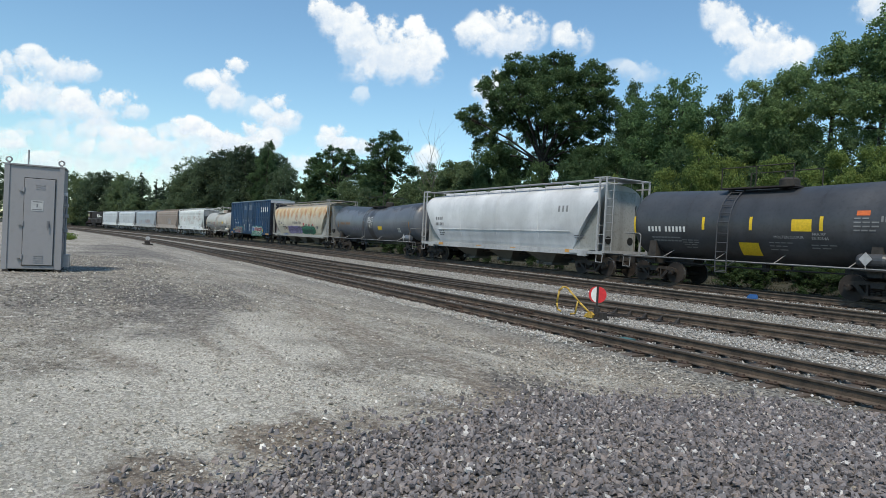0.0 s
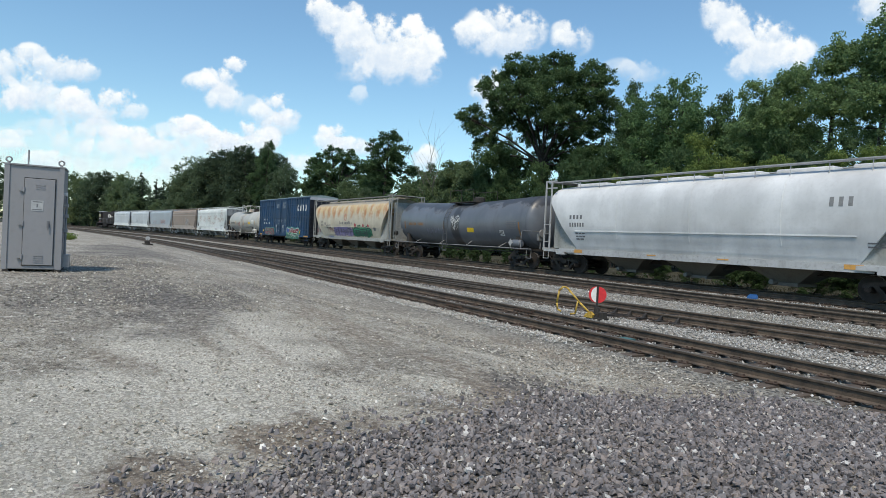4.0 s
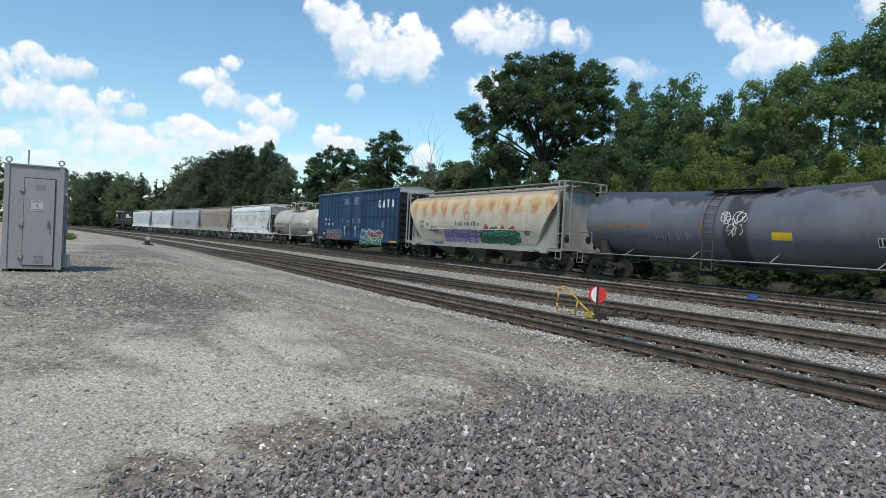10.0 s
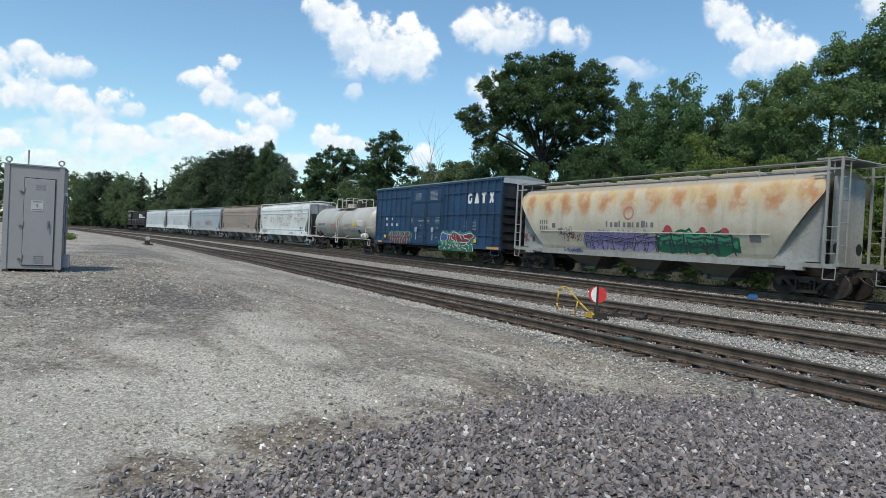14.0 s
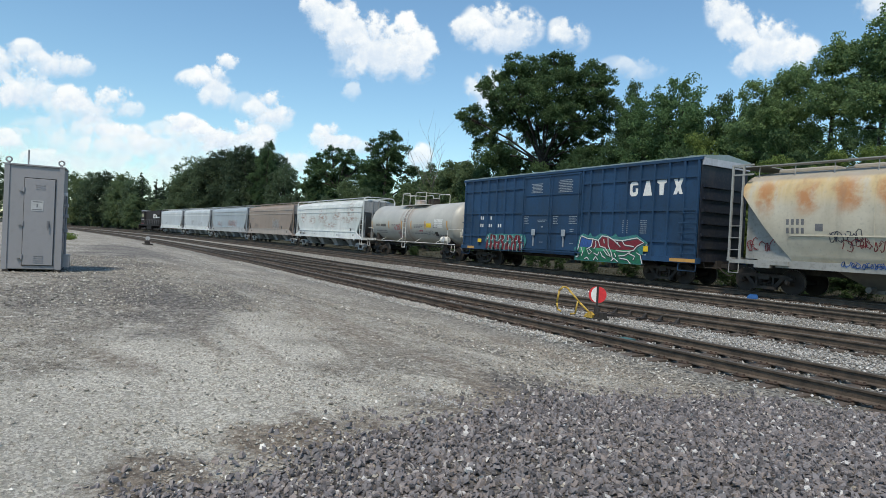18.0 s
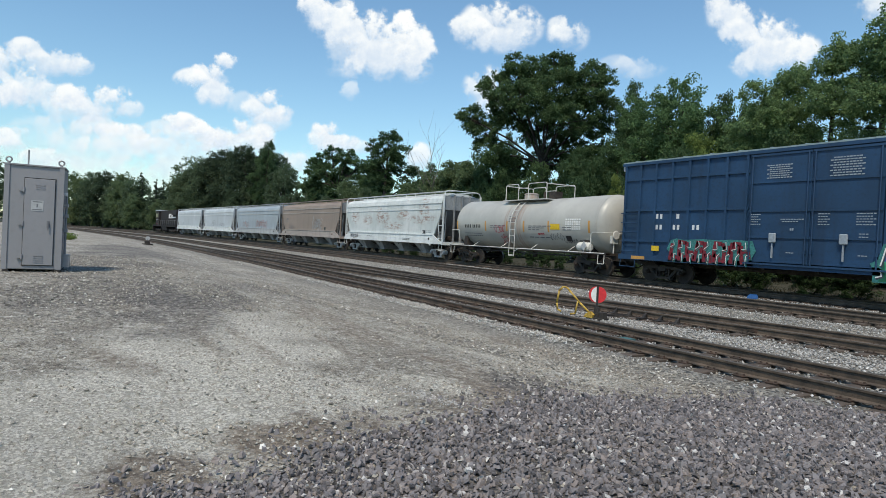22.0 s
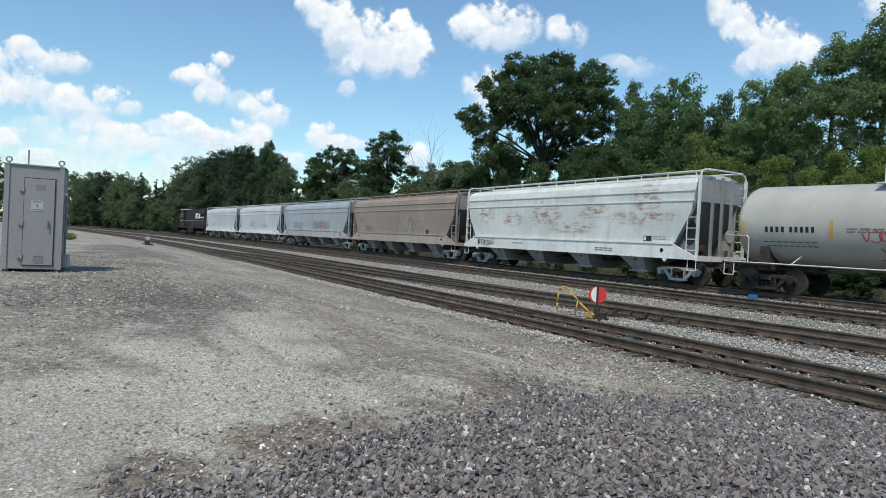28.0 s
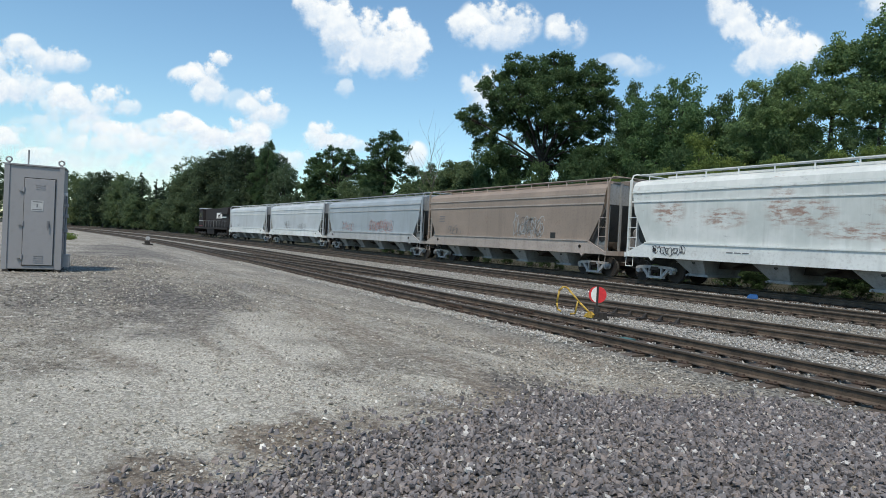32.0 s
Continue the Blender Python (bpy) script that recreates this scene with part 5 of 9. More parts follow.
def build_clouds():
    M["cloud"] = cloud_material()
    white = "white cumulus cloud drifting in the blue sky"
    build_cloud(-110, -358, (-28, -13), [(-96, -61, 45, 37, 1), (-55, -35, 62, 50, 1), (-12, -12, 83, 60, 1), (38, 6, 87, 66, 1), (61, -29, 45, 37, 1), (84, 20, 45, 60, 1), (26, 35, 103, 45, 0.85), (-47, 23, 58, 50, 0.45), (-29, 86, 33, 23, 0.5), (-52, -67, 37, 25, 0.7)], white)
    build_cloud(-389, -292, (-29, -12), [(24, -30, 31, 22, 1), (-35, 0, 41, 25, 0.9), (0, -8, 48, 31, 1), (3, 27, 43, 30, 0.85), (-13, -19, 30, 18, 0.9)], white)
    build_cloud(-296, -239, (-24, -12), [(0, -17, 37, 26, 1), (22, 2, 31, 28, 1), (-17, 2, 40, 28, 0.8), (9, 22, 45, 22, 0.55), (-41, -6, 35, 33, 0.35)], white)
    build_cloud(-185, -196, (-20, -6), [(-6, -9, 35, 25, 1), (17, 9, 40, 25, 0.9), (-20, 10, 40, 22, 0.8), (47, 20, 33, 17, 0.6), (149, 35, 35, 35, 0.85)], white)
    build_cloud(-387, -201, (-22, -8), [(-65, -18, 40, 22, 1), (-30, -4, 43, 25, 1), (1, 4, 50, 26, 1), (45, -10, 31, 25, 1), (73, 3, 36, 26, 1), (23, 16, 91, 23, 0.85), (-58, 9, 83, 33, 0.5), (-100, -3, 45, 25, 0.5), (128, 50, 41, 25, 0.6)], white)
    build_cloud(-680, -326, (-20, -18), [(-44, -12, 55, 30, 0.75), (12, 3, 66, 30, 0.8), (45, 15, 35, 23, 0.7), (-58, -24, 28, 18, 0.6), (-17, 12, 74, 28, 0.5)], white)
    build_cloud(-744, -288, (-20, -14), [(-20, -29, 41, 37, 0.75), (17, 5, 62, 48, 0.75), (-13, 24, 43, 35, 0.95), (-29, -47, 25, 23, 0.7), (48, 23, 41, 31, 0.6)], white)
    build_cloud(-607, -244, (-14, -8), [(-38, -19, 55, 30, 0.95), (23, -17, 58, 30, 0.95), (-12, -1, 74, 33, 0.8), (-64, 6, 74, 37, 0.5), (59, 0, 31, 22, 0.7), (-87, 23, 50, 25, 0.4), (-15, 32, 66, 23, 0.6), (35, 41, 62, 22, 0.95), (77, 55, 56, 22, 0.9), (108, 64, 50, 25, 0.6), (0, 64, 50, 22, 0.45), (35, 64, 108, 29, 0.5)], white)
    build_cloud(-731, -181, (-12, -6), [(-29, -9, 50, 26, 0.8), (-12, -22, 33, 17, 0.5), (52, -12, 33, 28, 0.5), (26, 23, 50, 23, 0.7), (-47, 6, 50, 25, 0.5)], white)
    build_cloud(101, -382, (-12, -14), [(-45, 8, 56, 40, 0.9), (-5, -12, 66, 46, 0.95), (38, -4, 58, 44, 0.9), (10, 22, 70, 32, 0.7), (130, 12, 44, 38, 0.8), (118, -4, 30, 26, 0.7)], white)
    build_cloud(556, -366, (14, -8), [(-72, -58, 42, 34, 0.9), (-45, -32, 62, 42, 0.9), (-5, -4, 84, 52, 1), (48, 22, 72, 46, 1), (30, -10, 50, 36, 0.9), (-8, 42, 60, 38, 0.75), (215, -70, 60, 50, 0.8)], white)
    build_cloud(-650, -180, (-12, -6), [(0, 0, 240, 64, 0.24), (120, 10, 200, 60, 0.24), (260, 30, 220, 54, 0.28), (60, 60, 320, 50, 0.3), (-120, 50, 200, 50, 0.3)], "thin white haze cloud low over the trees")
    build_cloud(352, -316, (-10, -10), [(0, 0, 60, 28, 0.35), (-30, 0, 50, 26, 0.3)], "thin wisp of white cloud")
    build_cloud(90, -270, (-18, -6), [(0, -5, 50, 55, 0.8)], white)


# ---- railway cars ----
TRAIN = []          # (car, place of its middle along the line at the start)
WHEELS = []         # turning wheelsets
DATA = {}


def data_of(key, make, mats):
    """One mesh shared by alike parts."""
    if key not in DATA:
        bm = bmesh.new()
        make(bm)
        fix(bm)
        me = bpy.data.meshes.new(key)
        bm.to_mesh(me)
        bm.free()
        for m in mats:
            me.materials.append(M[m])
        DATA[key] = me
    return DATA[key]


def wheelset_shape(bm):
    for s in (-1, 1):
        y = lambda a: s * a
        lathe(bm, [(y(0.68), 0.2), (y(0.685), 0.4), (y(0.675), 0.475), (y(0.705), 0.483)], "y", 28)
        lathe(bm, [(y(0.706), 0.459), (y(0.81), 0.452)], "y", 28, 1)
        lathe(bm, [(y(0.8115), 0.45), (y(0.813), 0.385), (y(0.775), 0.36), (y(0.765), 0.2), (y(0.82), 0.14), (y(0.83), 0.05)], "y", 28)
    rod(bm, (0, -1.05, 0), (0, 1.05, 0), 0.075, 10)
    for a in range(3):
        c, q = math.cos(a * 2.094), math.sin(a * 2.094)
        for s in (-1, 1):
            rod(bm, (c * 0.27, s * 0.76, q * 0.27), (c * 0.27, s * 0.79, q * 0.27), 0.035, 6)


def side_frame_shape(bm, s):
    y0, y1 = (s * 0.93, s * 1.09) if s > 0 else (s * 1.09, s * 0.93)
    prism(bm, [(-1.08, 0.50), (-1.06, 0.62), (-0.86, 0.68), (-0.5, 0.71), (0.5, 0.71), (0.86, 0.68), (1.06, 0.62), (1.08, 0.50), (0.98, 0.53), (0.8, 0.55), (0.4, 0.59),
               (-0.4, 0.59), (-0.8, 0.55), (-0.98, 0.53)], y0, y1)
    for d in (-1, 1):
        pts = [(d * 0.78, 0.57), (d * 0.62, 0.60), (d * 0.30, 0.24), (d * 0.42, 0.19)]
        prism(bm, pts if d > 0 else pts[::-1], y0 + 0.02, y1 - 0.02)
        prism(bm, [(d * 0.29, 0.6), (d * 0.36, 0.6), (d * 0.36, 0.22), (d * 0.29, 0.22)][::d], y0 + 0.015, y1 - 0.015)
    prism(bm, [(-0.46, 0.15), (0.46, 0.15), (0.42, 0.25), (-0.42, 0.25)], y0 - 0.01, y1 + 0.01)
    for d in (-0.889, 0.889):
        rod(bm, (d, s * 0.9, 0.457), (d, s * 1.14, 0.457), 0.105, 12)
        rod(bm, (d, s * 1.12, 0.457), (d, s * 1.17, 0.457), 0.075, 10)
        for a in range(3):
            rod(bm, (d + 0.05 * math.cos(a * 2.1), s * 1.13, 0.457 + 0.05 * math.sin(a * 2.1)), (d + 0.05 * math.cos(a * 2.1), s * 1.185, 0.457 + 0.05 * math.sin(a * 2.1)), 0.018, 5)


def springs_shape(bm, s):
    if s:
        for dx in (-0.17, 0.0, 0.17):
            for i in range(5):
                lathe(bm, [(0.26 + i * 0.055, 0.07), (0.285 + i * 0.055, 0.075)], "z", 10, center=(dx, s * 1.01, 0))


def bolster_shape(bm):
    hexa(bm, [(-0.2, -1.15, 0.5), (0.2, -1.15, 0.5), (0.2, 1.15, 0.5), (-0.2, 1.15, 0.5)], [(-0.2, -1.1, 0.66), (0.2, -1.1, 0.66), (0.2, 1.1, 0.66), (-0.2, 1.1, 0.66)])
    rod(bm, (0, 0, 0.6), (0, 0, 0.78), 0.2, 14)
    for d in (-1, 1):
        box(bm, d * 0.38 - 0.05, d * 0.38 + 0.05, -0.8, 0.8, 0.36, 0.48)
        for s in (-1, 1):
            hexa(bm, [(d * 0.4, s * 0.7, 0.28), (d * 0.46, s * 0.7, 0.28), (d * 0.46, s * 0.82, 0.28), (d * 0.4, s * 0.82, 0.28)],
                 [(d * 0.42, s * 0.7, 0.62), (d * 0.5, s * 0.7, 0.62), (d * 0.5, s * 0.82, 0.62), (d * 0.42, s * 0.82, 0.62)])


def add_truck(car, x, color="truck_dark", wheel="wheel_rust", axles=(-0.889, 0.889)):
    tk = link_data("truck", data_of("truck_bolster_" + color, bolster_shape, ["truck_dark"]), car, m=pose(x, 0, 0))
    for s in (-1, 1):
        link_data("side_frame", data_of("side_frame_%s_%d" % (color, s), lambda bm: side_frame_shape(bm, s), [color]), tk)
        link_data("spring", data_of("spring_%s_%d" % (color, s), lambda bm: springs_shape(bm, s), ["truck_dark"]), tk)
    for a in axles:
        w = link_data("wheelset", data_of("wheelset_" + wheel, wheelset_shape, [wheel, "wheel_tread"]), tk, m=pose(a, 0, 0.457))
        WHEELS.append(w)
    return tk


def coupler_shape(bm):
    hexa(bm, [(-0.1, -0.1, 0.78), (0.45, -0.09, 0.8), (0.45, 0.09, 0.8), (-0.1, 0.1, 0.78)], [(-0.1, -0.1, 0.96), (0.45, -0.09, 0.95), (0.45, 0.09, 0.95), (-0.1, 0.1, 0.96)])
    hexa(bm, [(0.42, -0.16, 0.74), (0.66, -0.14, 0.74), (0.66, 0.1, 0.74), (0.42, 0.16, 0.74)], [(0.42, -0.16, 1.0), (0.66, -0.14, 1.0), (0.66, 0.1, 1.0), (0.42, 0.16, 1.0)])
    tube(bm, [(0.1, -0.35, 0.8), (0.3, -0.36, 0.62), (0.5, -0.3, 0.5), (0.68, -0.2, 0.52)], 0.03, 6)
    tube(bm, [(0.08, -0.12, 0.78), (0.08, -1.25, 0.78), (0.1, -1.35, 0.95)], 0.016, 5)


def add_couplers(car, half):
    me = data_of("coupler", coupler_shape, ["black_steel"])
    link_data("coupler", me, car, m=pose(half, 0, 0))
    link_data("coupler", me, car, m=pose(-half, 0, 0, 0, 0, 180))


def new_car(name, s, label, category="railcar"):
    car = thing(name, pose(s, 0, 0), label, category, "cars of the moving train")
    TRAIN.append((car, s))
    return car


def sheet(bm, surf, x0, x1, z0, z1, lift=0.008, nx=1, nz=3, slant=0.0):
    """A patch of paint laid on the camera-side of a body; surf(x, z) gives the half width."""
    grid = []
    for i in range(nx + 1):
        row = []
        for j in range(nz + 1):
            z = z0 + (z1 - z0) * j / nz
            x = x0 + (x1 - x0) * i / nx + slant * (z - z0)
            row.append(bm.verts.new((x, -surf(x, z) - lift, z)))
        grid.append(row)
    for i in range(nx):
        for j in range(nz):
            bm.faces.new((grid[i][j], grid[i + 1][j], grid[i + 1][j + 1], grid[i][j + 1]))


def marks(car, surf, rows, mat, label="stencilled lettering", name="stencil", lift=0.008):
    """Unreadable lettering as bars: rows of (x, z, width, height, pieces)."""
    bm = bmesh.new()
    for x, z, w, h, k in rows:
        step_w = w / k
        for i in range(k):
            sheet(bm, surf, x + i * step_w, x + (i + (0.56 if k > 1 and h > 0.13 else 0.8 if k > 1 else 1.0)) * step_w, z, z + h, lift, max(1, int(step_w / 0.6)), max(2, int(h / 0.09)))
    return tagged(part(name, bm, M[mat], car, label), kind="stuff" if len(rows) > 1 else "")


def patch(bm, surf, cx, cz, pts, lift, rings=3):
    """A free outline laid on a body, filled from its middle."""
    last = None
    c = bm.verts.new((cx, -surf(cx, cz) - lift, cz))
    for k in range(1, rings + 1):
        q = k / rings
        ring = []
        for x, z in pts:
            X, Z = cx + (x - cx) * q, cz + (z - cz) * q
            ring.append(bm.verts.new((X, -surf(X, Z) - lift, Z)))
        m = len(ring)
        for i in range(m):
            j = (i + 1) % m
            if last is None:
                bm.faces.new((c, ring[i], ring[j]))
            else:
                bm.faces.new((last[i], ring[i], ring[j], last[j]))
        last = ring


def ribbon(bm, surf, pts, t, lift):
    """A sprayed line of even width through the points."""
    left, right = [], []
    for i, (x, z) in enumerate(pts):
        a, b = pts[max(0, i - 1)], pts[min(len(pts) - 1, i + 1)]
        d = math.hypot(b[0] - a[0], b[1] - a[1]) or 1.0
        nx, nz = -(b[1] - a[1]) / d * t, (b[0] - a[0]) / d * t
        left.append(bm.verts.new((x + nx, -surf(x, z + nz) - lift, z + nz)))
        right.append(bm.verts.new((x - nx, -surf(x, z - nz) - lift, z - nz)))
    for i in range(len(pts) - 1):
        bm.faces.new((left[i], right[i], right[i + 1], left[i + 1]))


def wall_art(car, surf, x0, x1, z0, z1, cells, seed, bands, aura, shadow, first=None, line="white", label="bold sprayed graffiti with pale outlines"):
    """Sprayed shapes: a jagged aura, bands of fill, then dark and pale zigzag outlines; no letters."""
    rng = random.Random(seed)
    w = (x1 - x0) / cells
    tops = [z1 + rng.uniform(-0.2, 0.06) * (z1 - z0) for _ in range(cells * 4 + 1)]
    lows = [z0 + rng.uniform(-0.02, 0.14) * (z1 - z0) for _ in range(cells * 4 + 1)]
    for k, q in ((0, 0.5), (1, 0.2), (-1, 0.5), (-2, 0.25)):
        tops[k] -= q * (z1 - z0) * rng.uniform(0.6, 1.2)
        lows[k] += 0.6 * q * (z1 - z0) * rng.uniform(0.3, 1.0)

    def strip(name, mat, lo, hi, grow, lift, c0=0, c1=cells):
        bm = bmesh.new()
        cols = []
        for i in range(c0 * 4, c1 * 4 + 1):
            x = x0 + w * i / 4 + (grow if i == c1 * 4 else -grow if i == c0 * 4 else 0.0)
            zt = tops[i] + grow * (1.0 + 0.9 * (i % 2))
            zl = min(lows[i], zt - 0.1)
            za, zb = zl + (zt - zl) * lo - (grow * 0.5 if lo == 0 else 0.04 * (i % 3)), zl + (zt - zl) * hi
            cols.append((bm.verts.new((x, -surf(x, za) - lift, za)), bm.verts.new((x, -surf(x, (za + zb) / 2) - lift, (za + zb) / 2)), bm.verts.new((x, -surf(x, zb) - lift, zb))))
        for a, b in zip(cols, cols[1:]):
            bm.faces.new((a[0], b[0], b[1], a[1]))
            bm.faces.new((a[1], b[1], b[2], a[2]))
        tagged(part(name, bm, M[mat], car, label), kind="stuff")
    strip("graffiti", aura, 0.0, 1.0, 0.09, 0.010)
    for k, (mat, lo, hi) in enumerate(bands):
        strip("graffiti", mat, lo, hi, 0.0, 0.014 + 0.003 * k)
    if first:
        strip("graffiti", first, 0.5, 1.0, 0.0, 0.022, 0, 1)
    rows = []
    for i in range(cells):
        xa, xb, zt = x0 + w * (i + 0.08), x0 + w * (i + 0.95), tops[i * 4 + 2]
        h = zt - z0
        sl = rng.uniform(-0.3, 0.45) * w
        xa, xb = xa + rng.uniform(-0.2, 0.1) * w, xb + rng.uniform(-0.15, 0.2) * w
        outer = [(xa, z0 + 0.04), (xa + sl, z0 + 0.55 * h), (xa + sl - 0.1 * w, zt - 0.04), (xa + 0.45 * w, zt - 0.16 * h), (xb + sl, zt - 0.03), (xb - 0.12 * w, z0 + 0.5 * h), (xb, z0 + 0.03)]
        inner = [(xa + 0.3 * w + rng.uniform(-0.1, 0.1) * w, z0 + rng.uniform(0.05, 0.2) * h), (xa + 0.5 * w, z0 + rng.uniform(0.3, 0.5) * h), (xa + 0.3 * w + sl, z0 + rng.uniform(0.5, 0.65) * h), (xb - 0.2 * w, z0 + rng.uniform(0.62, 0.75) * h)]
        rows.append((outer, 0.015))
        rows.append((inner, 0.011))
        rows.append(([(x + 0.16 * w * math.sin(5 * z + i), z0 + (z - z0) * 0.7) for x, z in outer[1:5]], 0.009))
        if rng.random() < 0.7:
            q = rng.uniform(0.1, 0.6)
            rows.append(([(xa + 0.1 * w, z0 + q * h), (xa + 0.55 * w, z0 + (q + 0.12) * h), (xb, z0 + (q - 0.06) * h)], 0.01))
    for mat, off, lift, fat in ((shadow, 0.035, 0.024, 1.7), (line, 0.0, 0.027, 1.0)):
        bm = bmesh.new()
        for pts, t in rows:
            ribbon(bm, surf, [(x + off, z - off) for x, z in pts], t * fat, lift)
        tagged(part("graffiti_line", bm, M[mat], car, "sprayed outline strokes"), kind="stuff")


def scrawl(car, surf, x0, z0, w, h, mat, seed, label="thin sprayed scribble", t=0.014):
    """Looping sprayed lines, no letters."""
    rng = random.Random(seed)
    bm = bmesh.new()
    x = x0
    while x < x0 + w:
        r = rng.uniform(0.3, 0.5) * h
        cz, a0, k = z0 + rng.uniform(0.35, 0.65) * h, rng.uniform(0, 6.28), rng.randint(7, 13)
        sq, lean = rng.uniform(0.4, 0.9), rng.uniform(-0.3, 0.4)
        pts = []
        for i in range(k):
            a = a0 + i * rng.uniform(0.45, 0.75)
            q = r * (1.0 if i % 4 else rng.uniform(0.5, 1.3))
            dz = math.sin(a) * q
            pts.append((x + math.cos(a) * q * sq + lean * dz, cz + dz))
        ribbon(bm, surf, pts, t, 0.012)
        x += r * rng.uniform(0.7, 1.4)
    tagged(part("scribble", bm, M[mat], car, label), kind="stuff")


def ladder(bm, x0, x1, y, z0, z1, rungs, r=0.014, rail=0.022):
    rod(bm, (x0, y, z0), (x0, y, z1), rail, 5)
    rod(bm, (x1, y, z0), (x1, y, z1), rail, 5)
    for i in range(rungs):
        z = z0 + (z1 - z0) * (i + 0.5) / rungs
        rod(bm, (x0, y, z), (x1, y, z), r, 5)


def body_loft(bm, prof, ends, mi=None):
    """A long body: prof is the half cross-section from the roof's middle down, ends(z) the half length at that height."""
    ring = [(y, z) for y, z in prof] + [(-y, z) for y, z in prof[::-1] if y > 1e-6]
    cols = 12
    rows = []
    for i in range(cols + 1):
        t = -1 + 2 * i / cols
        rows.append([bm.verts.new((t * ends(z, y), y, z)) for y, z in ring])
    k = len(ring)
    for a, b in zip(rows, rows[1:]):
        for j in range(k):
            bm.faces.new((a[j], a[(j + 1) % k], b[(j + 1) % k], b[j]))
    for f in (bm.faces.new(rows[0]), bm.faces.new(rows[-1][::-1])):
        for e in f.edges:
            e.smooth = False


def curve_surf(prof):
    """Half width of a body by height from its half cross-section."""
    pts = sorted((z, y) for y, z in prof)

    def surf(x, z):
        best = 0.0
        for (za, ya), (zb, yb) in zip(pts, pts[1:]):
            if za <= z <= zb and zb > za:
                best = max(best, ya + (yb - ya) * (z - za) / (zb - za))
        return best or pts[0][1]
    return surf


def round_hopper(name, s, half, body_mat, frame_mat, label, truck="truck_dark"):
    """A centre-flow covered hopper: bulging sides, sloping ends, end frames, roof walk and three outlets."""
    car = new_car(name, s, label, "hopper car")
    prof = [(0.0, 4.52), (0.45, 4.5), (0.85, 4.42), (1.15, 4.28), (1.33, 4.12), (1.45, 3.9), (1.53, 3.6), (1.58, 3.2), (1.59, 2.8), (1.57, 2.4), (1.53, 2.14), (1.42, 1.75),
            (1.3, 1.45), (1.26, 1.2)]

    def ends(z, y):
        if z > 3.72:
            return half - 0.48 - 0.22 * ((z - 3.72) / 0.8) ** 1.3
        return half - 0.48 - 1.7 * ((3.72 - z) / 2.2)
    bm = bmesh.new()
    body_loft(bm, prof, ends)
    body = part("body", fix(bm), M[body_mat], car, smooth=True)
    surf = curve_surf(prof)
    for sd in (-1, 1):
        bm = bmesh.new()
        box(bm, -half + 2.4, half - 2.4, sd * 1.54 - 0.012, sd * 1.54 + 0.012, 2.12, 2.16)
        part("belt_seam", bm, M[body_mat], car)
    for x in (-half * 0.42, half * 0.02, half * 0.45):
        for sd in (-1, 1):
            bm = bmesh.new()
            for (y0, z0), (y1, z1) in zip(prof[2:], prof[3:-2]):
                hexa(bm, [(x - 0.02, sd * y0, z0), (x + 0.02, sd * y0, z0), (x + 0.02, sd * (y0 + 0.012), z0), (x - 0.02, sd * (y0 + 0.012), z0)],
                     [(x - 0.02, sd * y1, z1), (x + 0.02, sd * y1, z1), (x + 0.02, sd * (y1 + 0.012), z1), (x - 0.02, sd * (y1 + 0.012), z1)])
            part("weld_seam", fix(bm), M[body_mat], car)
    # side sills, end platforms
    for sd in (-1, 1):
        bm = bmesh.new()
        box(bm, -half + 1.2, half - 1.2, sd * 1.33 - 0.08, sd * 1.33 + 0.08, 1.03, 1.24)
        box(bm, -half + 1.9, half - 1.9, sd * 1.38 - 0.03, sd * 1.38 + 0.03, 0.97, 1.03)
        part("side_sill", bm, M[frame_mat], car)
    bm = bmesh.new()
    box(bm, -half + 0.1, half - 0.1, -0.3, 0.3, 0.74, 1.05)
    part("centre_sill", bm, M["black_steel"], car)
    for e in (-1, 1):
        bm = bmesh.new()
        x0, x1 = sorted((e * half, e * (half - 0.14)))
        box(bm, x0, x1, -1.5, 1.5, 1.12, 1.26)
        x0, x1 = sorted((e * (half - 0.1), e * (half - 2.4)))
        for sd in (-1, 1):
            box(bm, x0, x1, sd * 1.42 - 0.09, sd * 1.42 + 0.09, 1.05, 1.2)
        xj0, xj1 = sorted((e * (half - 1.15), e * (half - 1.75)))
        for sd in (-1, 1):
            box(bm, xj0, xj1, sd * 1.45 - 0.1, sd * 1.45 + 0.1, 0.93, 1.05)
        part("end_sill", bm, M[frame_mat], car)
        # upright plate between slope and end
        for sd in (-1, 1):
            bm = bmesh.new()
            y = sd * 1.24
            pts = [(e * (half - 0.72), 3.6), (e * (half - 0.62), 3.6), (e * (half - 0.62), 1.24), (e * (half - 2.5), 1.24), (e * (half - 2.3), 1.5)]
            prism(bm, pts, y - 0.015, y + 0.015)
            part("end_plate", fix(bm), M["end_grey"] if frame_mat == "hopper_frame" else M[frame_mat], car)
        bm = bmesh.new()
        prism(bm, [(e * (half - 0.55), 4.2), (e * (half - 0.5), 4.2), (e * (half - 0.5), 1.2), (e * (half - 0.55), 1.2)], -1.0, 1.0)
        bulk_end = part("end_sheet", fix(bm), M["end_grey"], car)
        for y in (-0.75, 0.75):
            bm = bmesh.new()
            lathe(bm, [(e * (half - 0.495), 0.03), (e * (half - 0.495), 0.2), (e * (half - 0.485), 0.2), (e * (half - 0.485), 0.03)], "x", 16, center=(0, y, 1.75))
            part("end_opening", fix(bm), M["black"], bulk_end, "dark round opening")
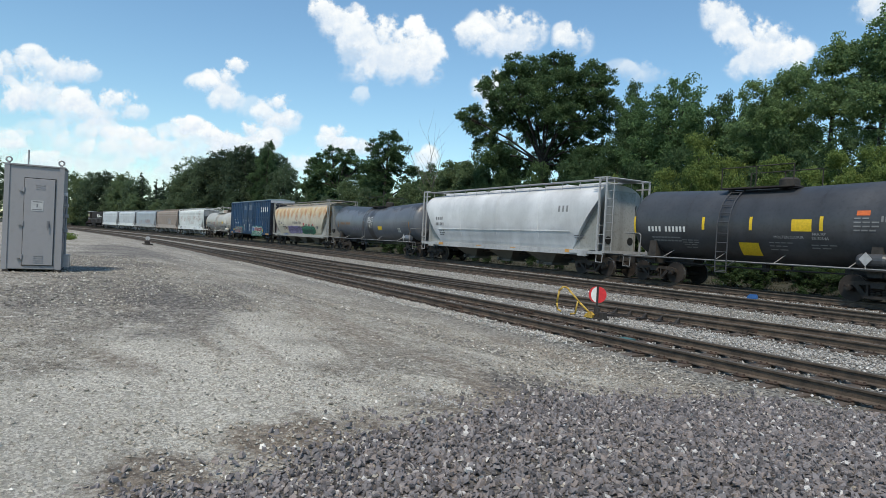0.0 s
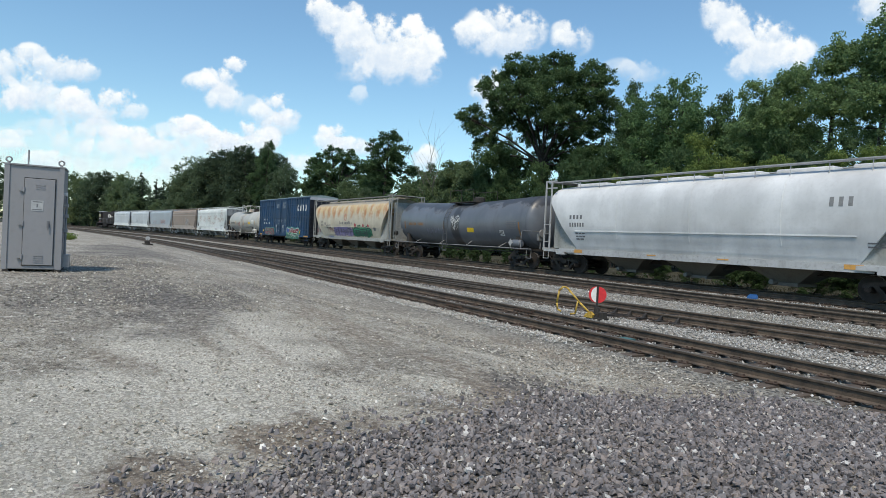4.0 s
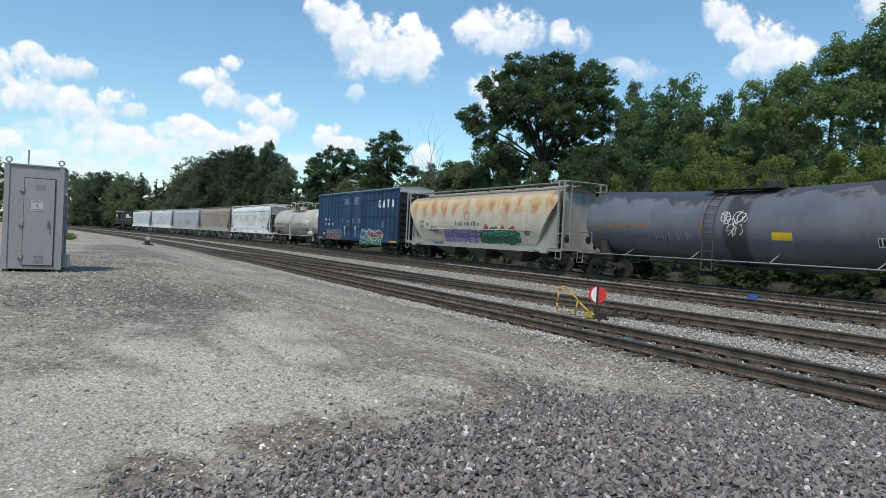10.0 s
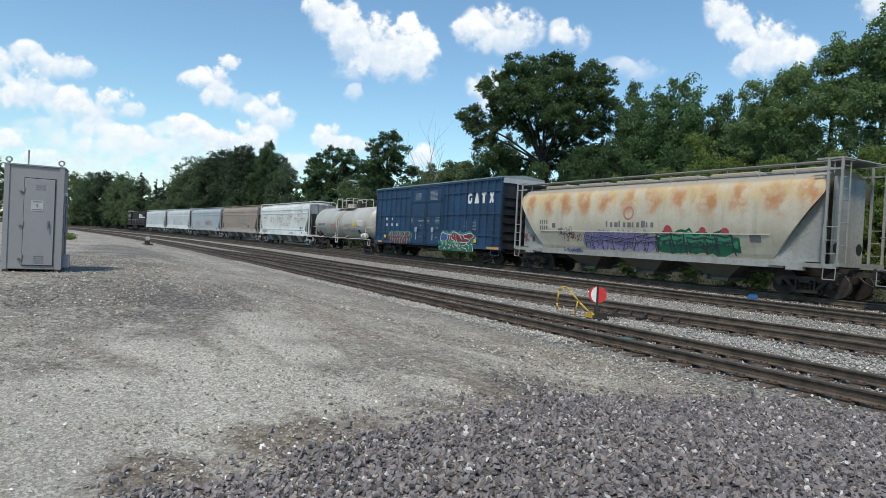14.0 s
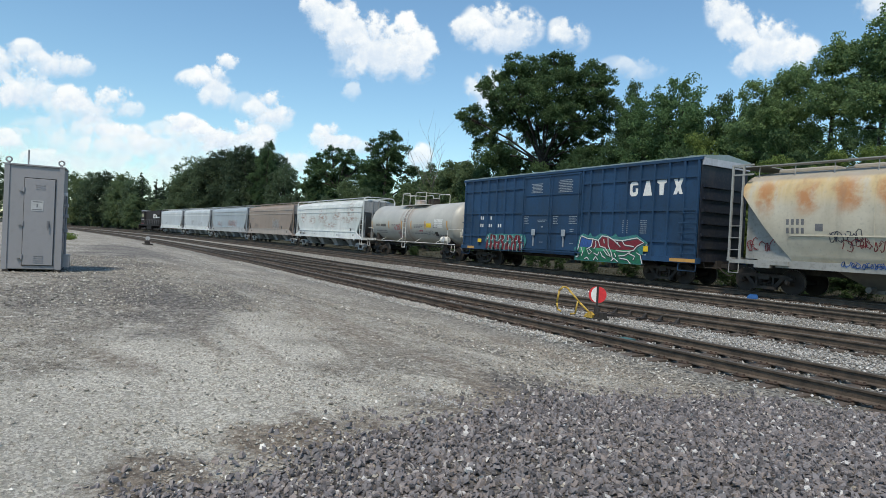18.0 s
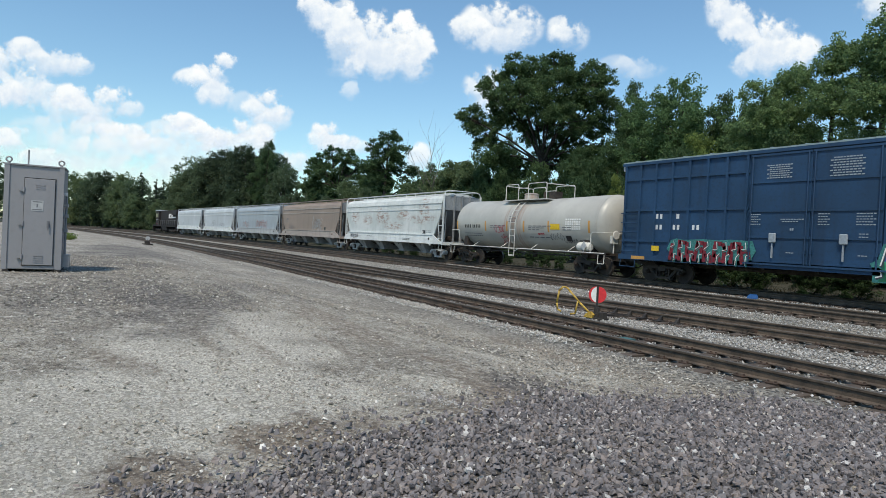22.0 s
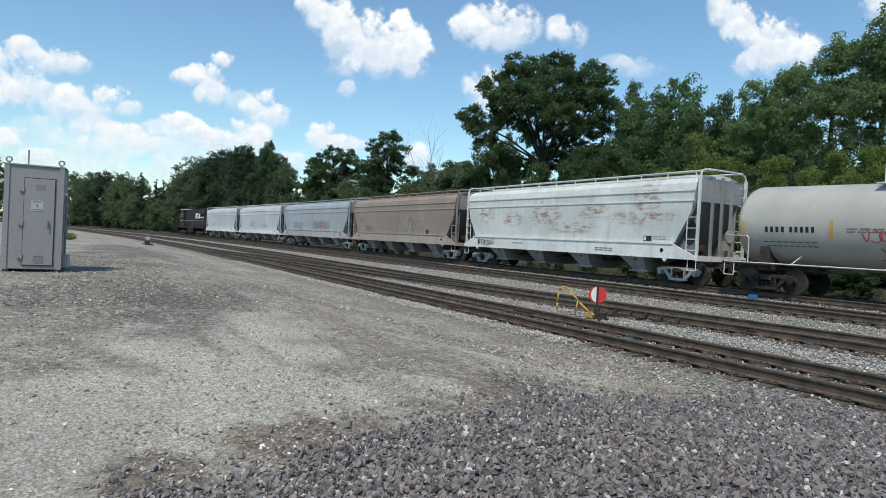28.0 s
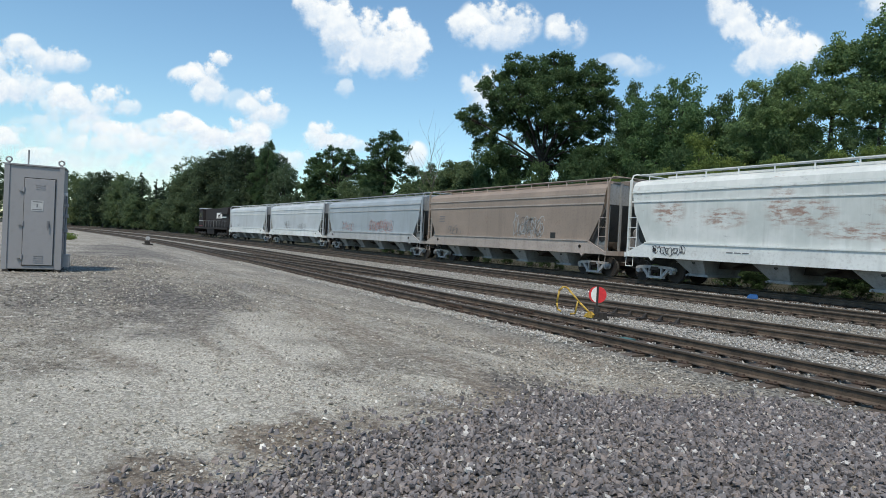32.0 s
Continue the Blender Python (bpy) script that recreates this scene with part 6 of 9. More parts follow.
        for sd in (-1, 1):
            bm = bmesh.new()
            for dx in (0.06, 0.5):
                box(bm, e * (half - dx) - 0.035, e * (half - dx) + 0.035, sd * 1.47 - 0.035, sd * 1.47 + 0.035, 1.2, 4.76)
            for z in (4.72, 4.36):
                x0, x1 = sorted((e * (half - 0.03), e * (half - 0.9)))
                box(bm, x0, x1, sd * 1.47 - 0.03, sd * 1.47 + 0.03, z, z + 0.06)
            part("end_post", bm, M[frame_mat], car)
            bm = bmesh.new()
            if (e > 0) == (sd < 0):
                ladder(bm, e * (half - 0.07), e * (half - 0.07) - 0.001, sd * 1.47, 1.2, 4.7, 2)
                for i in range(9):
                    rod(bm, (e * (half - 0.04), sd * 1.47, 1.45 + 0.38 * i), (e * (half - 0.04), sd * 1.0, 1.45 + 0.38 * i), 0.014, 5)
                rod(bm, (e * (half - 0.04), sd * 1.0, 1.2), (e * (half - 0.04), sd * 1.0, 4.7), 0.022, 5)
            for z in (1.55, 2.0, 2.45):
                rod(bm, (e * (half - 0.06), sd * 1.5, z), (e * (half - 0.55), sd * 1.5, z), 0.016, 5)
            rod(bm, (e * (half - 0.55), sd * 1.5, 1.2), (e * (half - 0.55), sd * 1.5, 2.5), 0.02, 5)
            part("ladder", fix(bm), M[frame_mat], car)
            bm = bmesh.new()
            tube(bm, [(e * (half - 0.1), sd * 1.48, 1.1), (e * (half - 0.1), sd * 1.5, 0.68), (e * (half - 0.5), sd * 1.5, 0.68), (e * (half - 0.5), sd * 1.48, 1.1)], 0.018, 5)
            part("stirrup", fix(bm), M[frame_mat], car)
        bm = bmesh.new()
        rod(bm, (e * half, -1.46, 4.74), (e * half, 1.46, 4.74), 0.03, 6)
        box(bm, *sorted((e * (half - 0.02), e * (half - 1.1))), -0.75, 0.75, 4.7, 4.73)
        part("crossover_walk", fix(bm), M[frame_mat], car)
    # roof walk
    for sd in (-1, 1):
        bm = bmesh.new()
        box(bm, -half + 0.1, half - 0.1, sd * 0.95 - 0.22, sd * 0.95 + 0.22, 4.7, 4.735)
        x = -half + 0.9
        while x < half - 0.5:
            rod(bm, (x, sd * 1.12, 4.3), (x, sd * 1.1, 4.71), 0.018, 5)
            x += 1.35
        part("roof_walk", fix(bm), M[frame_mat], car)
    for i in range(6):
        bm = bmesh.new()
        x = -half + 2.2 + i * (2 * half - 4.4) / 5
        box(bm, x - 1.05, x + 1.05, -0.32, 0.32, 4.5, 4.66)
        bmesh.ops.bevel(bm, geom=bm.edges[:], offset=0.04, segments=1, affect="EDGES")
        part("hatch_cover", bm, M[body_mat], car)
    # outlets
    for i in (-1, 0, 1):
        bm = bmesh.new()
        x = i * half * 0.42
        hexa(bm, [(x - 0.45, -0.5, 0.42), (x + 0.45, -0.5, 0.42), (x + 0.45, 0.5, 0.42), (x - 0.45, 0.5, 0.42)], [(x - 1.7, -1.25, 1.22), (x + 1.7, -1.25, 1.22), (x + 1.7, 1.25, 1.22), (x - 1.7, 1.25, 1.22)])
        rod(bm, (x - 0.35, -0.9, 0.42), (x - 0.35, 0.9, 0.42), 0.1, 8)
        box(bm, x - 0.5, x + 0.5, -0.62, 0.62, 0.3, 0.42)
        part("outlet", fix(bm), M["outlet_grey"], car, "dark grey discharge hopper")
    for x in (-half + 1.3, half - 1.3):
        add_truck(car, x, truck)
    add_couplers(car, half)
    return car, surf


def slab_hopper(name, s, half, body_mat, sill_mat, label, truck="truck_pale", base=True):
    """A straight-sided covered hopper with ribs, deep side sills and four sloping bays."""
    car = new_car(name, s, label, "hopper car")
    prof = [(0.0, 4.62), (0.5, 4.59), (1.0, 4.5), (1.34, 4.38), (1.5, 4.22), (1.55, 4.0), (1.56, 3.0), (1.56, 1.66), (1.54, 1.2)]

    def ends(z, y):
        if z > 3.5:
            return half - 0.28
        t = (3.5 - z) / 1.9
        return half - 0.28 - 1.0 * t ** 1.25
    bm = bmesh.new()
    body_loft(bm, prof, ends)
    body = part("body", fix(bm), M[body_mat], car)
    surf = curve_surf(prof)
    for z in (3.92, 3.5):
        for sd in (-1, 1):
            bm = bmesh.new()
            box(bm, -half + 0.3, half - 0.3, sd * 1.57 - 0.02, sd * 1.57 + 0.02, z - 0.035, z + 0.035)
            part("side_rib", bm, M[sill_mat], car)
    for sd in (-1, 1):
        bm = bmesh.new()
        y = sd * 1.61
        pts = [(-half + 1.25, 1.7), (half - 1.25, 1.7), (half - 0.1, 1.2), (half - 0.1, 1.06), (-half + 0.1, 1.06), (-half + 0.1, 1.2)]
        prism(bm, pts, y - 0.04, y + 0.04)
        box(bm, -half + 1.2, half - 1.2, sd * 1.63 - 0.06, sd * 1.63 + 0.06, 1.66, 1.72)
        part("side_sill", fix(bm), M[sill_mat], car)
        for x in (-half + 1.6, half - 1.6):
            bm = bmesh.new()
            prism(bm, [(x - 0.13, 1.06), (x + 0.13, 1.06), (x, 0.92)], sd * 1.6 - 0.05, sd * 1.6 + 0.05)
            part("jacking_pad", fix(bm), M[sill_mat], car)
        for x in (-half + 1.75, half - 1.75):
            bm = bmesh.new()
            lathe(bm, [(sd * 1.65, 0.05), (sd * 1.675, 0.05), (sd * 1.675, 0.085), (sd * 1.65, 0.085)], "y", 14, center=(x, 0, 1.4))
            part("lifting_eye", fix(bm), M["black_steel"], car)
    bm = bmesh.new()
    box(bm, -half + 0.1, half - 0.1, -0.3, 0.3, 0.74, 1.1)
    part("centre_sill", bm, M["black_steel"], car)
    # bays
    for i in range(4):
        bm = bmesh.new()
        x = (-1.5 + i) * half * 0.4
        hexa(bm, [(x - 0.3, -1.05, 0.48), (x + 0.42, -1.05, 0.48), (x + 0.42, 1.05, 0.48), (x - 0.3, 1.05, 0.48)],
             [(x - 1.0, -1.5, 1.2), (x + 0.55, -1.5, 1.2), (x + 0.55, 1.5, 1.2), (x - 1.0, 1.5, 1.2)])
        bay = part("bay", fix(bm), M["bay_grey"], car, "grey sloping discharge bay")
        bm = bmesh.new()
        lathe(bm, [(-1.36, 0.07), (-1.34, 0.07)], "y", 10, center=(x + 0.05, 0, 0.95))
        part("bay_port", fix(bm), M["black"], bay)
        bm = bmesh.new()
        box(bm, x - 0.42, x + 0.55, -1.1, 1.1, 0.38, 0.48)
        rod(bm, (x - 0.35, -1.25, 0.42), (x - 0.35, 1.25, 0.42), 0.04, 6)
        part("outlet_gate", fix(bm), M["bay_grey"], car)
        # dark slope sheets between the bays
        bm = bmesh.new()
        prism(bm, [(x + 0.5, 1.2), (x + 2.4, 1.2), (x + 1.45, 0.82)], -0.95, 0.95)
        part("slope_sheet", fix(bm), M["black_steel"], car)
    for e in (-1, 1):
        bm = bmesh.new()
        x0, x1 = sorted((e * (half - 0.02), e * (half - 0.16)))
        box(bm, x0, x1, -1.6, 1.6, 1.02, 1.24)
        part("end_sill", bm, M[sill_mat], car)
        # end wall above the slope, with its stiffeners
        bm = bmesh.new()
        x0, x1 = sorted((e * (half - 0.22), e * (half - 0.28)))
        box(bm, x0, x1, -1.46, 1.46, 3.45, 4.42)
        wall = part("end_wall", bm, M["bay_grey"], car, "grey upper end wall")
        # dark cover over the slope: the overhang's shade is put into its colour
        bm = bmesh.new()
        curve = [(half - 0.27 - 1.0 * (k / 6 * 1.1) ** 1.25, 3.46 - k / 6 * 2.1) for k in range(7)]
        prism(bm, [(e * px, pz) for px, pz in curve] + [(e * (px - 0.05), pz) for px, pz in curve[::-1]], -1.45, 1.45)
        part("slope_end", fix(bm), M["end_shade"], car, "rusty sloping end sheet with the overhang's shade painted in")
        for y in (-0.62, 0.0, 0.62):
            bm = bmesh.new()
            xx0, xx1 = sorted((e * (half - 0.12), e * (half - 0.218)))
            box(bm, xx0, xx1, y - 0.05, y + 0.05, 1.24, 4.5)
            part("stiffener", bm, M["bay_grey"], wall)
        bm = bmesh.new()
        lathe(bm, [(e * (half - 1.0), 0.02), (e * (half - 0.98), 0.19), (e * (half - 0.45), 0.19), (e * (half - 0.43), 0.02)], "x", 14, center=(0, -0.55, 1.5))
        rod(bm, (e * (half - 0.7), -0.55, 1.2), (e * (half - 0.7), -0.55, 1.4), 0.05, 6)
        part("brake_cylinder", fix(bm), M["truck_dark"], car)
        for sd in (-1, 1):
            bm = bmesh.new()
            box(bm, e * (half - 0.14) - 0.05, e * (half - 0.14) + 0.05, sd * 1.5 - 0.05, sd * 1.5 + 0.05, 1.2, 4.5)
            tube(bm, [(e * (half - 0.14), sd * 1.5, 4.48), (e * (half - 0.14), sd * 1.4, 4.7), (e * (half - 0.14), sd * 1.15, 4.78)], 0.035, 6)
            part("corner_post", fix(bm), M[body_mat], car)
            bm = bmesh.new()
            prism(bm, [(e * (half - 0.72 + 0.3 * math.cos(radians(a * 30))), 2.2 + 0.55 * math.sin(radians(a * 30))) for a in range(12)], sd * 1.2 - 0.01, sd * 1.2 + 0.01)
            part("end_opening", fix(bm), M["black"], car, "dark oval opening in the end plate")
            bm = bmesh.new()
            prism(bm, [(e * (half - 0.3), 3.5), (e * (half - 0.34), 1.24), (e * (half - 1.6), 1.24), (e * (half - 1.3), 1.7)], sd * 1.17 - 0.012, sd * 1.17 + 0.012)
            part("end_plate", fix(bm), M["bay_grey"], car)
            bm = bmesh.new()
            for z in (1.45, 1.9, 2.35, 2.8):
                rod(bm, (e * (half - 0.12), sd * 1.55, z), (e * (half - 0.62), sd * 1.55, z), 0.018, 5)
            rod(bm, (e * (half - 0.62), sd * 1.55, 1.2), (e * (half - 0.62), sd * 1.55, 2.85), 0.022, 5)
            if sd > 0:
                for i in range(8):
                    rod(bm, (e * (half - 0.08), sd * 1.45, 1.5 + 0.38 * i), (e * (half - 0.08), sd * 1.0, 1.5 + 0.38 * i), 0.016, 5)
            part("ladder", fix(bm), M[sill_mat], car)
            bm = bmesh.new()
            tube(bm, [(e * (half - 0.1), sd * 1.55, 1.05), (e * (half - 0.1), sd * 1.57, 0.62), (e * (half - 0.5), sd * 1.57, 0.62), (e * (half - 0.5), sd * 1.55, 1.05)], 0.018, 5)
            part("stirrup", fix(bm), M[sill_mat], car)
        bm = bmesh.new()
        rod(bm, (e * (half - 0.08), -1.15, 4.78), (e * (half - 0.08), 1.15, 4.78), 0.035, 6)
        part("end_rail", fix(bm), M[body_mat], car)
    bm = bmesh.new()
    lathe(bm, [(half - 0.1, 0.28), (half - 0.06, 0.28)], "x", 18, center=(0, 0.5, 2.1))
    box(bm, half - 0.3, half - 0.1, 0.1, 0.5, 1.5, 1.9)
    part("brake_wheel", fix(bm), M["truck_pale"], car)
    for sd in (-1, 1):
        bm = bmesh.new()
        box(bm, -half + 0.05, half - 0.05, sd * 0.92 - 0.22, sd * 0.92 + 0.22, 4.74, 4.775)
        x = -half + 0.8
        while x < half - 0.4:
            box(bm, x - 0.02, x + 0.02, sd * 1.1 - 0.02, sd * 1.1 + 0.02, 4.4, 4.74)
            x += 1.45
        part("roof_walk", bm, M[sill_mat], car)
    bm = bmesh.new()
    box(bm, -half + 1.2, half - 1.2, -0.35, 0.35, 4.6, 4.7)
    part("hatch_cover", bm, M[body_mat], car)
    for x in (-half + 1.35, half - 1.35):
        add_truck(car, x, truck)
    add_couplers(car, half)
    return car, surf


def tank_car(name, s, half, radius, zc, dip, tank_mat, frame_mat, label, truck_x, dome, rail_mat, truck="truck_dark", lx=-0.85, px=2.5):
    """A tank car whose shell sinks by dip towards its middle; with heads, side rails, ladder, and fittings."""
    car = new_car(name, s, label, "tank car")
    seg = 40
    head = 0.62
    hl = half - 0.14
    stations = [(-hl + head * (1 - math.cos(math.pi / 2 * i / 7)), math.sin(math.pi / 2 * i / 7)) for i in range(1, 8)]
    prof = [(-hl, 0.04)] + stations + [(-0.9, 1.0), (0.9, 1.0)] + [(-x, r) for x, r in stations[::-1]] + [(hl, 0.04)]

    def drop(x):
        return -dip * (1 - min(1.0, max(0.0, (abs(x) - 0.5)) / (hl - 0.6)))
    bm = bmesh.new()
    rings = []
    for x, r in prof:
        rings.append([bm.verts.new((x, math.cos(2 * math.pi * i / seg) * r * radius, zc + drop(x) + math.sin(2 * math.pi * i / seg) * r * radius)) for i in range(seg)])
    for a, b in zip(rings, rings[1:]):
        for i in range(seg):
            bm.faces.new((a[i], b[i], b[(i + 1) % seg], a[(i + 1) % seg]))
    bm.faces.new(rings[0])
    bm.faces.new(rings[-1][::-1])
    part("tank", fix(bm), M[tank_mat], car, smooth=True)

    def surf(x, z):
        q = radius ** 2 - (z - zc - drop(x)) ** 2
        return math.sqrt(max(0.01, q))
    for x in (-hl + head, -hl * 0.45, -0.95, 0.95, hl * 0.45, hl - head):
        bm = bmesh.new()
        vs = []
        for dx in (-0.025, 0.025):
            vs.append([bm.verts.new((x + dx, math.cos(2 * math.pi * i / seg) * (radius + 0.006), zc + drop(x) + math.sin(2 * math.pi * i / seg) * (radius + 0.006))) for i in range(seg)])
        for i in range(seg):
            bm.faces.new((vs[0][i], vs[1][i], vs[1][(i + 1) % seg], vs[0][(i + 1) % seg]))
        part("weld_band", fix(bm), M[tank_mat], car)
    # stub sills, saddles
    for e in (-1, 1):
        bm = bmesh.new()
        x0, x1 = sorted((e * half, e * (truck_x - 1.4)))
        box(bm, x0, x1, -0.32, 0.32, 0.78, 1.15)
        x0, x1 = sorted((e * half, e * (half - 0.14)))
        box(bm, x0, x1, -1.5, 1.5, 1.0, 1.13)
        part("stub_sill", bm, M[frame_mat], car)
        bm = bmesh.new()
        hexa(bm, [(e * truck_x - 0.22, -1.35, 0.85), (e * truck_x + 0.22, -1.35, 0.85), (e * truck_x + 0.22, 1.35, 0.85), (e * truck_x - 0.22, 1.35, 0.85)],
             [(e * truck_x - 0.16, -1.25, zc - 0.75), (e * truck_x + 0.16, -1.25, zc - 0.75), (e * truck_x + 0.16, 1.25, zc - 0.75), (e * truck_x - 0.16, 1.25, zc - 0.75)])
        part("bolster", fix(bm), M[frame_mat], car)
        x0, x1 = sorted((e * half, e * (half - 1.9)))
        for sd in (-1, 1):
            bm = bmesh.new()
            box(bm, x0, x1, sd * 1.38 - 0.14, sd * 1.38 + 0.14, 1.04, 1.09)
            part("end_platform", bm, M[frame_mat], car)
        for sd in (-1, 1):
            bm = bmesh.new()
            xx = e * (half - 0.15)
            tube(bm, [(e * (half - 1.05), sd * 1.5, 1.08), (e * (half - 1.05), sd * 1.5, 2.02), (e * (half - 0.95), sd * 1.5, 2.1), (xx, sd * 1.5, 2.1), (xx, sd * 0.2, 2.1)], 0.022, 6)
            part("end_handrail", fix(bm), M[rail_mat], car)
            bm = bmesh.new()
            tube(bm, [(e * (half - 0.1), sd * 1.5, 1.05), (e * (half - 0.1), sd * 1.52, 0.6), (e * (half - 0.5), sd * 1.52, 0.6), (e * (half - 0.5), sd * 1.5, 1.05)], 0.018, 5)
            part("stirrup", fix(bm), M[rail_mat], car)
    for sd in (-1, 1):
        bm = bmesh.new()
        tube(bm, [(-half + 0.1, sd * 1.5, 1.1), (half - 0.1, sd * 1.5, 1.1)], 0.028, 6)
        for x in (-half * 0.62, -half * 0.2, half * 0.2, half * 0.62):
            zt = 1.42
            tube(bm, [(x, sd * 1.5, 1.1), (x + 0.12, sd * surf(x, zt), zt)], 0.02, 5)
        part("side_rail", fix(bm), M[rail_mat], car, "long handrail along the tank")
    # ladder over the side
    bm = bmesh.new()
    for x in (lx - 0.24, lx + 0.24):
        pts = [(x, -1.6, 0.66), (x, -1.6, zc - 0.1)] + [(x, -(radius + 0.1) * math.cos(radians(a)), zc + drop(0) + (radius + 0.1) * math.sin(radians(a))) for a in (8, 22, 36, 50, 64, 76)]
        tube(bm, pts, 0.022, 5)
    for i in range(5):
        rod(bm, (lx - 0.24, -1.6, 0.72 + 0.36 * i), (lx + 0.24, -1.6, 0.72 + 0.36 * i), 0.016, 5)
    for a in (4, 17, 30, 43, 56, 69):
        y, z = -(radius + 0.1) * math.cos(radians(a)), zc + drop(0) + (radius + 0.1) * math.sin(radians(a))
        rod(bm, (lx - 0.24, y, z), (lx + 0.24, y, z), 0.016, 5)
    tube(bm, [(lx - 0.24, -1.6, 0.66), (lx + 0.24, -1.6, 0.66)], 0.018, 5)
    tube(bm, [(lx + 0.24, -1.6, 0.9), (lx + 0.6, -1.55, 1.12)], 0.018, 5)
    part("ladder", fix(bm), M[rail_mat if dome == "cage" else "dark_rail"], car)
    # fittings on top
    zt = zc + drop(0) + radius
    if dome == "cage":
        bm = bmesh.new()
        box(bm, -2.0, 2.0, -1.05, 1.05, zt - 0.07, zt - 0.03)
        part("platform", bm, M[rail_mat], car, "top platform grating")
        bm = bmesh.new()
        for y in (-1.02, 1.02):
            for x0, x1 in ((-1.75, -0.55), (0.35, 1.95)):
                tube(bm, [(x0, y, zt - 0.04), (x0, y, zt + 0.78), (x0 + 0.1, y, zt + 0.86), (x1 - 0.1, y, zt + 0.86), (x1, y, zt + 0.78), (x1, y, zt - 0.04)], 0.025, 6)
            tube(bm, [(-0.55, y, zt + 0.55), (-0.5, y, zt + 0.62), (0.3, y, zt + 0.62), (0.35, y, zt + 0.55)], 0.022, 6)
        for x in (-1.75, 1.95):
            tube(bm, [(x, -1.02, zt + 0.8), (x, 1.02, zt + 0.8)], 0.025, 6)
        part("safety_cage", fix(bm), M[rail_mat], car, "tube railing round the hatch")
        bm = bmesh.new()
        lathe(bm, [(zt - 0.1, 0.42), (zt + 0.3, 0.42), (zt + 0.36, 0.46), (zt + 0.42, 0.3)], "z", 20, center=(-0.6, 0, 0))
        part("manway", fix(bm), M[tank_mat], car)
        bm = bmesh.new()
        for x in (0.5, 0.95):
            rod(bm, (x, 0.1, zt - 0.1), (x, 0.1, zt + 0.45), 0.1, 8)
        box(bm, 1.3, 1.8, -0.25, 0.25, zt - 0.05, zt + 0.42)
        part("valve", fix(bm), M[frame_mat], car)
    else:
        bm = bmesh.new()
        box(bm, -1.5, 1.5, -0.95, -0.35, zt - 0.02, zt + 0.03)
        box(bm, -1.5, 1.5, 0.35, 0.95, zt - 0.02, zt + 0.03)
        part("platform", bm, M["black_steel"], car, "dark top platform")
        for y in (-0.95, 0.95):
            bm = bmesh.new()
            for x in (-1.45, 0.0, 1.45):
                rod(bm, (x, y, zt), (x, y, zt + 0.8), 0.02, 5)
            rod(bm, (-1.45, y, zt + 0.8), (1.45, y, zt + 0.8), 0.02, 5)
            part("safety_rail", fix(bm), M["black_steel"], car, "thin dark railing on the tank")
        bm = bmesh.new()
        lathe(bm, [(zt - 0.15, 0.36), (zt + 0.32, 0.36), (zt + 0.4, 0.24)], "z", 18, center=(0.75, 0, 0))
        part("dome", fix(bm), M["black_steel"], car, "dark valve housing")
    # hand brake on the end
    bm = bmesh.new()
    lathe(bm, [(half - 0.16, 0.2), (half - 0.13, 0.22), (half - 0.1, 0.2)], "x", 16, center=(0, -0.75, 2.0))
    part("brake_wheel", fix(bm), M[rail_mat], car)
    bm = bmesh.new()
    box(bm, half - 0.34, half - 0.18, -0.95, -0.55, 1.6, 1.95)
    rod(bm, (half - 0.26, -0.75, 1.05), (half - 0.26, -0.75, 1.6), 0.03, 6)
    part("brake_housing", fix(bm), M[rail_mat], car)
    # air tank and pipes below
    bm = bmesh.new()
    lathe(bm, [(half - 2.1, 0.02), (half - 2.08, 0.17), (half - 2.0, 0.22), (half - 1.3, 0.22), (half - 1.22, 0.17), (half - 1.2, 0.02)], "x", 16, center=(0, -1.3, 1.38))
    part("air_reservoir", fix(bm), M[rail_mat if dome == "cage" else tank_mat], car)
    bm = bmesh.new()
    tube(bm, [(-truck_x, -0.6, 0.9), (0, -0.6, 0.86), (truck_x, -0.6, 0.9)], 0.035, 6)
    rod(bm, (0, 0, zc - radius - 0.4), (0, 0, zc - radius + 0.1), 0.14, 10)
    part("pipe", fix(bm), M["black_steel"], car)
    # diamond placard
    bm = bmesh.new()
    x = half - px
    prism(bm, [(x - 0.2, 1.42), (x, 1.2), (x + 0.2, 1.42), (x, 1.64)], -1.56, -1.545)
    rod(bm, (x, -1.54, 1.1), (x, -1.54, 1.3), 0.015, 5)
    part("placard", fix(bm), M["hopper_frame"], car, "pale diamond placard")
    for x in (-truck_x, truck_x):
        add_truck(car, x, truck)
    add_couplers(car, half)
    return car, surf


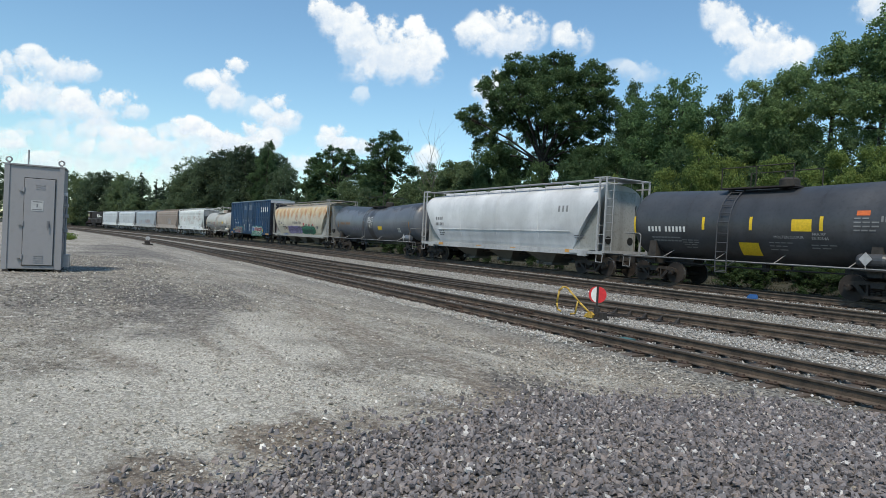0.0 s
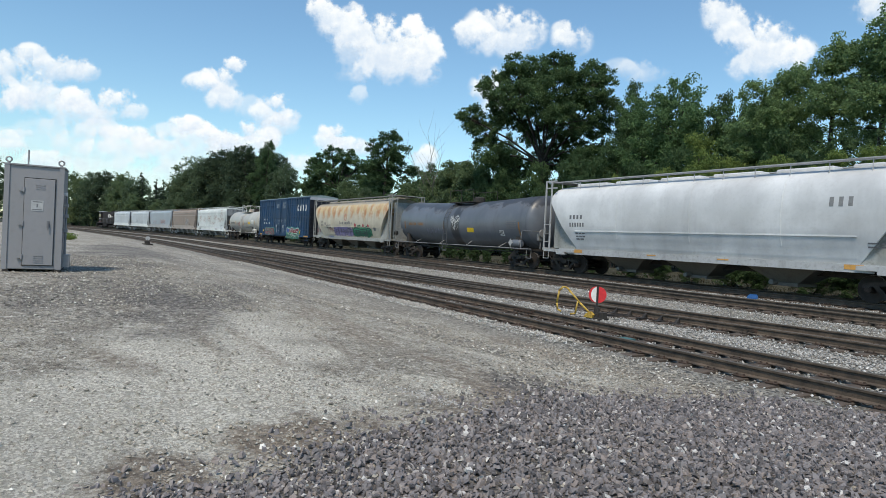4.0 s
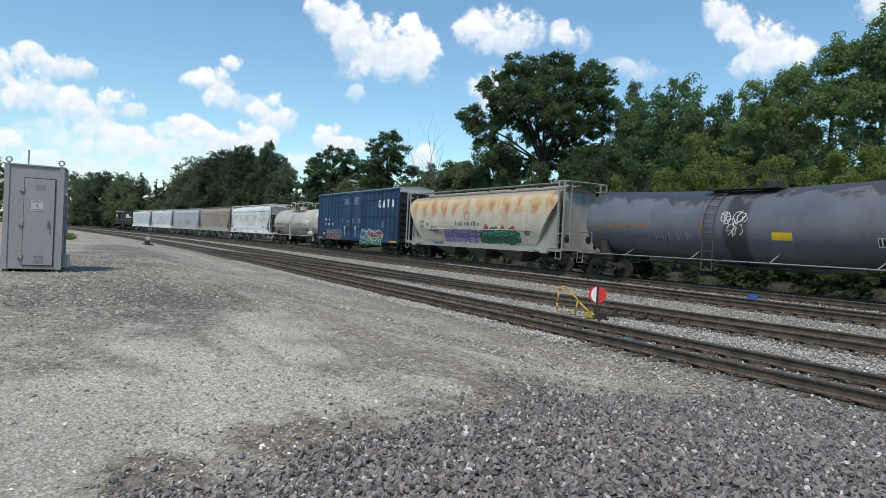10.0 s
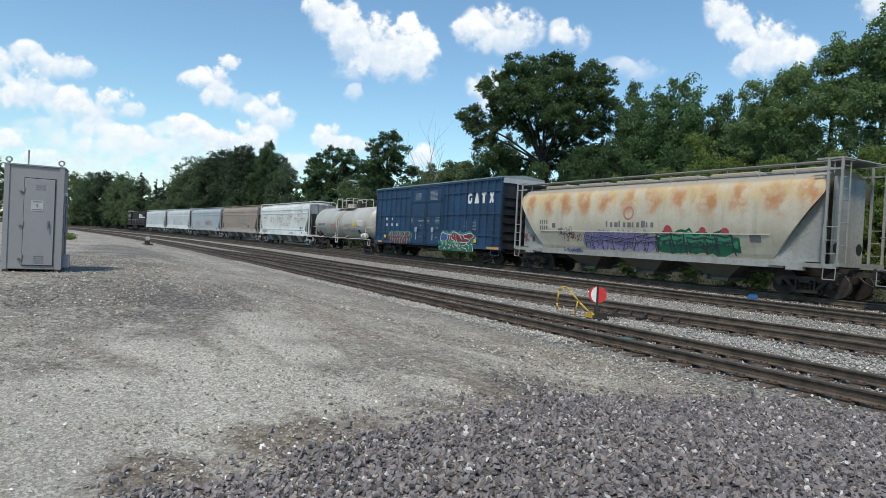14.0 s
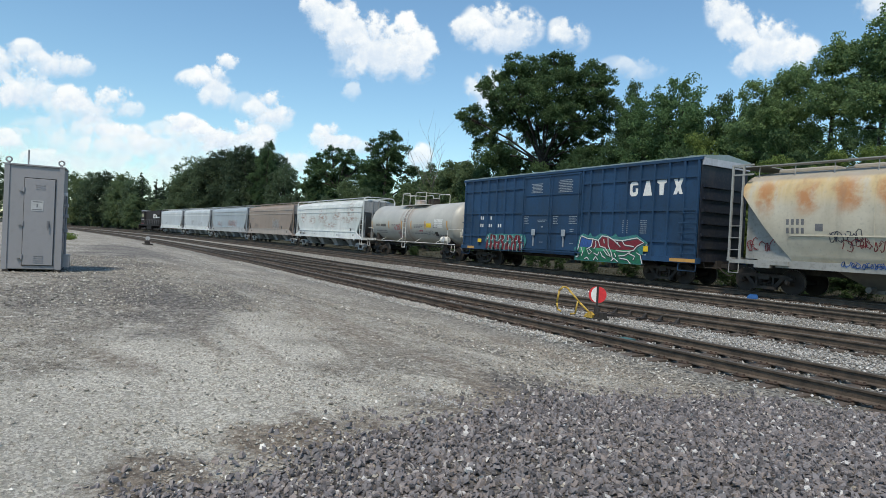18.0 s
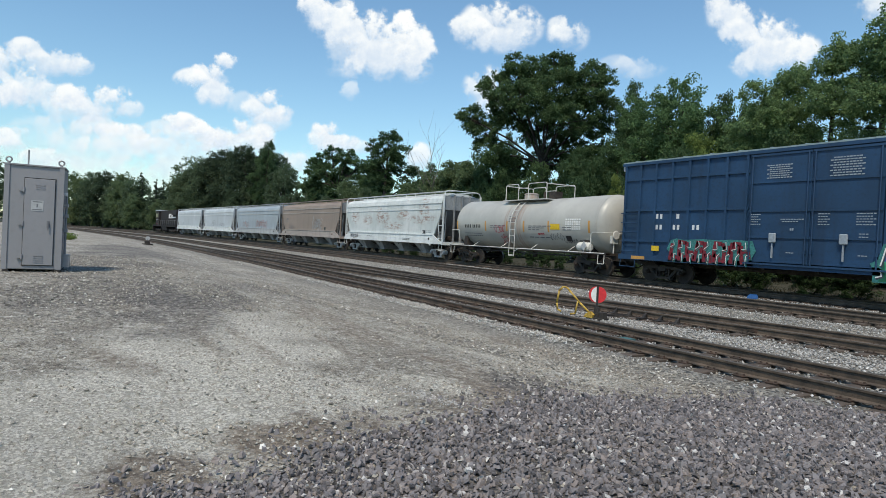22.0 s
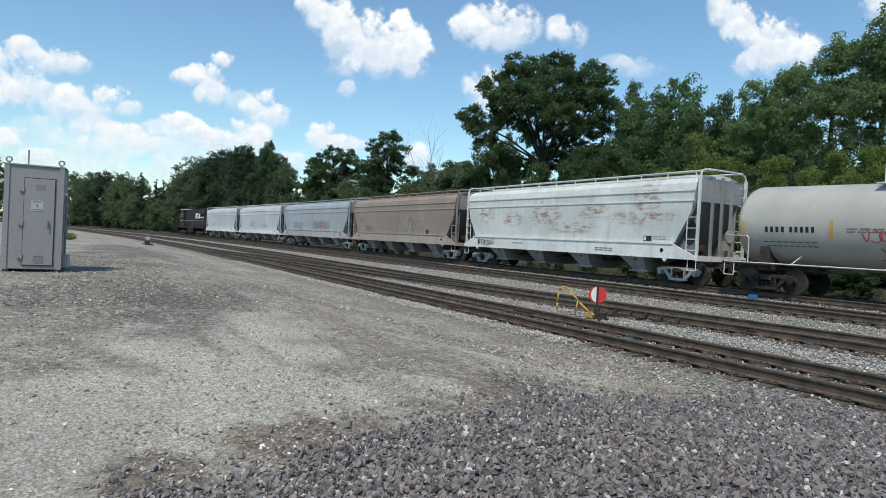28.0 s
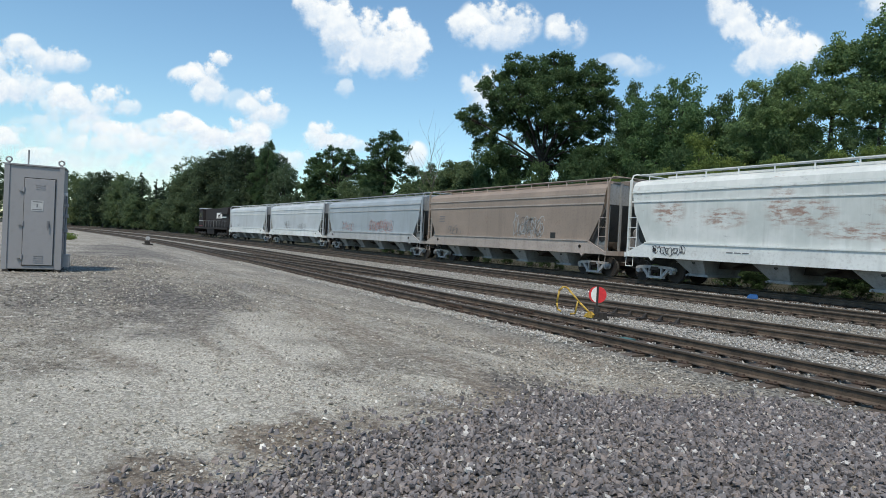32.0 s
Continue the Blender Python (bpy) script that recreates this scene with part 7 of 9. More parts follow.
def boxcar_art(car):
    """Two sprayed pieces: a wide green and red one, and a blocky red one on teal; strokes and fills without letters."""
    side = lambda x, z: 1.594

    def fill(pts, mat, lift, label, x0, w, z0, h):
        bm = bmesh.new()
        prism(bm, [(x0 + u * w, z0 + v * h) for u, v in pts], -1.594 - lift, -1.588)
        tagged(part("graffiti", fix(bm), M[mat], car, label), kind="stuff")

    def strokes(rows, mat, lift, t, x0, w, z0, h, off=0.0):
        bm = bmesh.new()
        for pts in rows:
            ribbon(bm, side, [(x0 + u * w + off, z0 + v * h - off) for u, v in pts], t, lift)
        tagged(part("graffiti_line", bm, M[mat], car, "sprayed outline strokes"), kind="stuff")
    at = (1.75, 4.4, 0.74, 1.22)
    fill([(0.0, -0.03), (0.0, 0.3), (-0.02, 0.45), (0.03, 0.55), (0.06, 0.95), (0.12, 1.06), (0.2, 0.97), (0.23, 1.1), (0.26, 0.96), (0.31, 0.93), (0.38, 1.07), (0.46, 1.05), (0.54, 0.95), (0.6, 1.08), (0.64, 0.96), (0.7, 0.95), (0.88, 1.06), (0.95, 0.94), (1.04, 0.76), (0.98, 0.66), (0.97, -0.03)], "g_teal", 0.006, "teal sprayed glow round the piece", *at)
    fill([(0.04, 0.0), (0.06, 0.25), (0.05, 0.55), (0.24, 0.56), (0.6, 0.52), (0.9, 0.56), (0.93, 0.45), (0.96, 0.0)], "g_green", 0.01, "green sprayed lower half", *at)
    fill([(0.07, 0.6), (0.16, 0.58), (0.15, 0.3), (0.08, 0.28)], "g_green2", 0.013, "light green sprayed patch", *at)
    fill([(0.3, 0.5), (0.62, 0.5), (0.85, 0.52), (0.86, 0.4), (0.6, 0.38), (0.34, 0.4)], "g_green2", 0.012, "light green sprayed patch", *at)
    fill([(0.06, 0.52), (0.08, 0.85), (0.1, 0.95), (0.2, 0.85), (0.27, 0.85), (0.25, 0.52)], "g_blue", 0.014, "blue sprayed patch", *at)
    fill([(0.25, 0.5), (0.28, 0.84), (0.36, 0.8), (0.41, 0.98), (0.5, 0.96), (0.58, 0.84), (0.7, 0.82), (0.9, 0.93), (0.985, 0.78), (0.9, 0.62), (0.88, 0.5), (0.6, 0.46), (0.4, 0.52)], "g_red", 0.016, "red sprayed upper half", *at)
    rows = [[(0.05, 0.4), (0.08, 0.86), (0.1, 0.96), (0.2, 0.86), (0.28, 0.85), (0.36, 0.8), (0.41, 0.98), (0.5, 0.96), (0.58, 0.84), (0.7, 0.82), (0.9, 0.94), (0.99, 0.78), (0.9, 0.63), (0.86, 0.48), (0.78, 0.42)],
            [(0.28, 0.85), (0.26, 0.56), (0.19, 0.44), (0.23, 0.24), (0.27, 0.34), (0.22, 0.46)],
            [(0.36, 0.8), (0.39, 0.58), (0.47, 0.52), (0.55, 0.2), (0.5, 0.26), (0.44, 0.46)],
            [(0.5, 0.96), (0.51, 0.62), (0.56, 0.34), (0.58, 0.12)], [(0.58, 0.84), (0.68, 0.6), (0.62, 0.44), (0.74, 0.42), (0.84, 0.46), (0.75, 0.28), (0.66, 0.24)],
            [(0.68, 0.16), (0.78, 0.13), (0.83, -0.02)], [(0.9, 0.4), (0.95, 0.32), (0.98, 0.0)], [(0.16, 0.04), (0.2, 0.12), (0.23, 0.02)], [(0.3, 0.02), (0.33, 0.16), (0.37, 0.04)],
            [(0.3, 0.3), (0.36, 0.22), (0.38, 0.36)], [(0.56, 0.04), (0.6, 0.14), (0.66, 0.02)], [(0.02, 0.1), (0.06, 0.14), (0.05, 0.3)], [(0.7, 0.82), (0.74, 0.66), (0.86, 0.62)],
            [(0.1, 0.5), (0.13, 0.3), (0.11, 0.16)], [(0.32, 0.78), (0.33, 0.6), (0.3, 0.46)], [(0.4, 0.36), (0.43, 0.2), (0.48, 0.12)], [(0.6, 0.34), (0.63, 0.2)], [(0.8, 0.36), (0.88, 0.26), (0.86, 0.12)], [(0.44, 0.86), (0.45, 0.7)], [(0.64, 0.76), (0.65, 0.66)]]
    strokes(rows, "g_dark", 0.02, 0.034, *at, off=0.03)
    strokes(rows, "white", 0.023, 0.021, *at)
    at = (-6.1, 3.85, 0.96, 0.92)
    fill([(0.0, -0.02), (0.02, 0.4), (-0.02, 0.55), (0.03, 0.95), (0.1, 1.04), (0.2, 0.98), (0.42, 1.04), (0.6, 1.0), (0.75, 1.05), (0.98, 1.0), (1.02, 0.6), (0.98, 0.3), (1.0, 0.0)], "g_teal", 0.006, "teal sprayed glow round the piece", *at)
    rng = random.Random(31)
    blocks, pale = [], []
    for i in range(9):
        u = 0.04 + 0.105 * i
        k = rng.uniform(0.3, 0.7)
        blocks.append([(u + rng.uniform(-0.02, 0.02), 0.06), (u + rng.uniform(-0.02, 0.02), k), (u + rng.uniform(-0.02, 0.03), rng.uniform(0.78, 0.98))])
        blocks.append([(u, k), (u + 0.06, k + rng.uniform(-0.12, 0.12)), (u + 0.07, k - rng.uniform(0.15, 0.3))])
        if i % 2:
            blocks.append([(u, 0.88), (u + 0.09, 0.86)])
        pale.append([(u + 0.035, 0.0), (u + 0.04, rng.uniform(0.2, 0.4)), (u + 0.07, rng.uniform(0.35, 0.5))])
        pale.append([(u + 0.03, 0.94), (u + 0.04, rng.uniform(0.6, 0.8)), (u - 0.01, rng.uniform(0.55, 0.7))])
    strokes(blocks, "g_dark", 0.01, 0.085, *at, off=0.02)
    strokes(blocks, "g_red", 0.014, 0.078, *at)
    strokes(pale, "white", 0.018, 0.013, *at)
    strokes(pale, "g_teal", 0.02, 0.02, *at, off=0.05)


def box_car(s, half):
    car = new_car("boxcar", s, "blue steel boxcar with ribbed sides, double doors and graffiti", "boxcar")
    top, low = 5.32, 0.92
    bm = bmesh.new()
    box(bm, -half + 0.12, half - 0.12, -1.5, 1.5, 1.05, top - 0.1)
    part("body", bm, M["box_blue"], car)
    bm = bmesh.new()
    pts = [(-1.56, top - 0.12), (1.56, top - 0.12), (1.56, top - 0.02), (0.0, top + 0.14), (-1.56, top - 0.02)]
    a = [bm.verts.new((-half, y, z)) for y, z in pts]
    b = [bm.verts.new((half, y, z)) for y, z in pts]
    for i in range(5):
        j = (i + 1) % 5
        bm.faces.new((a[i], a[j], b[j], b[i]))
    bm.faces.new(a[::-1])
    bm.faces.new(b)
    for i in range(14):
        x = -half + 0.7 + i * (2 * half - 1.4) / 13
        hexa(bm, [(x - 0.03, -1.5, top - 0.02), (x + 0.03, -1.5, top - 0.02), (x + 0.03, 0, top + 0.13), (x - 0.03, 0, top + 0.13)],
             [(x - 0.03, -1.5, top + 0.02), (x + 0.03, -1.5, top + 0.02), (x + 0.03, 0, top + 0.17), (x - 0.03, 0, top + 0.17)])
    part("roof", fix(bm), M["galvanised"], car, "silver-grey metal roof")
    d0, d1 = -2.55, 1.95          # door opening
    xs = []
    for i in range(8):
        xs.append(-half + 0.2 + i * (d0 + half - 0.35) / 7)
    xs += [d1 + 0.1, half - 0.2] + [2.57 + 0.777 * i for i in range(8)]
    for sd in (-1, 1):
        for x in xs:
            bm = bmesh.new()
            y = sd * 1.49
            hexa(bm, [(x - 0.058, y, low + 0.1), (x + 0.058, y, low + 0.1), (x + 0.045, y + sd * 0.088, low + 0.1), (x - 0.045, y + sd * 0.088, low + 0.1)],
                 [(x - 0.058, y, top - 0.1), (x + 0.058, y, top - 0.1), (x + 0.045, y + sd * 0.088, top - 0.1), (x - 0.045, y + sd * 0.088, top - 0.1)])
            part("side_post", fix(bm), M["box_blue"], car)
        for z in (1.78, 3.12, 4.49):
            for x0, x1 in ((-half + 0.15, d0 - 0.05), (d1 + 0.05, half - 0.15)):
                bm = bmesh.new()
                box(bm, x0, x1, sd * 1.51 - 0.05, sd * 1.51 + 0.05, z - 0.05, z + 0.05)
                part("side_rib", bm, M["box_blue"], car)
        bm = bmesh.new()
        box(bm, -half, half, sd * 1.5 - 0.1, sd * 1.5 + 0.09, low, 1.14)
        part("side_sill", bm, M["box_blue"], car)
        bm = bmesh.new()
        box(bm, -half, half, sd * 1.53 - 0.06, sd * 1.53 + 0.06, top - 0.2, top - 0.08)
        part("top_chord", bm, M["box_blue"], car)
        for k, (x0, x1) in enumerate(((d0, -0.3), (-0.28, d1))):
            bm = bmesh.new()
            y0, y1 = sorted((sd * 1.46, sd * 1.56))
            box(bm, x0, x1, y0, y1, 1.12, top - 0.25)
            door = part("door", bm, M["box_blue"], car, "closed blue sliding door")
            for z in (1.14, 2.05, 3.0, 4.05, top - 0.28):
                bm = bmesh.new()
                y0, y1 = sorted((sd * 1.56, sd * 1.6))
                box(bm, x0, x1, y0, y1, z - 0.035, z + 0.035)
                part("door_rib", bm, M["box_blue"], door)
            for x in (x0 + 0.1, x1 - 0.1):
                bm = bmesh.new()
                rod(bm, (x, sd * 1.62, 1.1), (x, sd * 1.62, top - 0.3), 0.025, 6)
                box(bm, x - 0.04, x + 0.04, *sorted((sd * 1.56, sd * 1.65)), 1.5, 1.62)
                part("lock_rod", fix(bm), M["box_blue"], door)
        bm = bmesh.new()
        box(bm, d0 - 0.1, d1 + 0.2, *sorted((sd * 1.56, sd * 1.66)), 1.04, 1.1)
        part("door_track", bm, M["box_blue"], car)
    for e in (-1, 1):
        bm = bmesh.new()
        x0, x1 = sorted((e * (half - 0.14), e * (half - 0.08)))
        box(bm, x0, x1, -1.5, 1.5, 1.0, top - 0.12)
        end = part("end_wall", bm, M["box_blue_shaded"], car, "blue corrugated end with shade painted into its colour")
        for z in (1.6, 2.1, 2.6, 3.1, 3.6, 4.1):
            bm = bmesh.new()
            x0, x1 = sorted((e * (half - 0.078), e * half))
            box(bm, x0, x1, -1.4, 1.4, z - 0.07, z + 0.07)
            part("end_rib", bm, M["box_blue_shaded"], end)
        bm = bmesh.new()
        x0, x1 = sorted((e * (half - 0.07), e * (half + 0.01)))
        box(bm, x0, x1, -1.52, 1.52, 4.92, top - 0.12)
        part("end_cap", bm, M["cap_silver"], car, "silver band at the top of the end")
        bm = bmesh.new()
        for z in (1.3, 1.72, 2.14, 2.56, 2.98):
            rod(bm, (e * (half - 0.08), -1.62, z), (e * (half - 1.0), -1.62, z), 0.018, 5)
        tube(bm, [(e * (half - 0.1), -1.55, 0.95), (e * (half - 0.1), -1.58, 0.6), (e * (half - 0.95), -1.58, 0.6), (e * (half - 0.95), -1.55, 0.95)], 0.018, 5)
        part("grab_iron", fix(bm), M["box_blue"], car)
    bm = bmesh.new()
    box(bm, -half, half, -0.35, 0.35, 0.72, 1.05)
    for i in range(9):
        x = -half + 1.0 + i * (2 * half - 2) / 8
        box(bm, x - 0.06, x + 0.06, -1.45, 1.45, 0.86, 1.05)
    part("underframe", bm, M["black_steel"], car)
    door_s = lambda x, z: 1.605
    flat = lambda x, z: 1.5
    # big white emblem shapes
    shapes = ([(-0.16, -0.32), (0.16, -0.32), (0.27, -0.2), (0.27, 0.02), (0.12, 0.02), (0.12, -0.14), (-0.06, -0.16), (-0.11, -0.08), (-0.11, 0.08), (-0.06, 0.16), (0.12, 0.16), (0.27, 0.16), (0.27, 0.22), (0.16, 0.32), (-0.16, 0.32), (-0.27, 0.2), (-0.27, -0.2)],
              [(-0.29, -0.32), (0.29, -0.32), (0.1, 0.32), (-0.1, 0.32)],
              [(-0.12, -0.32), (0.12, -0.32), (0.15, 0.16), (0.29, 0.2), (0.29, 0.32), (-0.29, 0.32), (-0.29, 0.2), (-0.15, 0.16)],
              [(-0.28, -0.32), (-0.08, -0.32), (0.0, -0.16), (0.08, -0.32), (0.28, -0.32), (0.13, 0.0), (0.28, 0.32), (0.08, 0.32), (0.0, 0.16), (-0.08, 0.32), (-0.28, 0.32), (-0.13, 0.0)])
    for x, shape in zip((5.28, 6.06, 6.82, 7.68), shapes):
        bm = bmesh.new()
        prism(bm, [(x + a * 0.86, 4.09 + b * 1.02) for a, b in shape], -1.508, -1.499)
        part("emblem_block", fix(bm), M["white"], car, "white emblem shape")
    marks(car, flat, [(-6.9, 2.74, 0.42, 0.2, 2), (-5.85, 2.74, 0.15, 0.2, 1), (-6.9, 2.28, 0.42, 0.2, 2), (-6.0, 2.28, 0.42, 0.2, 2), (-5.05, 2.28, 0.42, 0.2, 2)], "hopper_white")
    marks(car, door_s, [(-1.9 + 0.1 * (i % 2), 4.62 - 0.075 * i, 0.95 - 0.2 * (i % 2), 0.038, 9) for i in range(7)] + [(0.4 - 0.1 * (i % 2), 4.72 - 0.085 * i, 0.9 + 0.2 * (i % 2), 0.04, 9) for i in range(8)],
          "pale_stencil", "white printed panel")
    marks(car, door_s, [(-2.45, 2.86 - 0.09 * i, 0.42 - 0.1 * (i % 2), 0.03, 5) for i in range(5)] + [(-1.3, 2.68, 0.85, 0.03, 9), (-1.25, 2.6, 0.6, 0.03, 6)] + [(0.0, 2.86 - 0.09 * i, 0.4 - 0.08 * (i % 2), 0.03, 4) for i in range(5)]
          + [(1.2, 2.86 - 0.09 * i, 0.6 - 0.1 * (i % 2), 0.03, 6) for i in range(5)] + [(-0.95, 2.3, 0.15, 0.08, 2), (-1.05, 1.5, 0.3, 0.03, 3), (1.3, 1.5, 0.3, 0.03, 3), (1.3, 2.1, 0.3, 0.03, 3), (1.3, 2.2, 0.3, 0.03, 3)], "pale_stencil", "small white stencils")
    for x in (-1.55, 0.86):
        bm = bmesh.new()
        box(bm, x - 0.13, x + 0.13, -1.7, -1.6, 1.85, 2.2)
        bmesh.ops.bevel(bm, geom=bm.edges[:], offset=0.03, segments=1, affect="EDGES")
        box(bm, x - 0.02, x + 0.02, -1.66, -1.6, 1.3, 1.85)
        part("door_latch", bm, M["pale_stencil"], car, "pale worn door latch")
    marks(car, flat, [(4.7, 2.1 + 0.09 * i, 0.34, 0.03, 4) for i in range(7)] + [(5.7, 2.1 + 0.09 * i, 0.42, 0.03, 5) for i in range(7)], "pale_stencil", "small white stencils")
    plate = lambda x, z: 1.58
    marks(car, plate, [(5.7, 1.3, 0.62, 0.24, 1)], "yellow_bright", "yellow label", "label_plate")
    marks(car, lambda x, z: 1.595, [(7.5, 0.95, 1.25, 0.14, 1), (-8.1, 0.95, 0.75, 0.14, 1)], "strip_orange", "worn yellow band on the sill", "sill_band")
    marks(car, flat, [(5.75, 1.56, 0.5, 0.1, 3), (5.75, 1.08, 0.45, 0.12, 3)], "white", "small white stencils")
    marks(car, plate, [(-7.0, 1.35, 0.4, 0.22, 1)], "yellow_bright", "yellow label", "label_plate")
    boxcar_art(car)
    for x in (-half + 2.1, half - 2.1):
        add_truck(car, x)
    add_couplers(car, half)
    return car


def locomotive(s, half):
    car = new_car("locomotive", s, "black diesel locomotive with a white emblem block", "locomotive")
    bm = bmesh.new()
    box(bm, -half + 0.3, half - 0.3, -1.5, 1.5, 1.3, 1.62)
    part("frame", bm, M["loco_black"], car)
    bm = bmesh.new()
    box(bm, -half + 5.2, half - 0.9, -1.05, 1.05, 1.62, 4.62)
    bmesh.ops.bevel(bm, geom=bm.edges[:], offset=0.12, segments=2, affect="EDGES")
    hood = part("long_hood", bm, M["loco_black"], car)
    bm = bmesh.new()
    prism(bm, [(-half + 2.7, 1.62), (-half + 5.3, 1.62), (-half + 5.3, 4.6), (-half + 3.1, 4.6), (-half + 2.7, 3.9)], -1.5, 1.5)
    bmesh.ops.bevel(bm, geom=bm.edges[:], offset=0.06, segments=2, affect="EDGES")
    cab = part("cab", fix(bm), M["loco_black"], car)
    bm = bmesh.new()
    prism(bm, [(-half + 2.6, 4.58), (-half + 5.4, 4.58), (-half + 5.35, 4.74), (-half + 3.0, 4.74)], -1.55, 1.55)
    part("cab_roof", fix(bm), M["cap_silver"], cab, "pale cab roof")
    for x in (-half + 3.5, -half + 4.6):
        bm = bmesh.new()
        box(bm, x - 0.38, x + 0.38, -1.515, -1.49, 3.2, 4.0)
        part("window", bm, M["glass_dark"], cab, "dark cab window")
    for z in (1.72, 2.6):
        bm = bmesh.new()
        box(bm, -half + 2.9, -half + 5.2, -1.512, -1.495, z, z + 0.1)
        part("stripe", bm, M["g_red"] if z < 2 else M["hopper_frame"], cab, "thin painted stripe")
    bm = bmesh.new()
    hexa(bm, [(-half + 0.9, -1.0, 1.62), (-half + 2.8, -1.0, 1.62), (-half + 2.8, 1.0, 1.62), (-half + 0.9, 1.0, 1.62)], [(-half + 1.5, -0.8, 3.2), (-half + 2.8, -0.95, 3.45), (-half + 2.8, 0.95, 3.45), (-half + 1.5, 0.8, 3.2)])
    part("short_hood", fix(bm), M["loco_black"], car)
    for x in (half - 2.6, half - 4.3, half - 6.0):
        bm = bmesh.new()
        rod(bm, (x, 0, 4.6), (x, 0, 4.78), 0.7, 16)
        part("radiator_fan", fix(bm), M["loco_black"], car)
    bm = bmesh.new()
    hexa(bm, [(half - 4.2, -1.35, 3.7), (half - 1.0, -1.35, 3.7), (half - 1.0, 1.35, 3.7), (half - 4.2, 1.35, 3.7)], [(half - 4.2, -1.2, 4.6), (half - 1.0, -1.2, 4.6), (half - 1.0, 1.2, 4.6), (half - 4.2, 1.2, 4.6)])
    part("radiator_flare", fix(bm), M["loco_black"], hood, "flared radiator housing")
    for i in range(9):
        bm = bmesh.new()
        x = -half + 6.0 + i * 1.3
        box(bm, x, x + 1.15, -1.085, -1.04, 1.9, 2.9)
        part("hood_door", bm, M["loco_black"], hood)
    bm = bmesh.new()
    box(bm, 2.2, 5.2, -1.075, -1.051, 3.02, 3.9)
    block = part("emblem_block", bm, M["white"], hood, "white emblem block")
    bm = bmesh.new()
    prism(bm, [(3.0, 3.1), (3.3, 3.1), (3.4, 3.35), (3.9, 3.35), (4.0, 3.1), (4.3, 3.1), (4.2, 3.5), (4.5, 3.8), (4.2, 3.85), (3.9, 3.6), (3.2, 3.55)], -1.085, -1.0755)
    part("emblem_figure", fix(bm), M["loco_black"], block, "dark emblem figure")
    bm = bmesh.new()
    box(bm, 5.3, 7.6, -1.07, -1.051, 3.1, 3.3)
    part("emblem_bar", bm, M["white"], hood, "white lettering bar")
    bm = bmesh.new()
    hexa(bm, [(-2.0, -1.3, 0.5), (2.0, -1.3, 0.5), (2.0, 1.3, 0.5), (-2.0, 1.3, 0.5)], [(-2.2, -1.45, 1.3), (2.2, -1.45, 1.3), (2.2, 1.45, 1.3), (-2.2, 1.45, 1.3)])
    part("fuel_tank", fix(bm), M["loco_black"], car)
    for sd in (-1, 1):
        bm = bmesh.new()
        rod(bm, (-half + 5.4, sd * 1.48, 2.6), (half - 0.6, sd * 1.48, 2.6), 0.025, 5)
        for i in range(9):
            x = -half + 5.6 + i * 1.6
            rod(bm, (x, sd * 1.48, 1.62), (x, sd * 1.48, 2.6), 0.022, 5)
        part("handrail", fix(bm), M["grey_rail"], car, "grey handrail")
    for e in (-1, 1):
        bm = bmesh.new()
        x0, x1 = sorted((e * half, e * (half - 0.3)))
        box(bm, x0, x1, -1.5, 1.5, 0.5, 1.3)
        part("pilot", bm, M["loco_black"], car)
    for x in (-half + 4.0, half - 4.0):
        add_truck(car, x, axles=(-1.7, 0.0, 1.7))
        bm = bmesh.new()
        for sd in (-1, 1):
            box(bm, x - 2.4, x + 2.4, sd * 1.16 - 0.06, sd * 1.16 + 0.06, 0.5, 0.78)
            for dx in (-1.7, 0.0, 1.7):
                box(bm, x + dx - 0.2, x + dx + 0.2, sd * 1.2 - 0.1, sd * 1.2 + 0.1, 0.3, 0.62)
        part("truck_beam", bm, M["black_steel"], car, "heavy dark truck beam")
    add_couplers(car, half)


def rusty_hopper_paint():
    """Cream paint with a row of rust-orange stains along the upper side."""
    n = Nodes("cream_rusted_paint")
    x, y, z = n.axes()
    wob = n.noise(1.1, 5, 0.6)
    run = n.noise(1.0, 5, co=n.scaled((3.0, 3.0, 0.35)))
    fine = n.noise(10.0, 6)
    row = n.math("SINE", n.math("ADD", n.math("MULTIPLY", x, 4.6), n.math("MULTIPLY", wob, 7.0)))
    tall = n.ramp(n.math("ABSOLUTE", n.math("SUBTRACT", z, n.math("ADD", 3.05, n.math("MULTIPLY", wob, 0.9)))), 0.1, 0.85, 1.0, 0.0)
    spots = n.math("MULTIPLY", n.math("MULTIPLY", n.ramp(row, -0.95, 0.8), tall), n.ramp(n.noise(1.5, 6, 0.65), 0.3, 0.58))
    halo = n.math("MULTIPLY", n.ramp(z, 3.0, 3.75), n.ramp(run, 0.3, 0.6))
    c = n.mix(n.ramp(wob, 0.3, 0.7), (0.45, 0.405, 0.315), (0.55, 0.505, 0.405))
    c = n.mix(n.math("MULTIPLY", halo, 0.85), c, (0.56, 0.41, 0.19))
    c = n.mix(n.math("MULTIPLY", n.ramp(fine, 0.5, 0.8), 0.35), c, (0.25, 0.23, 0.2))
    c = n.mix(n.math("MULTIPLY", n.ramp(z, 4.05, 4.2), 0.8), c, (0.3, 0.28, 0.25))
    c = n.mix(n.math("MULTIPLY", spots, 0.9), c, (0.42, 0.18, 0.06))
    c = n.mix(n.math("MULTIPLY", n.ramp(run, 0.5, 0.8), 0.35), c, (0.2, 0.17, 0.14))
    n.bump(fine, 0.12, 0.01)
    return n.done(c, 0.55)


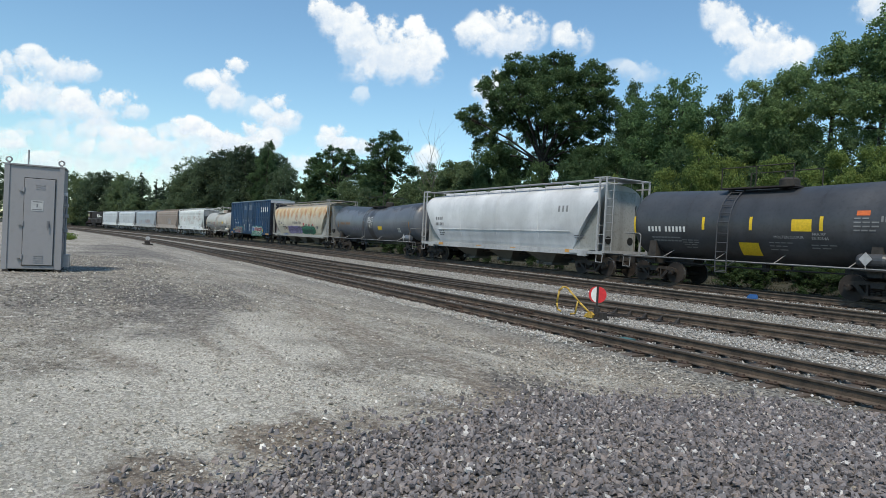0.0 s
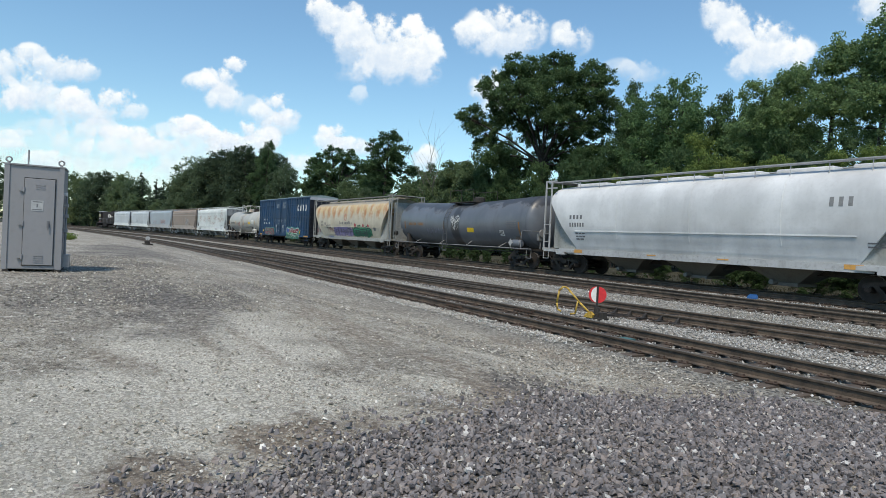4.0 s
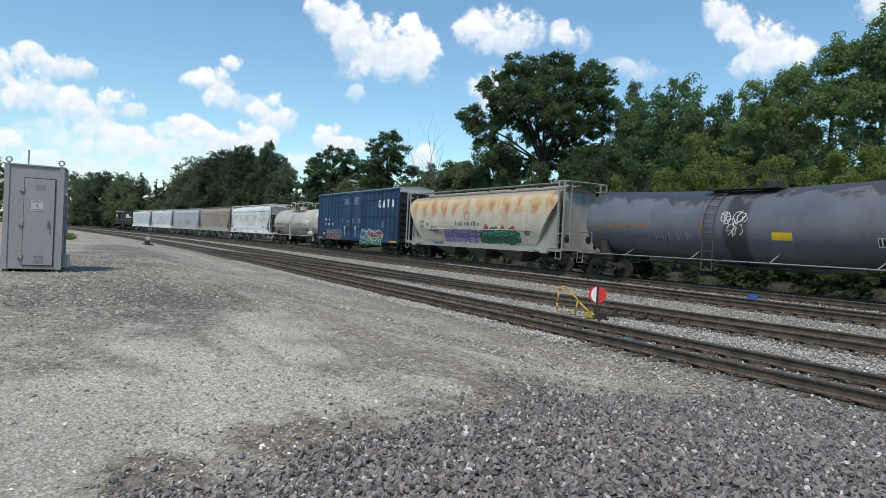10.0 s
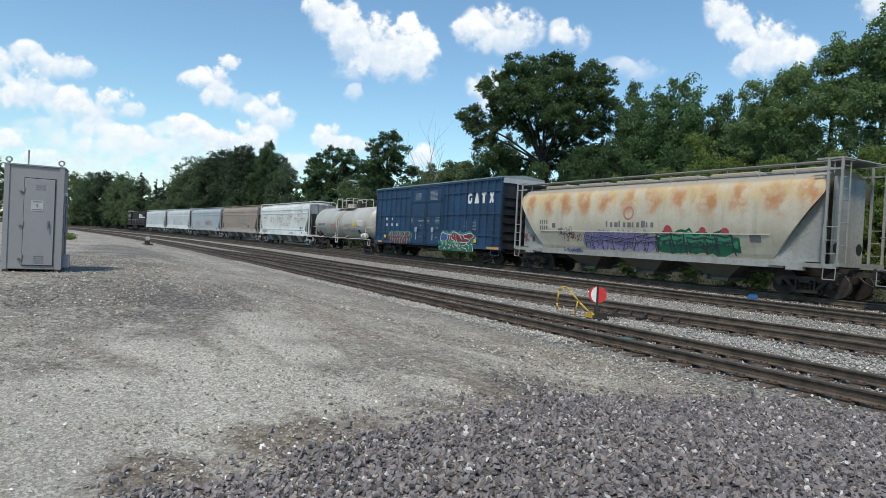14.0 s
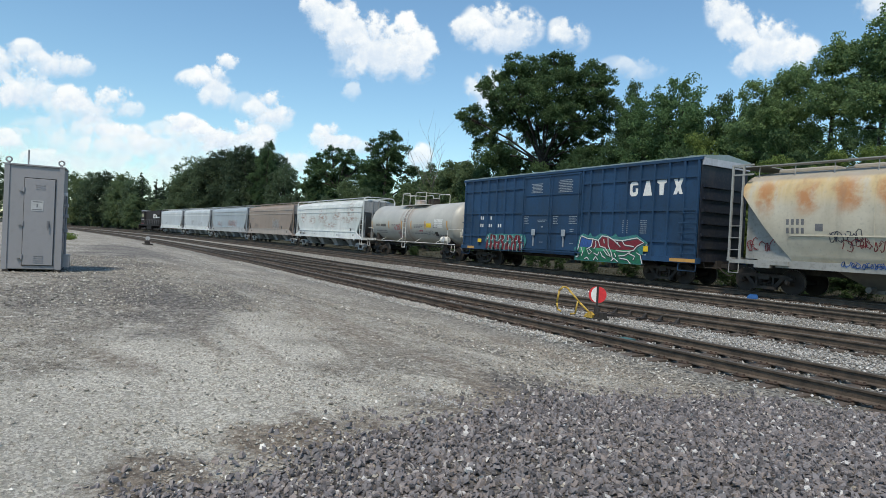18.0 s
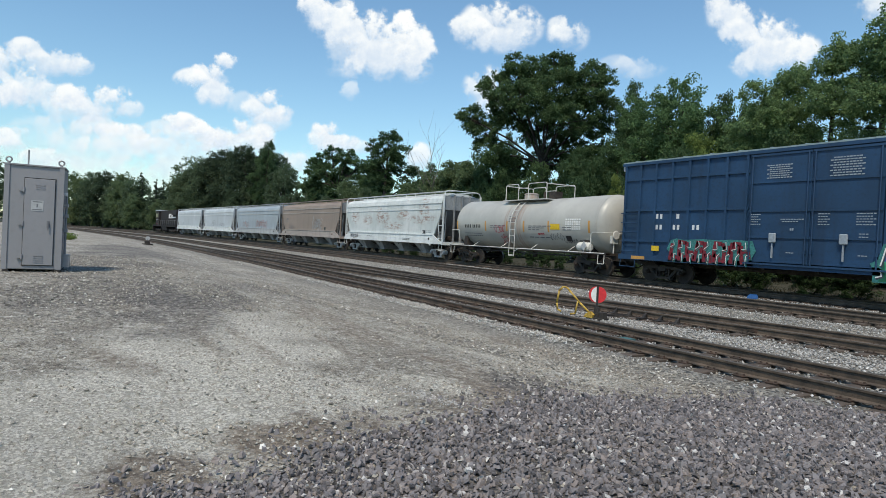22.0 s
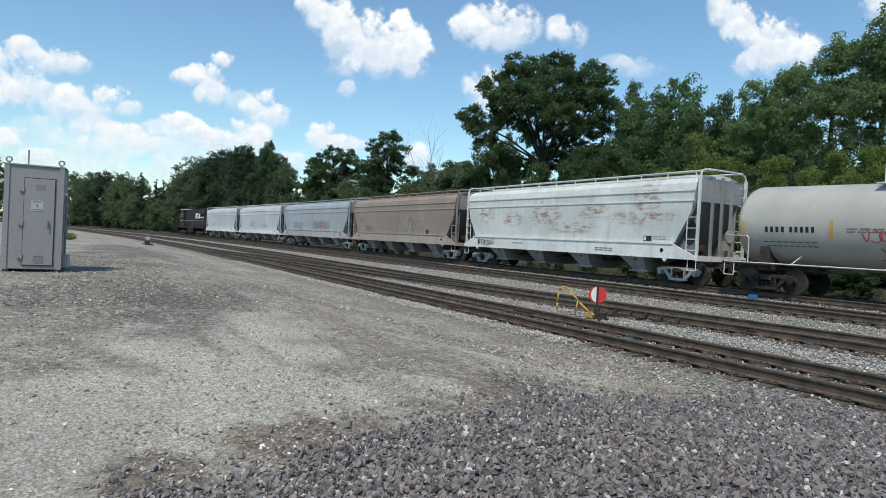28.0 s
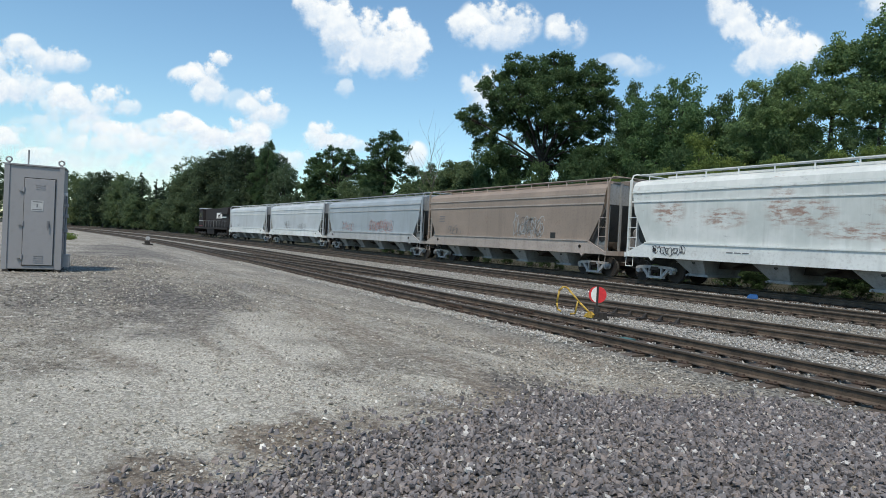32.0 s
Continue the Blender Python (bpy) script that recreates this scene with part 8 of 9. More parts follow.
def worn_hopper_paint():
    """Chalky pale green-white paint; rust shows in a few rubbed places."""
    n = Nodes("pale_worn_paint")
    x, y, z = n.axes()
    big, fine = n.noise(0.5, 6, 0.6), n.noise(9.0, 6)
    smear = n.noise(1.0, 9, 0.72, co=n.scaled((1.3, 1.3, 7.0)))
    run = n.noise(1.0, 6, 0.65, co=n.scaled((3.4, 3.4, 0.3)))
    scr = n.noise(1.0, 8, 0.7, co=n.scaled((1.6, 1.6, 5.0)))
    c = n.mix(n.ramp(big, 0.35, 0.65), (0.49, 0.525, 0.51), (0.64, 0.655, 0.64))
    c = n.mix(n.math("MULTIPLY", n.ramp(run, 0.5, 0.72), 0.4), c, (0.72, 0.74, 0.73))
    c = n.mix(n.math("MULTIPLY", n.ramp(run, 0.45, 0.3), 0.3), c, (0.3, 0.31, 0.31))
    c = n.mix(n.math("MULTIPLY", n.ramp(scr, 0.62, 0.7), 0.5), c, (0.14, 0.14, 0.15))
    rust = None
    for cx, cz, rx, rz in ((5.95, 3.55, 0.75, 1.1), (5.6, 2.8, 2.1, 0.32), (-1.5, 3.15, 0.6, 0.7), (-0.5, 2.95, 0.9, 0.5), (-3.8, 2.75, 1.0, 0.4), (2.6, 3.2, 1.0, 0.5), (1.2, 2.3, 1.6, 0.3), (-6.4, 3.0, 0.8, 0.6)):
        u = n.math("DIVIDE", n.math("SUBTRACT", x, cx), rx)
        v = n.math("DIVIDE", n.math("SUBTRACT", z, cz), rz)
        d = n.math("ADD", n.math("MULTIPLY", u, u), n.math("MULTIPLY", v, v))
        q = n.ramp(d, 0.0, 1.7, 1.0, 0.0)
        rust = q if rust is None else n.math("MAXIMUM", rust, q)
    rub = n.math("MULTIPLY", rust, n.ramp(n.math("ADD", smear, n.math("MULTIPLY", n.math("SUBTRACT", n.noise(2.4, 6, 0.7), 0.5), 0.5)), 0.44, 0.62))
    few = n.math("MULTIPLY", n.ramp(n.noise(0.9, 8, 0.72), 0.58, 0.66), n.ramp(smear, 0.5, 0.6))
    c = n.mix(n.math("MULTIPLY", n.math("MAXIMUM", rub, n.math("MULTIPLY", few, 0.6)), 0.82), c, (0.24, 0.105, 0.06))
    n.bump(fine, 0.12, 0.01)
    return n.done(c, 0.6)


def shed_tank_paint():
    """Dark grey tank paint with a peeled darker top and pale torn edges."""
    n = Nodes("peeling_grey_paint")
    x, y, z = n.axes()
    big, fine = n.noise(0.9, 7, 0.62), n.noise(10.0, 6)
    run = n.noise(1.0, 5, co=n.scaled((2.0, 2.0, 0.25)))
    edge = n.math("ADD", n.math("SUBTRACT", z, 3.5), n.math("MULTIPLY", n.math("SUBTRACT", n.noise(0.8, 9, 0.68, distort=0.9), 0.5), 2.4))
    c = n.mix(n.ramp(n.noise(0.4, 4), 0.35, 0.65), (0.1, 0.112, 0.132), (0.138, 0.15, 0.172))
    c = n.mix(n.math("MULTIPLY", n.ramp(run, 0.5, 0.75), 0.3), c, (0.05, 0.045, 0.045))
    belt = n.ramp(n.math("ABSOLUTE", n.math("SUBTRACT", n.math("ADD", x, n.math("MULTIPLY", big, 0.5)), 0.5)), 0.35, 0.6, 1.0, 0.0)
    c = n.mix(n.math("MULTIPLY", belt, 0.75), c, (0.025, 0.024, 0.025))
    top = n.ramp(edge, -0.02, 0.05)
    rim = n.math("MULTIPLY", top, n.ramp(edge, 0.05, 0.2, 1.0, 0.0))
    c = n.mix(top, c, (0.05, 0.053, 0.06))
    c = n.mix(n.math("MULTIPLY", rim, 0.35), c, (0.26, 0.265, 0.28))
    n.bump(fine, 0.12, 0.01)
    return n.done(c, 0.4)


def stained_tank_paint():
    """Cream-white tank paint with brown spill streaks below the hatch."""
    n = Nodes("cream_tank_paint")
    x, y, z = n.axes()
    big, fine = n.noise(0.5, 5, 0.6), n.noise(10.0, 6)
    run = n.noise(1.0, 6, 0.65, co=n.scaled((4.0, 1.0, 0.3)))
    c = n.mix(n.ramp(big, 0.35, 0.65), (0.37, 0.36, 0.33), (0.45, 0.44, 0.4))
    spill = n.math("MULTIPLY", n.ramp(n.math("ABSOLUTE", n.math("ADD", x, 0.35)), 0.3, 1.5, 1.0, 0.0), n.ramp(run, 0.42, 0.65))
    c = n.mix(n.math("MULTIPLY", spill, 0.6), c, (0.26, 0.14, 0.08))
    c = n.mix(n.math("MULTIPLY", n.ramp(run, 0.55, 0.8), 0.25), c, (0.25, 0.22, 0.19))
    c = n.mix(n.ramp(fine, 0.6, 0.85, 0.0, 0.25), c, (0.2, 0.17, 0.14))
    n.bump(fine, 0.08, 0.008)
    return n.done(c, 0.4)


def car_materials():
    M["hopper_white"] = painted("hopper_white", (0.5, 0.505, 0.51), (0.25, 0.24, 0.24), 0.14, streak=0.8, rough=0.35, fade=0.4)
    M["faded_orange"] = painted("faded_orange", (0.24, 0.12, 0.035), (0.09, 0.08, 0.08), 0.6)
    M["strip_orange"] = painted("strip_orange", (0.5, 0.26, 0.06), (0.3, 0.18, 0.09), 0.6)
    M["pale_stencil"] = plain("pale_stencil", (0.3, 0.34, 0.38), 0.6)
    M["bay_grey"] = painted("bay_grey", (0.25, 0.26, 0.265), amount=0.5, rust=0.2)
    M["end_grey"] = painted("end_grey", (0.27, 0.275, 0.26), amount=0.45, rust=0.2)
    # slope ends: overhang shade painted as dark colour, with dirt and rust on it
    M["end_shade"] = painted("end_shade", (0.14, 0.135, 0.13), amount=0.6, rust=0.5)
    M["cap_silver"] = painted("cap_silver", (0.36, 0.38, 0.42), amount=0.3)
    M["faded_red"] = painted("faded_red", (0.42, 0.16, 0.13), (0.4, 0.3, 0.2), 0.6)
    M["dark_rail"] = painted("dark_rail", (0.06, 0.06, 0.065), amount=0.4)
    M["outlet_grey"] = painted("outlet_grey", (0.12, 0.115, 0.1), amount=0.5)
    M["hopper_frame"] = painted("hopper_frame", (0.36, 0.365, 0.37), amount=0.4)
    M["cream_frame"] = painted("cream_frame", (0.27, 0.27, 0.255), amount=0.4)
    M["hopper_cream"] = rusty_hopper_paint()
    M["hopper_worn"] = worn_hopper_paint()
    M["worn_sill"] = painted("worn_sill", (0.62, 0.64, 0.63), amount=0.22, rust=0.3)
    M["hopper_brown"] = painted("hopper_brown", (0.25, 0.2, 0.165), (0.12, 0.1, 0.09), 0.35, rust=0.35, rough=0.65)
    M["brown_sill"] = painted("brown_sill", (0.34, 0.29, 0.26), amount=0.35, rust=0.2)
    M["hopper_grey"] = painted("hopper_grey", (0.3, 0.34, 0.375), amount=0.2, rust=0.1)
    M["hopper_pale"] = painted("hopper_pale", (0.42, 0.45, 0.475), amount=0.2)
    M["tank_black"] = painted("tank_black", (0.045, 0.047, 0.052), (0.02, 0.018, 0.017), 0.4, rough=0.4, fade=0.5)
    M["tank_peel"] = shed_tank_paint()
    M["tank_white"] = stained_tank_paint()
    M["white_rail"] = painted("white_rail", (0.55, 0.54, 0.5), amount=0.3, rust=0.3)
    M["grey_rail"] = painted("grey_rail", (0.2, 0.2, 0.2), amount=0.4)
    M["box_blue"] = painted("box_blue", (0.0085, 0.036, 0.085), (0.005, 0.014, 0.032), 0.45, rust=0.05, rough=0.6, fade=0.6)
    # boxcar ends: the blue taken near black, shade of the unlit end included
    M["box_blue_shaded"] = painted("box_blue_shaded", (0.01, 0.013, 0.022), amount=0.4)
    M["galvanised"] = painted("galvanised", (0.2, 0.26, 0.27), amount=0.25, rust=0.15)
    M["loco_black"] = plain("loco_black", (0.016, 0.013, 0.013), 0.85)
    M["glass_dark"] = plain("dark_glass", (0.02, 0.025, 0.03), 0.1)
    M["g_red"] = plain("spray_red", (0.22, 0.014, 0.028), 0.55, vary=0.5)
    M["g_red2"] = plain("spray_crimson", (0.42, 0.06, 0.08), 0.55)
    M["g_teal"] = plain("spray_teal", (0.05, 0.23, 0.22), 0.55, vary=0.5)
    M["g_green"] = plain("spray_green", (0.012, 0.15, 0.08), 0.55, vary=0.4)
    M["g_green2"] = plain("spray_light_green", (0.06, 0.33, 0.17), 0.55)
    M["g_blue"] = plain("spray_blue", (0.03, 0.1, 0.33), 0.55, vary=0.4)
    M["g_violet"] = plain("spray_violet", (0.2, 0.16, 0.36), 0.6)
    M["g_violet2"] = plain("spray_lilac", (0.3, 0.26, 0.46), 0.6)
    M["g_pale"] = plain("spray_pale_violet", (0.3, 0.28, 0.36), 0.6)
    M["g_dark"] = plain("spray_dark", (0.05, 0.05, 0.07), 0.6)


def words(car, surf, text, x, z, height, mat):
    """Readable lettering, bent onto the body."""
    cu = bpy.data.curves.new("lettering", "FONT")
    cu.body, cu.size, cu.resolution_u = text, height * 1.4, 2
    tmp = new("lettering", cu)
    bpy.context.view_layer.update()
    me = bpy.data.meshes.new_from_object(tmp.evaluated_get(bpy.context.evaluated_depsgraph_get()))
    bpy.data.objects.remove(tmp)
    for v in me.vertices:
        X, Z = x + v.co.x, z + v.co.y
        v.co = (X, -surf(X, Z) - 0.01, Z)
    me.materials.clear()
    me.materials.append(M[mat])
    return link_data("lettering", me, car, "stencilled words")


def build_train():
    car_materials()
    # black tank
    car, surf = tank_car("tank_car", -14.45, 6.0, 1.47, 2.62, 0.13, "tank_black", "black_steel", "black tank car with yellow reflectors and stencils", 4.45, "plain", "grey_rail", px=1.75)
    marks(car, surf, [(-4.6, 2.2, 0.75, 0.22, 4), (-3.7, 2.2, 1.1, 0.22, 6)], "white")
    marks(car, surf, [(-4.45, 1.93, 1.5, 0.06, 9), (-4.4, 1.8, 1.5, 0.06, 8), (-2.9, 1.85, 0.85, 0.04, 3), (-2.9, 1.76, 0.85, 0.04, 3), (-2.85, 1.67, 0.7, 0.04, 2), (-2.8, 1.56, 0.6, 0.04, 2),
                      (0.9, 1.85, 0.9, 0.035, 4), (0.9, 1.73, 0.7, 0.035, 3), (0.9, 1.6, 0.7, 0.035, 2), (2.4, 1.8, 0.9, 0.035, 3), (2.4, 1.7, 0.7, 0.035, 2), (3.8, 2.7, 0.5, 0.05, 2), (3.8, 2.57, 0.8, 0.05, 3), (3.8, 2.44, 0.8, 0.05, 3), (3.8, 2.31, 0.7, 0.05, 3), (4.6, 2.6, 0.7, 0.2, 6)], "grey_rail", "small grey stencils")
    words(car, surf, "MOLTEN SULFUR", 1.1, 2.02, 0.1, "hopper_frame")
    words(car, surf, "FRA/AP", 2.48, 2.14, 0.1, "hopper_frame")
    words(car, surf, "SR-8254A", 2.45, 2.0, 0.1, "hopper_frame")
    marks(car, surf, [(-5.95 + 0.55, 2.1, 0.09, 0.75, 1)], "yellow_bright", "yellow reflector strip", "reflector")
    for x in (-1.88, 0.16, 2.72):
        marks(car, surf, [(x, 2.3, 0.12, 0.5, 1)], "yellow_bright", "yellow reflector strip", "reflector")
    marks(car, surf, [(1.76, 2.28, 0.7, 0.42, 1)], "yellow_bright", "yellow placard panel", "label_plate")
    marks(car, surf, [(-0.32, 1.36, 0.8, 0.48, 1)], "yellow_bright", "large yellow label near the ladder", "label_plate")
    marks(car, surf, [(3.87, 2.82, 0.4, 0.16, 1)], "orange", "orange label", "label_plate")
    # white centre-flow hopper
    car, surf = round_hopper("hopper_car", -30.6, 9.0, "hopper_white", "hopper_frame", "white centre-flow covered hopper car with curved sides")
    marks(car, surf, [(-6.9, 2.74, 1.0, 0.2, 4), (-6.9, 2.36, 1.1, 0.2, 6)], "grey_mark")
    marks(car, surf, [(-6.5, 2.0, 0.7, 0.07, 3), (-6.5, 1.85, 0.7, 0.07, 3), (-6.5, 1.72, 0.6, 0.07, 2), (6.9, 1.9, 0.8, 0.05, 2), (6.9, 1.78, 0.8, 0.05, 2)], "grey_mark", "small grey stencils")
    for x in (5.7, 6.0, 6.3):
        marks(car, surf, [(x, 3.12, 0.14, 0.32, 1)], "grey_rail", "faded grey emblem shape", "emblem_block")
    marks(car, lambda x, z: 1.415, [(-6.6, 1.06, 0.55, 0.16, 1), (6.2, 1.06, 0.6, 0.16, 1), (-2.0, 1.12, 0.5, 0.05, 1), (1.5, 1.12, 0.5, 0.05, 1)], "strip_orange", "faded orange label", "label_plate")
    # peeling grey tank
    car, surf = tank_car("tank_car", -48.85, 8.4, 1.52, 2.68, 0.26, "tank_peel", "black_steel", "weathered dark grey tank car with peeling paint", 6.75, "plain", "grey_rail", px=1.95)
    marks(car, surf, [(1.7, 1.95, 0.75, 0.28, 1)], "yellow_bright", "yellow label", "label_plate")
    marks(car, surf, [(5.85, 2.2 + 0.13 * i, 1.0, 0.08, 5) for i in range(4)], "grey_mark", "grey printed panel")
    marks(car, surf, [(-6.3, 2.35, 1.2, 0.2, 6), (-4.9, 2.35, 0.9, 0.2, 5)], "faded_orange", "faded orange stencils")
    marks(car, surf, [(7.0, 1.8, 0.13, 0.8, 1)], "faded_orange", "faded orange strip", "reflector")
    for x, z in ((-7.0, 2.1), (-1.3, 2.1)):
        marks(car, surf, [(x, z, 0.14, 0.55, 1)], "faded_orange", "faded orange strip", "reflector")
    marks(car, surf, [(5.15, 1.8, 0.42, 0.3, 1)], "white", "small white plate", "label_plate")
    marks(car, surf, [(5.18, 1.83, 0.36, 0.24, 3)], "black", "small dark plate", "label_plate", 0.013)
    scrawl(car, surf, -0.25, 2.5, 0.95, 0.6, "white", 3, t=0.012)
    scrawl(car, surf, -0.1, 2.45, 0.8, 0.45, "white", 13, t=0.01)
    scrawl(car, surf, 0.05, 2.05, 0.45, 0.5, "white", 5, t=0.01)
    # a line of sprayed strokes, as high as a hand is long
    bm = bmesh.new()
    for k, x in enumerate((-3.55, -3.2, -2.85, -2.45, -1.95, -1.35)):
        up = 1.78 + 0.02 * k
        ribbon(bm, surf, [(x, up + 0.36), (x + 0.02, up + 0.18), (x + 0.03 * (k % 3), up)], 0.017, 0.012)
        ribbon(bm, surf, [(x + 0.03, up + 0.2 - 0.18 * (k % 2)), (x + 0.13, up + 0.2 - 0.15 * (k % 2)), (x + 0.2, up + 0.1 + 0.2 * (k % 2))], 0.017, 0.012)
    tagged(part("scribble", bm, M["g_pale"], car, "pale sprayed strokes in a row"), kind="stuff")
    # rust-stained cream hopper
    car, surf = round_hopper("hopper_car", -67.1, 8.8, "hopper_cream", "cream_frame", "cream centre-flow covered hopper car streaked with rust and graffiti")
    marks(car, surf, [(-6.5, 2.5, 0.7, 0.2, 4), (-6.5, 2.2, 0.7, 0.2, 4)], "grey_mark")
    marks(car, surf, [(-1.66 + 0.265 * i, 2.36, 0.1 + 0.06 * (i % 3), 0.22 + 0.07 * (i in (0, 3, 8)), 1) for i in range(11)], "grey_mark", "faded grey brand lettering shapes", "emblem_block")
    bm = bmesh.new()
    pts = [(-0.28 + 0.32 * math.cos(radians(a * 24)), 3.0 + 0.32 * math.sin(radians(a * 24))) for a in range(15)]
    for i in range(15):
        a, b = pts[i], pts[(i + 1) % 15]
        quad = [a, b] + [(-0.28 + (q[0] + 0.28) * 0.72, 3.0 + (q[1] - 3.0) * 0.72) for q in (b, a)]
        bm.faces.new([bm.verts.new((X, -surf(X, Z) - 0.01, Z)) for X, Z in quad])
    part("emblem_block", bm, M["faded_red"], car, "faded red round emblem")
    wall_art(car, surf, -3.2, 1.1, 1.3, 2.1, 7, 12, [("g_violet", 0.0, 1.0)], "g_violet2", "g_dark", line="g_pale")
    wall_art(car, surf, 1.25, 5.1, 1.3, 2.15, 5, 15, [("g_green", 0.0, 0.5), ("g_green2", 0.45, 1.0)], "g_green", "g_dark", line="g_dark")
    for x, z, r in ((1.9, 2.25, 0.22), (4.6, 2.2, 0.18), (3.6, 2.25, 0.15)):
        bm = bmesh.new()
        patch(bm, surf, x, z, [(x + r * math.cos(i * 0.524), z + r * math.sin(i * 0.524)) for i in range(12)], 0.012, 2)
        part("graffiti", bm, M["g_red2"], car, "sprayed red dot")
    scrawl(car, lambda x, z: 1.27, -8.0, 1.5, 0.9, 0.5, "g_red", 9)
    scrawl(car, surf, -4.9, 1.85, 1.0, 0.5, "g_dark", 51)
    scrawl(car, surf, -4.5, 1.65, 1.1, 0.45, "g_red", 52)
    scrawl(car, lambda x, z: 1.42, -4.6, 1.1, 1.3, 0.2, "g_blue", 53)
    marks(car, surf, [(-5.5, 2.3, 0.26, 0.24, 1)], "grey_mark", "small framed stencil", "label_plate")
    marks(car, surf, [(5.6, 1.85, 0.45, 0.3, 1)], "grey_mark", "dark stencil plate", "label_plate")
    box_car(-86.0, 8.87)
    # white tank
    car, surf = tank_car("tank_car", -102.8, 7.05, 1.5, 2.55, 0.1, "tank_white", "truck_dark", "white tank car with rusty stains and a railed top platform", 5.5, "cage", "white_rail", lx=-0.2, px=1.45)
    marks(car, surf, [(-5.4, 2.24, 0.8, 0.2, 4), (-4.5, 2.24, 0.95, 0.2, 5)], "black")
    marks(car, surf, [(-5.5, 1.88, 2.0, 0.04, 8), (-5.4, 1.74, 1.9, 0.04, 9), (-2.6, 2.36, 1.6, 0.04, 4), (-2.6, 2.26, 1.0, 0.04, 3), (1.1, 2.36, 2.0, 0.04, 5), (1.1, 2.26, 1.4, 0.04, 4), (1.1, 2.16, 1.0, 0.04, 3), (1.1, 1.75, 1.8, 0.05, 4),
                      (-0.75, 2.62, 0.7, 0.05, 3), (-0.75, 2.75, 0.7, 0.05, 3), (-0.75, 2.88, 0.6, 0.05, 2), (3.9, 2.3, 0.7, 0.04, 2), (3.9, 2.18, 0.7, 0.04, 2)], "grey_mark", "small grey stencils")
    for x in (-6.35, -3.15, -0.95, 0.6, 2.72, 5.75):
        marks(car, surf, [(x, 2.06, 0.13, 0.6, 1)], "strip_orange", "yellow reflector strip", "reflector")
    marks(car, surf, [(2.93, 2.2, 0.75, 0.3, 1)], "yellow_bright", "yellow label", "label_plate")
    marks(car, surf, [(4.05, 1.62, 0.42, 0.28, 1)], "black", "small dark plate", "label_plate")
    marks(car, surf, [(4.1, 2.2 + 0.12 * i, 1.15, 0.09, 7) for i in range(5)], "white", "white printed panel")
    scrawl(car, surf, 2.9, 1.65, 1.0, 0.36, "g_dark", 4, t=0.009)
    scrawl(car, surf, 3.9, 1.5, 1.6, 0.26, "g_dark", 24, t=0.007)
    scrawl(car, surf, 1.9, 1.9, 0.5, 0.12, "g_red2", 16, t=0.012)
    scrawl(car, surf, -2.0, 1.9, 0.9, 0.5, "g_red2", 6, t=0.018)
    scrawl(car, surf, -1.6, 1.4, 0.6, 0.5, "g_red2", 7, t=0.018)
    # straight-sided hoppers
    car, surf = slab_hopper("hopper_car", -119.6, 8.7, "hopper_worn", "worn_sill", "pale grey covered hopper car with worn rusty paint")
    marks(car, surf, [(5.85, 1.76, 0.45, 0.24, 1)], "black", "dark label plate", "label_plate")
    marks(car, surf, [(5.88, 1.8, 0.12, 0.16, 1)], "white", "white mark on the label", "label_plate", 0.014)
    marks(car, lambda x, z: 1.656, [(3.0, 1.35, 1.2, 0.04, 4), (3.0, 1.25, 1.2, 0.04, 4), (-3.5, 1.4, 1.0, 0.04, 3)], "grey_mark", "small grey stencils")
    scrawl(car, lambda x, z: 1.656, -7.0, 1.2, 1.6, 0.4, "g_dark", 14)
    marks(car, surf, [(6.4, 1.95, 0.7, 0.03, 3), (6.4, 1.85, 0.7, 0.03, 3)], "grey_mark", "small grey stencils")
    car, surf = slab_hopper("hopper_car", -138.1, 8.7, "hopper_brown", "brown_sill", "faded brown covered hopper car with scribbled graffiti")
    marks(car, surf, [(-7.0, 2.6 + 0.16 * i, 0.7, 0.07, 4) for i in range(3)], "grey_mark", "faded stencils")
    scrawl(car, surf, -5.6, 1.75, 1.4, 0.7, "grey_mark", 21)
    for i in range(3):
        scrawl(car, surf, 1.6, 1.72, 2.4, 1.2, "hopper_frame", 22 + i, t=0.02)
    scrawl(car, surf, 1.7, 1.75, 2.2, 1.1, "g_dark", 28, t=0.008)
    marks(car, surf, [(4.6, 1.75, 0.4, 0.3, 1)], "black", "dark label plate", "label_plate")
    car, surf = slab_hopper("hopper_car", -157.1, 9.35, "hopper_grey", "hopper_frame", "blue-grey covered hopper car with scribbled graffiti")
    scrawl(car, surf, 0.5, 1.75, 4.2, 1.0, "g_dark", 31, t=0.01)
    scrawl(car, surf, 0.6, 1.75, 4.2, 1.0, "faded_red", 32, t=0.014)
    scrawl(car, surf, 0.5, 1.8, 4.0, 0.9, "faded_red", 33, t=0.012)
    scrawl(car, surf, -5.5, 1.75, 2.6, 0.9, "grey_mark", 35, t=0.012)
    scrawl(car, surf, -5.3, 1.75, 2.2, 0.8, "faded_red", 36, t=0.01)
    car, surf = slab_hopper("hopper_car", -176.35, 8.7, "hopper_pale", "worn_sill", "pale grey covered hopper car with a small scribble")
    scrawl(car, surf, -3.0, 1.75, 1.8, 1.0, "grey_mark", 41)
    scrawl(car, surf, 1.5, 1.75, 2.4, 0.7, "grey_mark", 42, t=0.01)
    car, surf = slab_hopper("hopper_car", -195.05, 8.45, "hopper_pale", "worn_sill", "pale covered hopper car next to the locomotive")
    scrawl(car, surf, -4.0, 1.75, 1.2, 0.6, "grey_mark", 43)
    locomotive(-214.8, 9.9)


# ---- birds ----
BIRDS = []


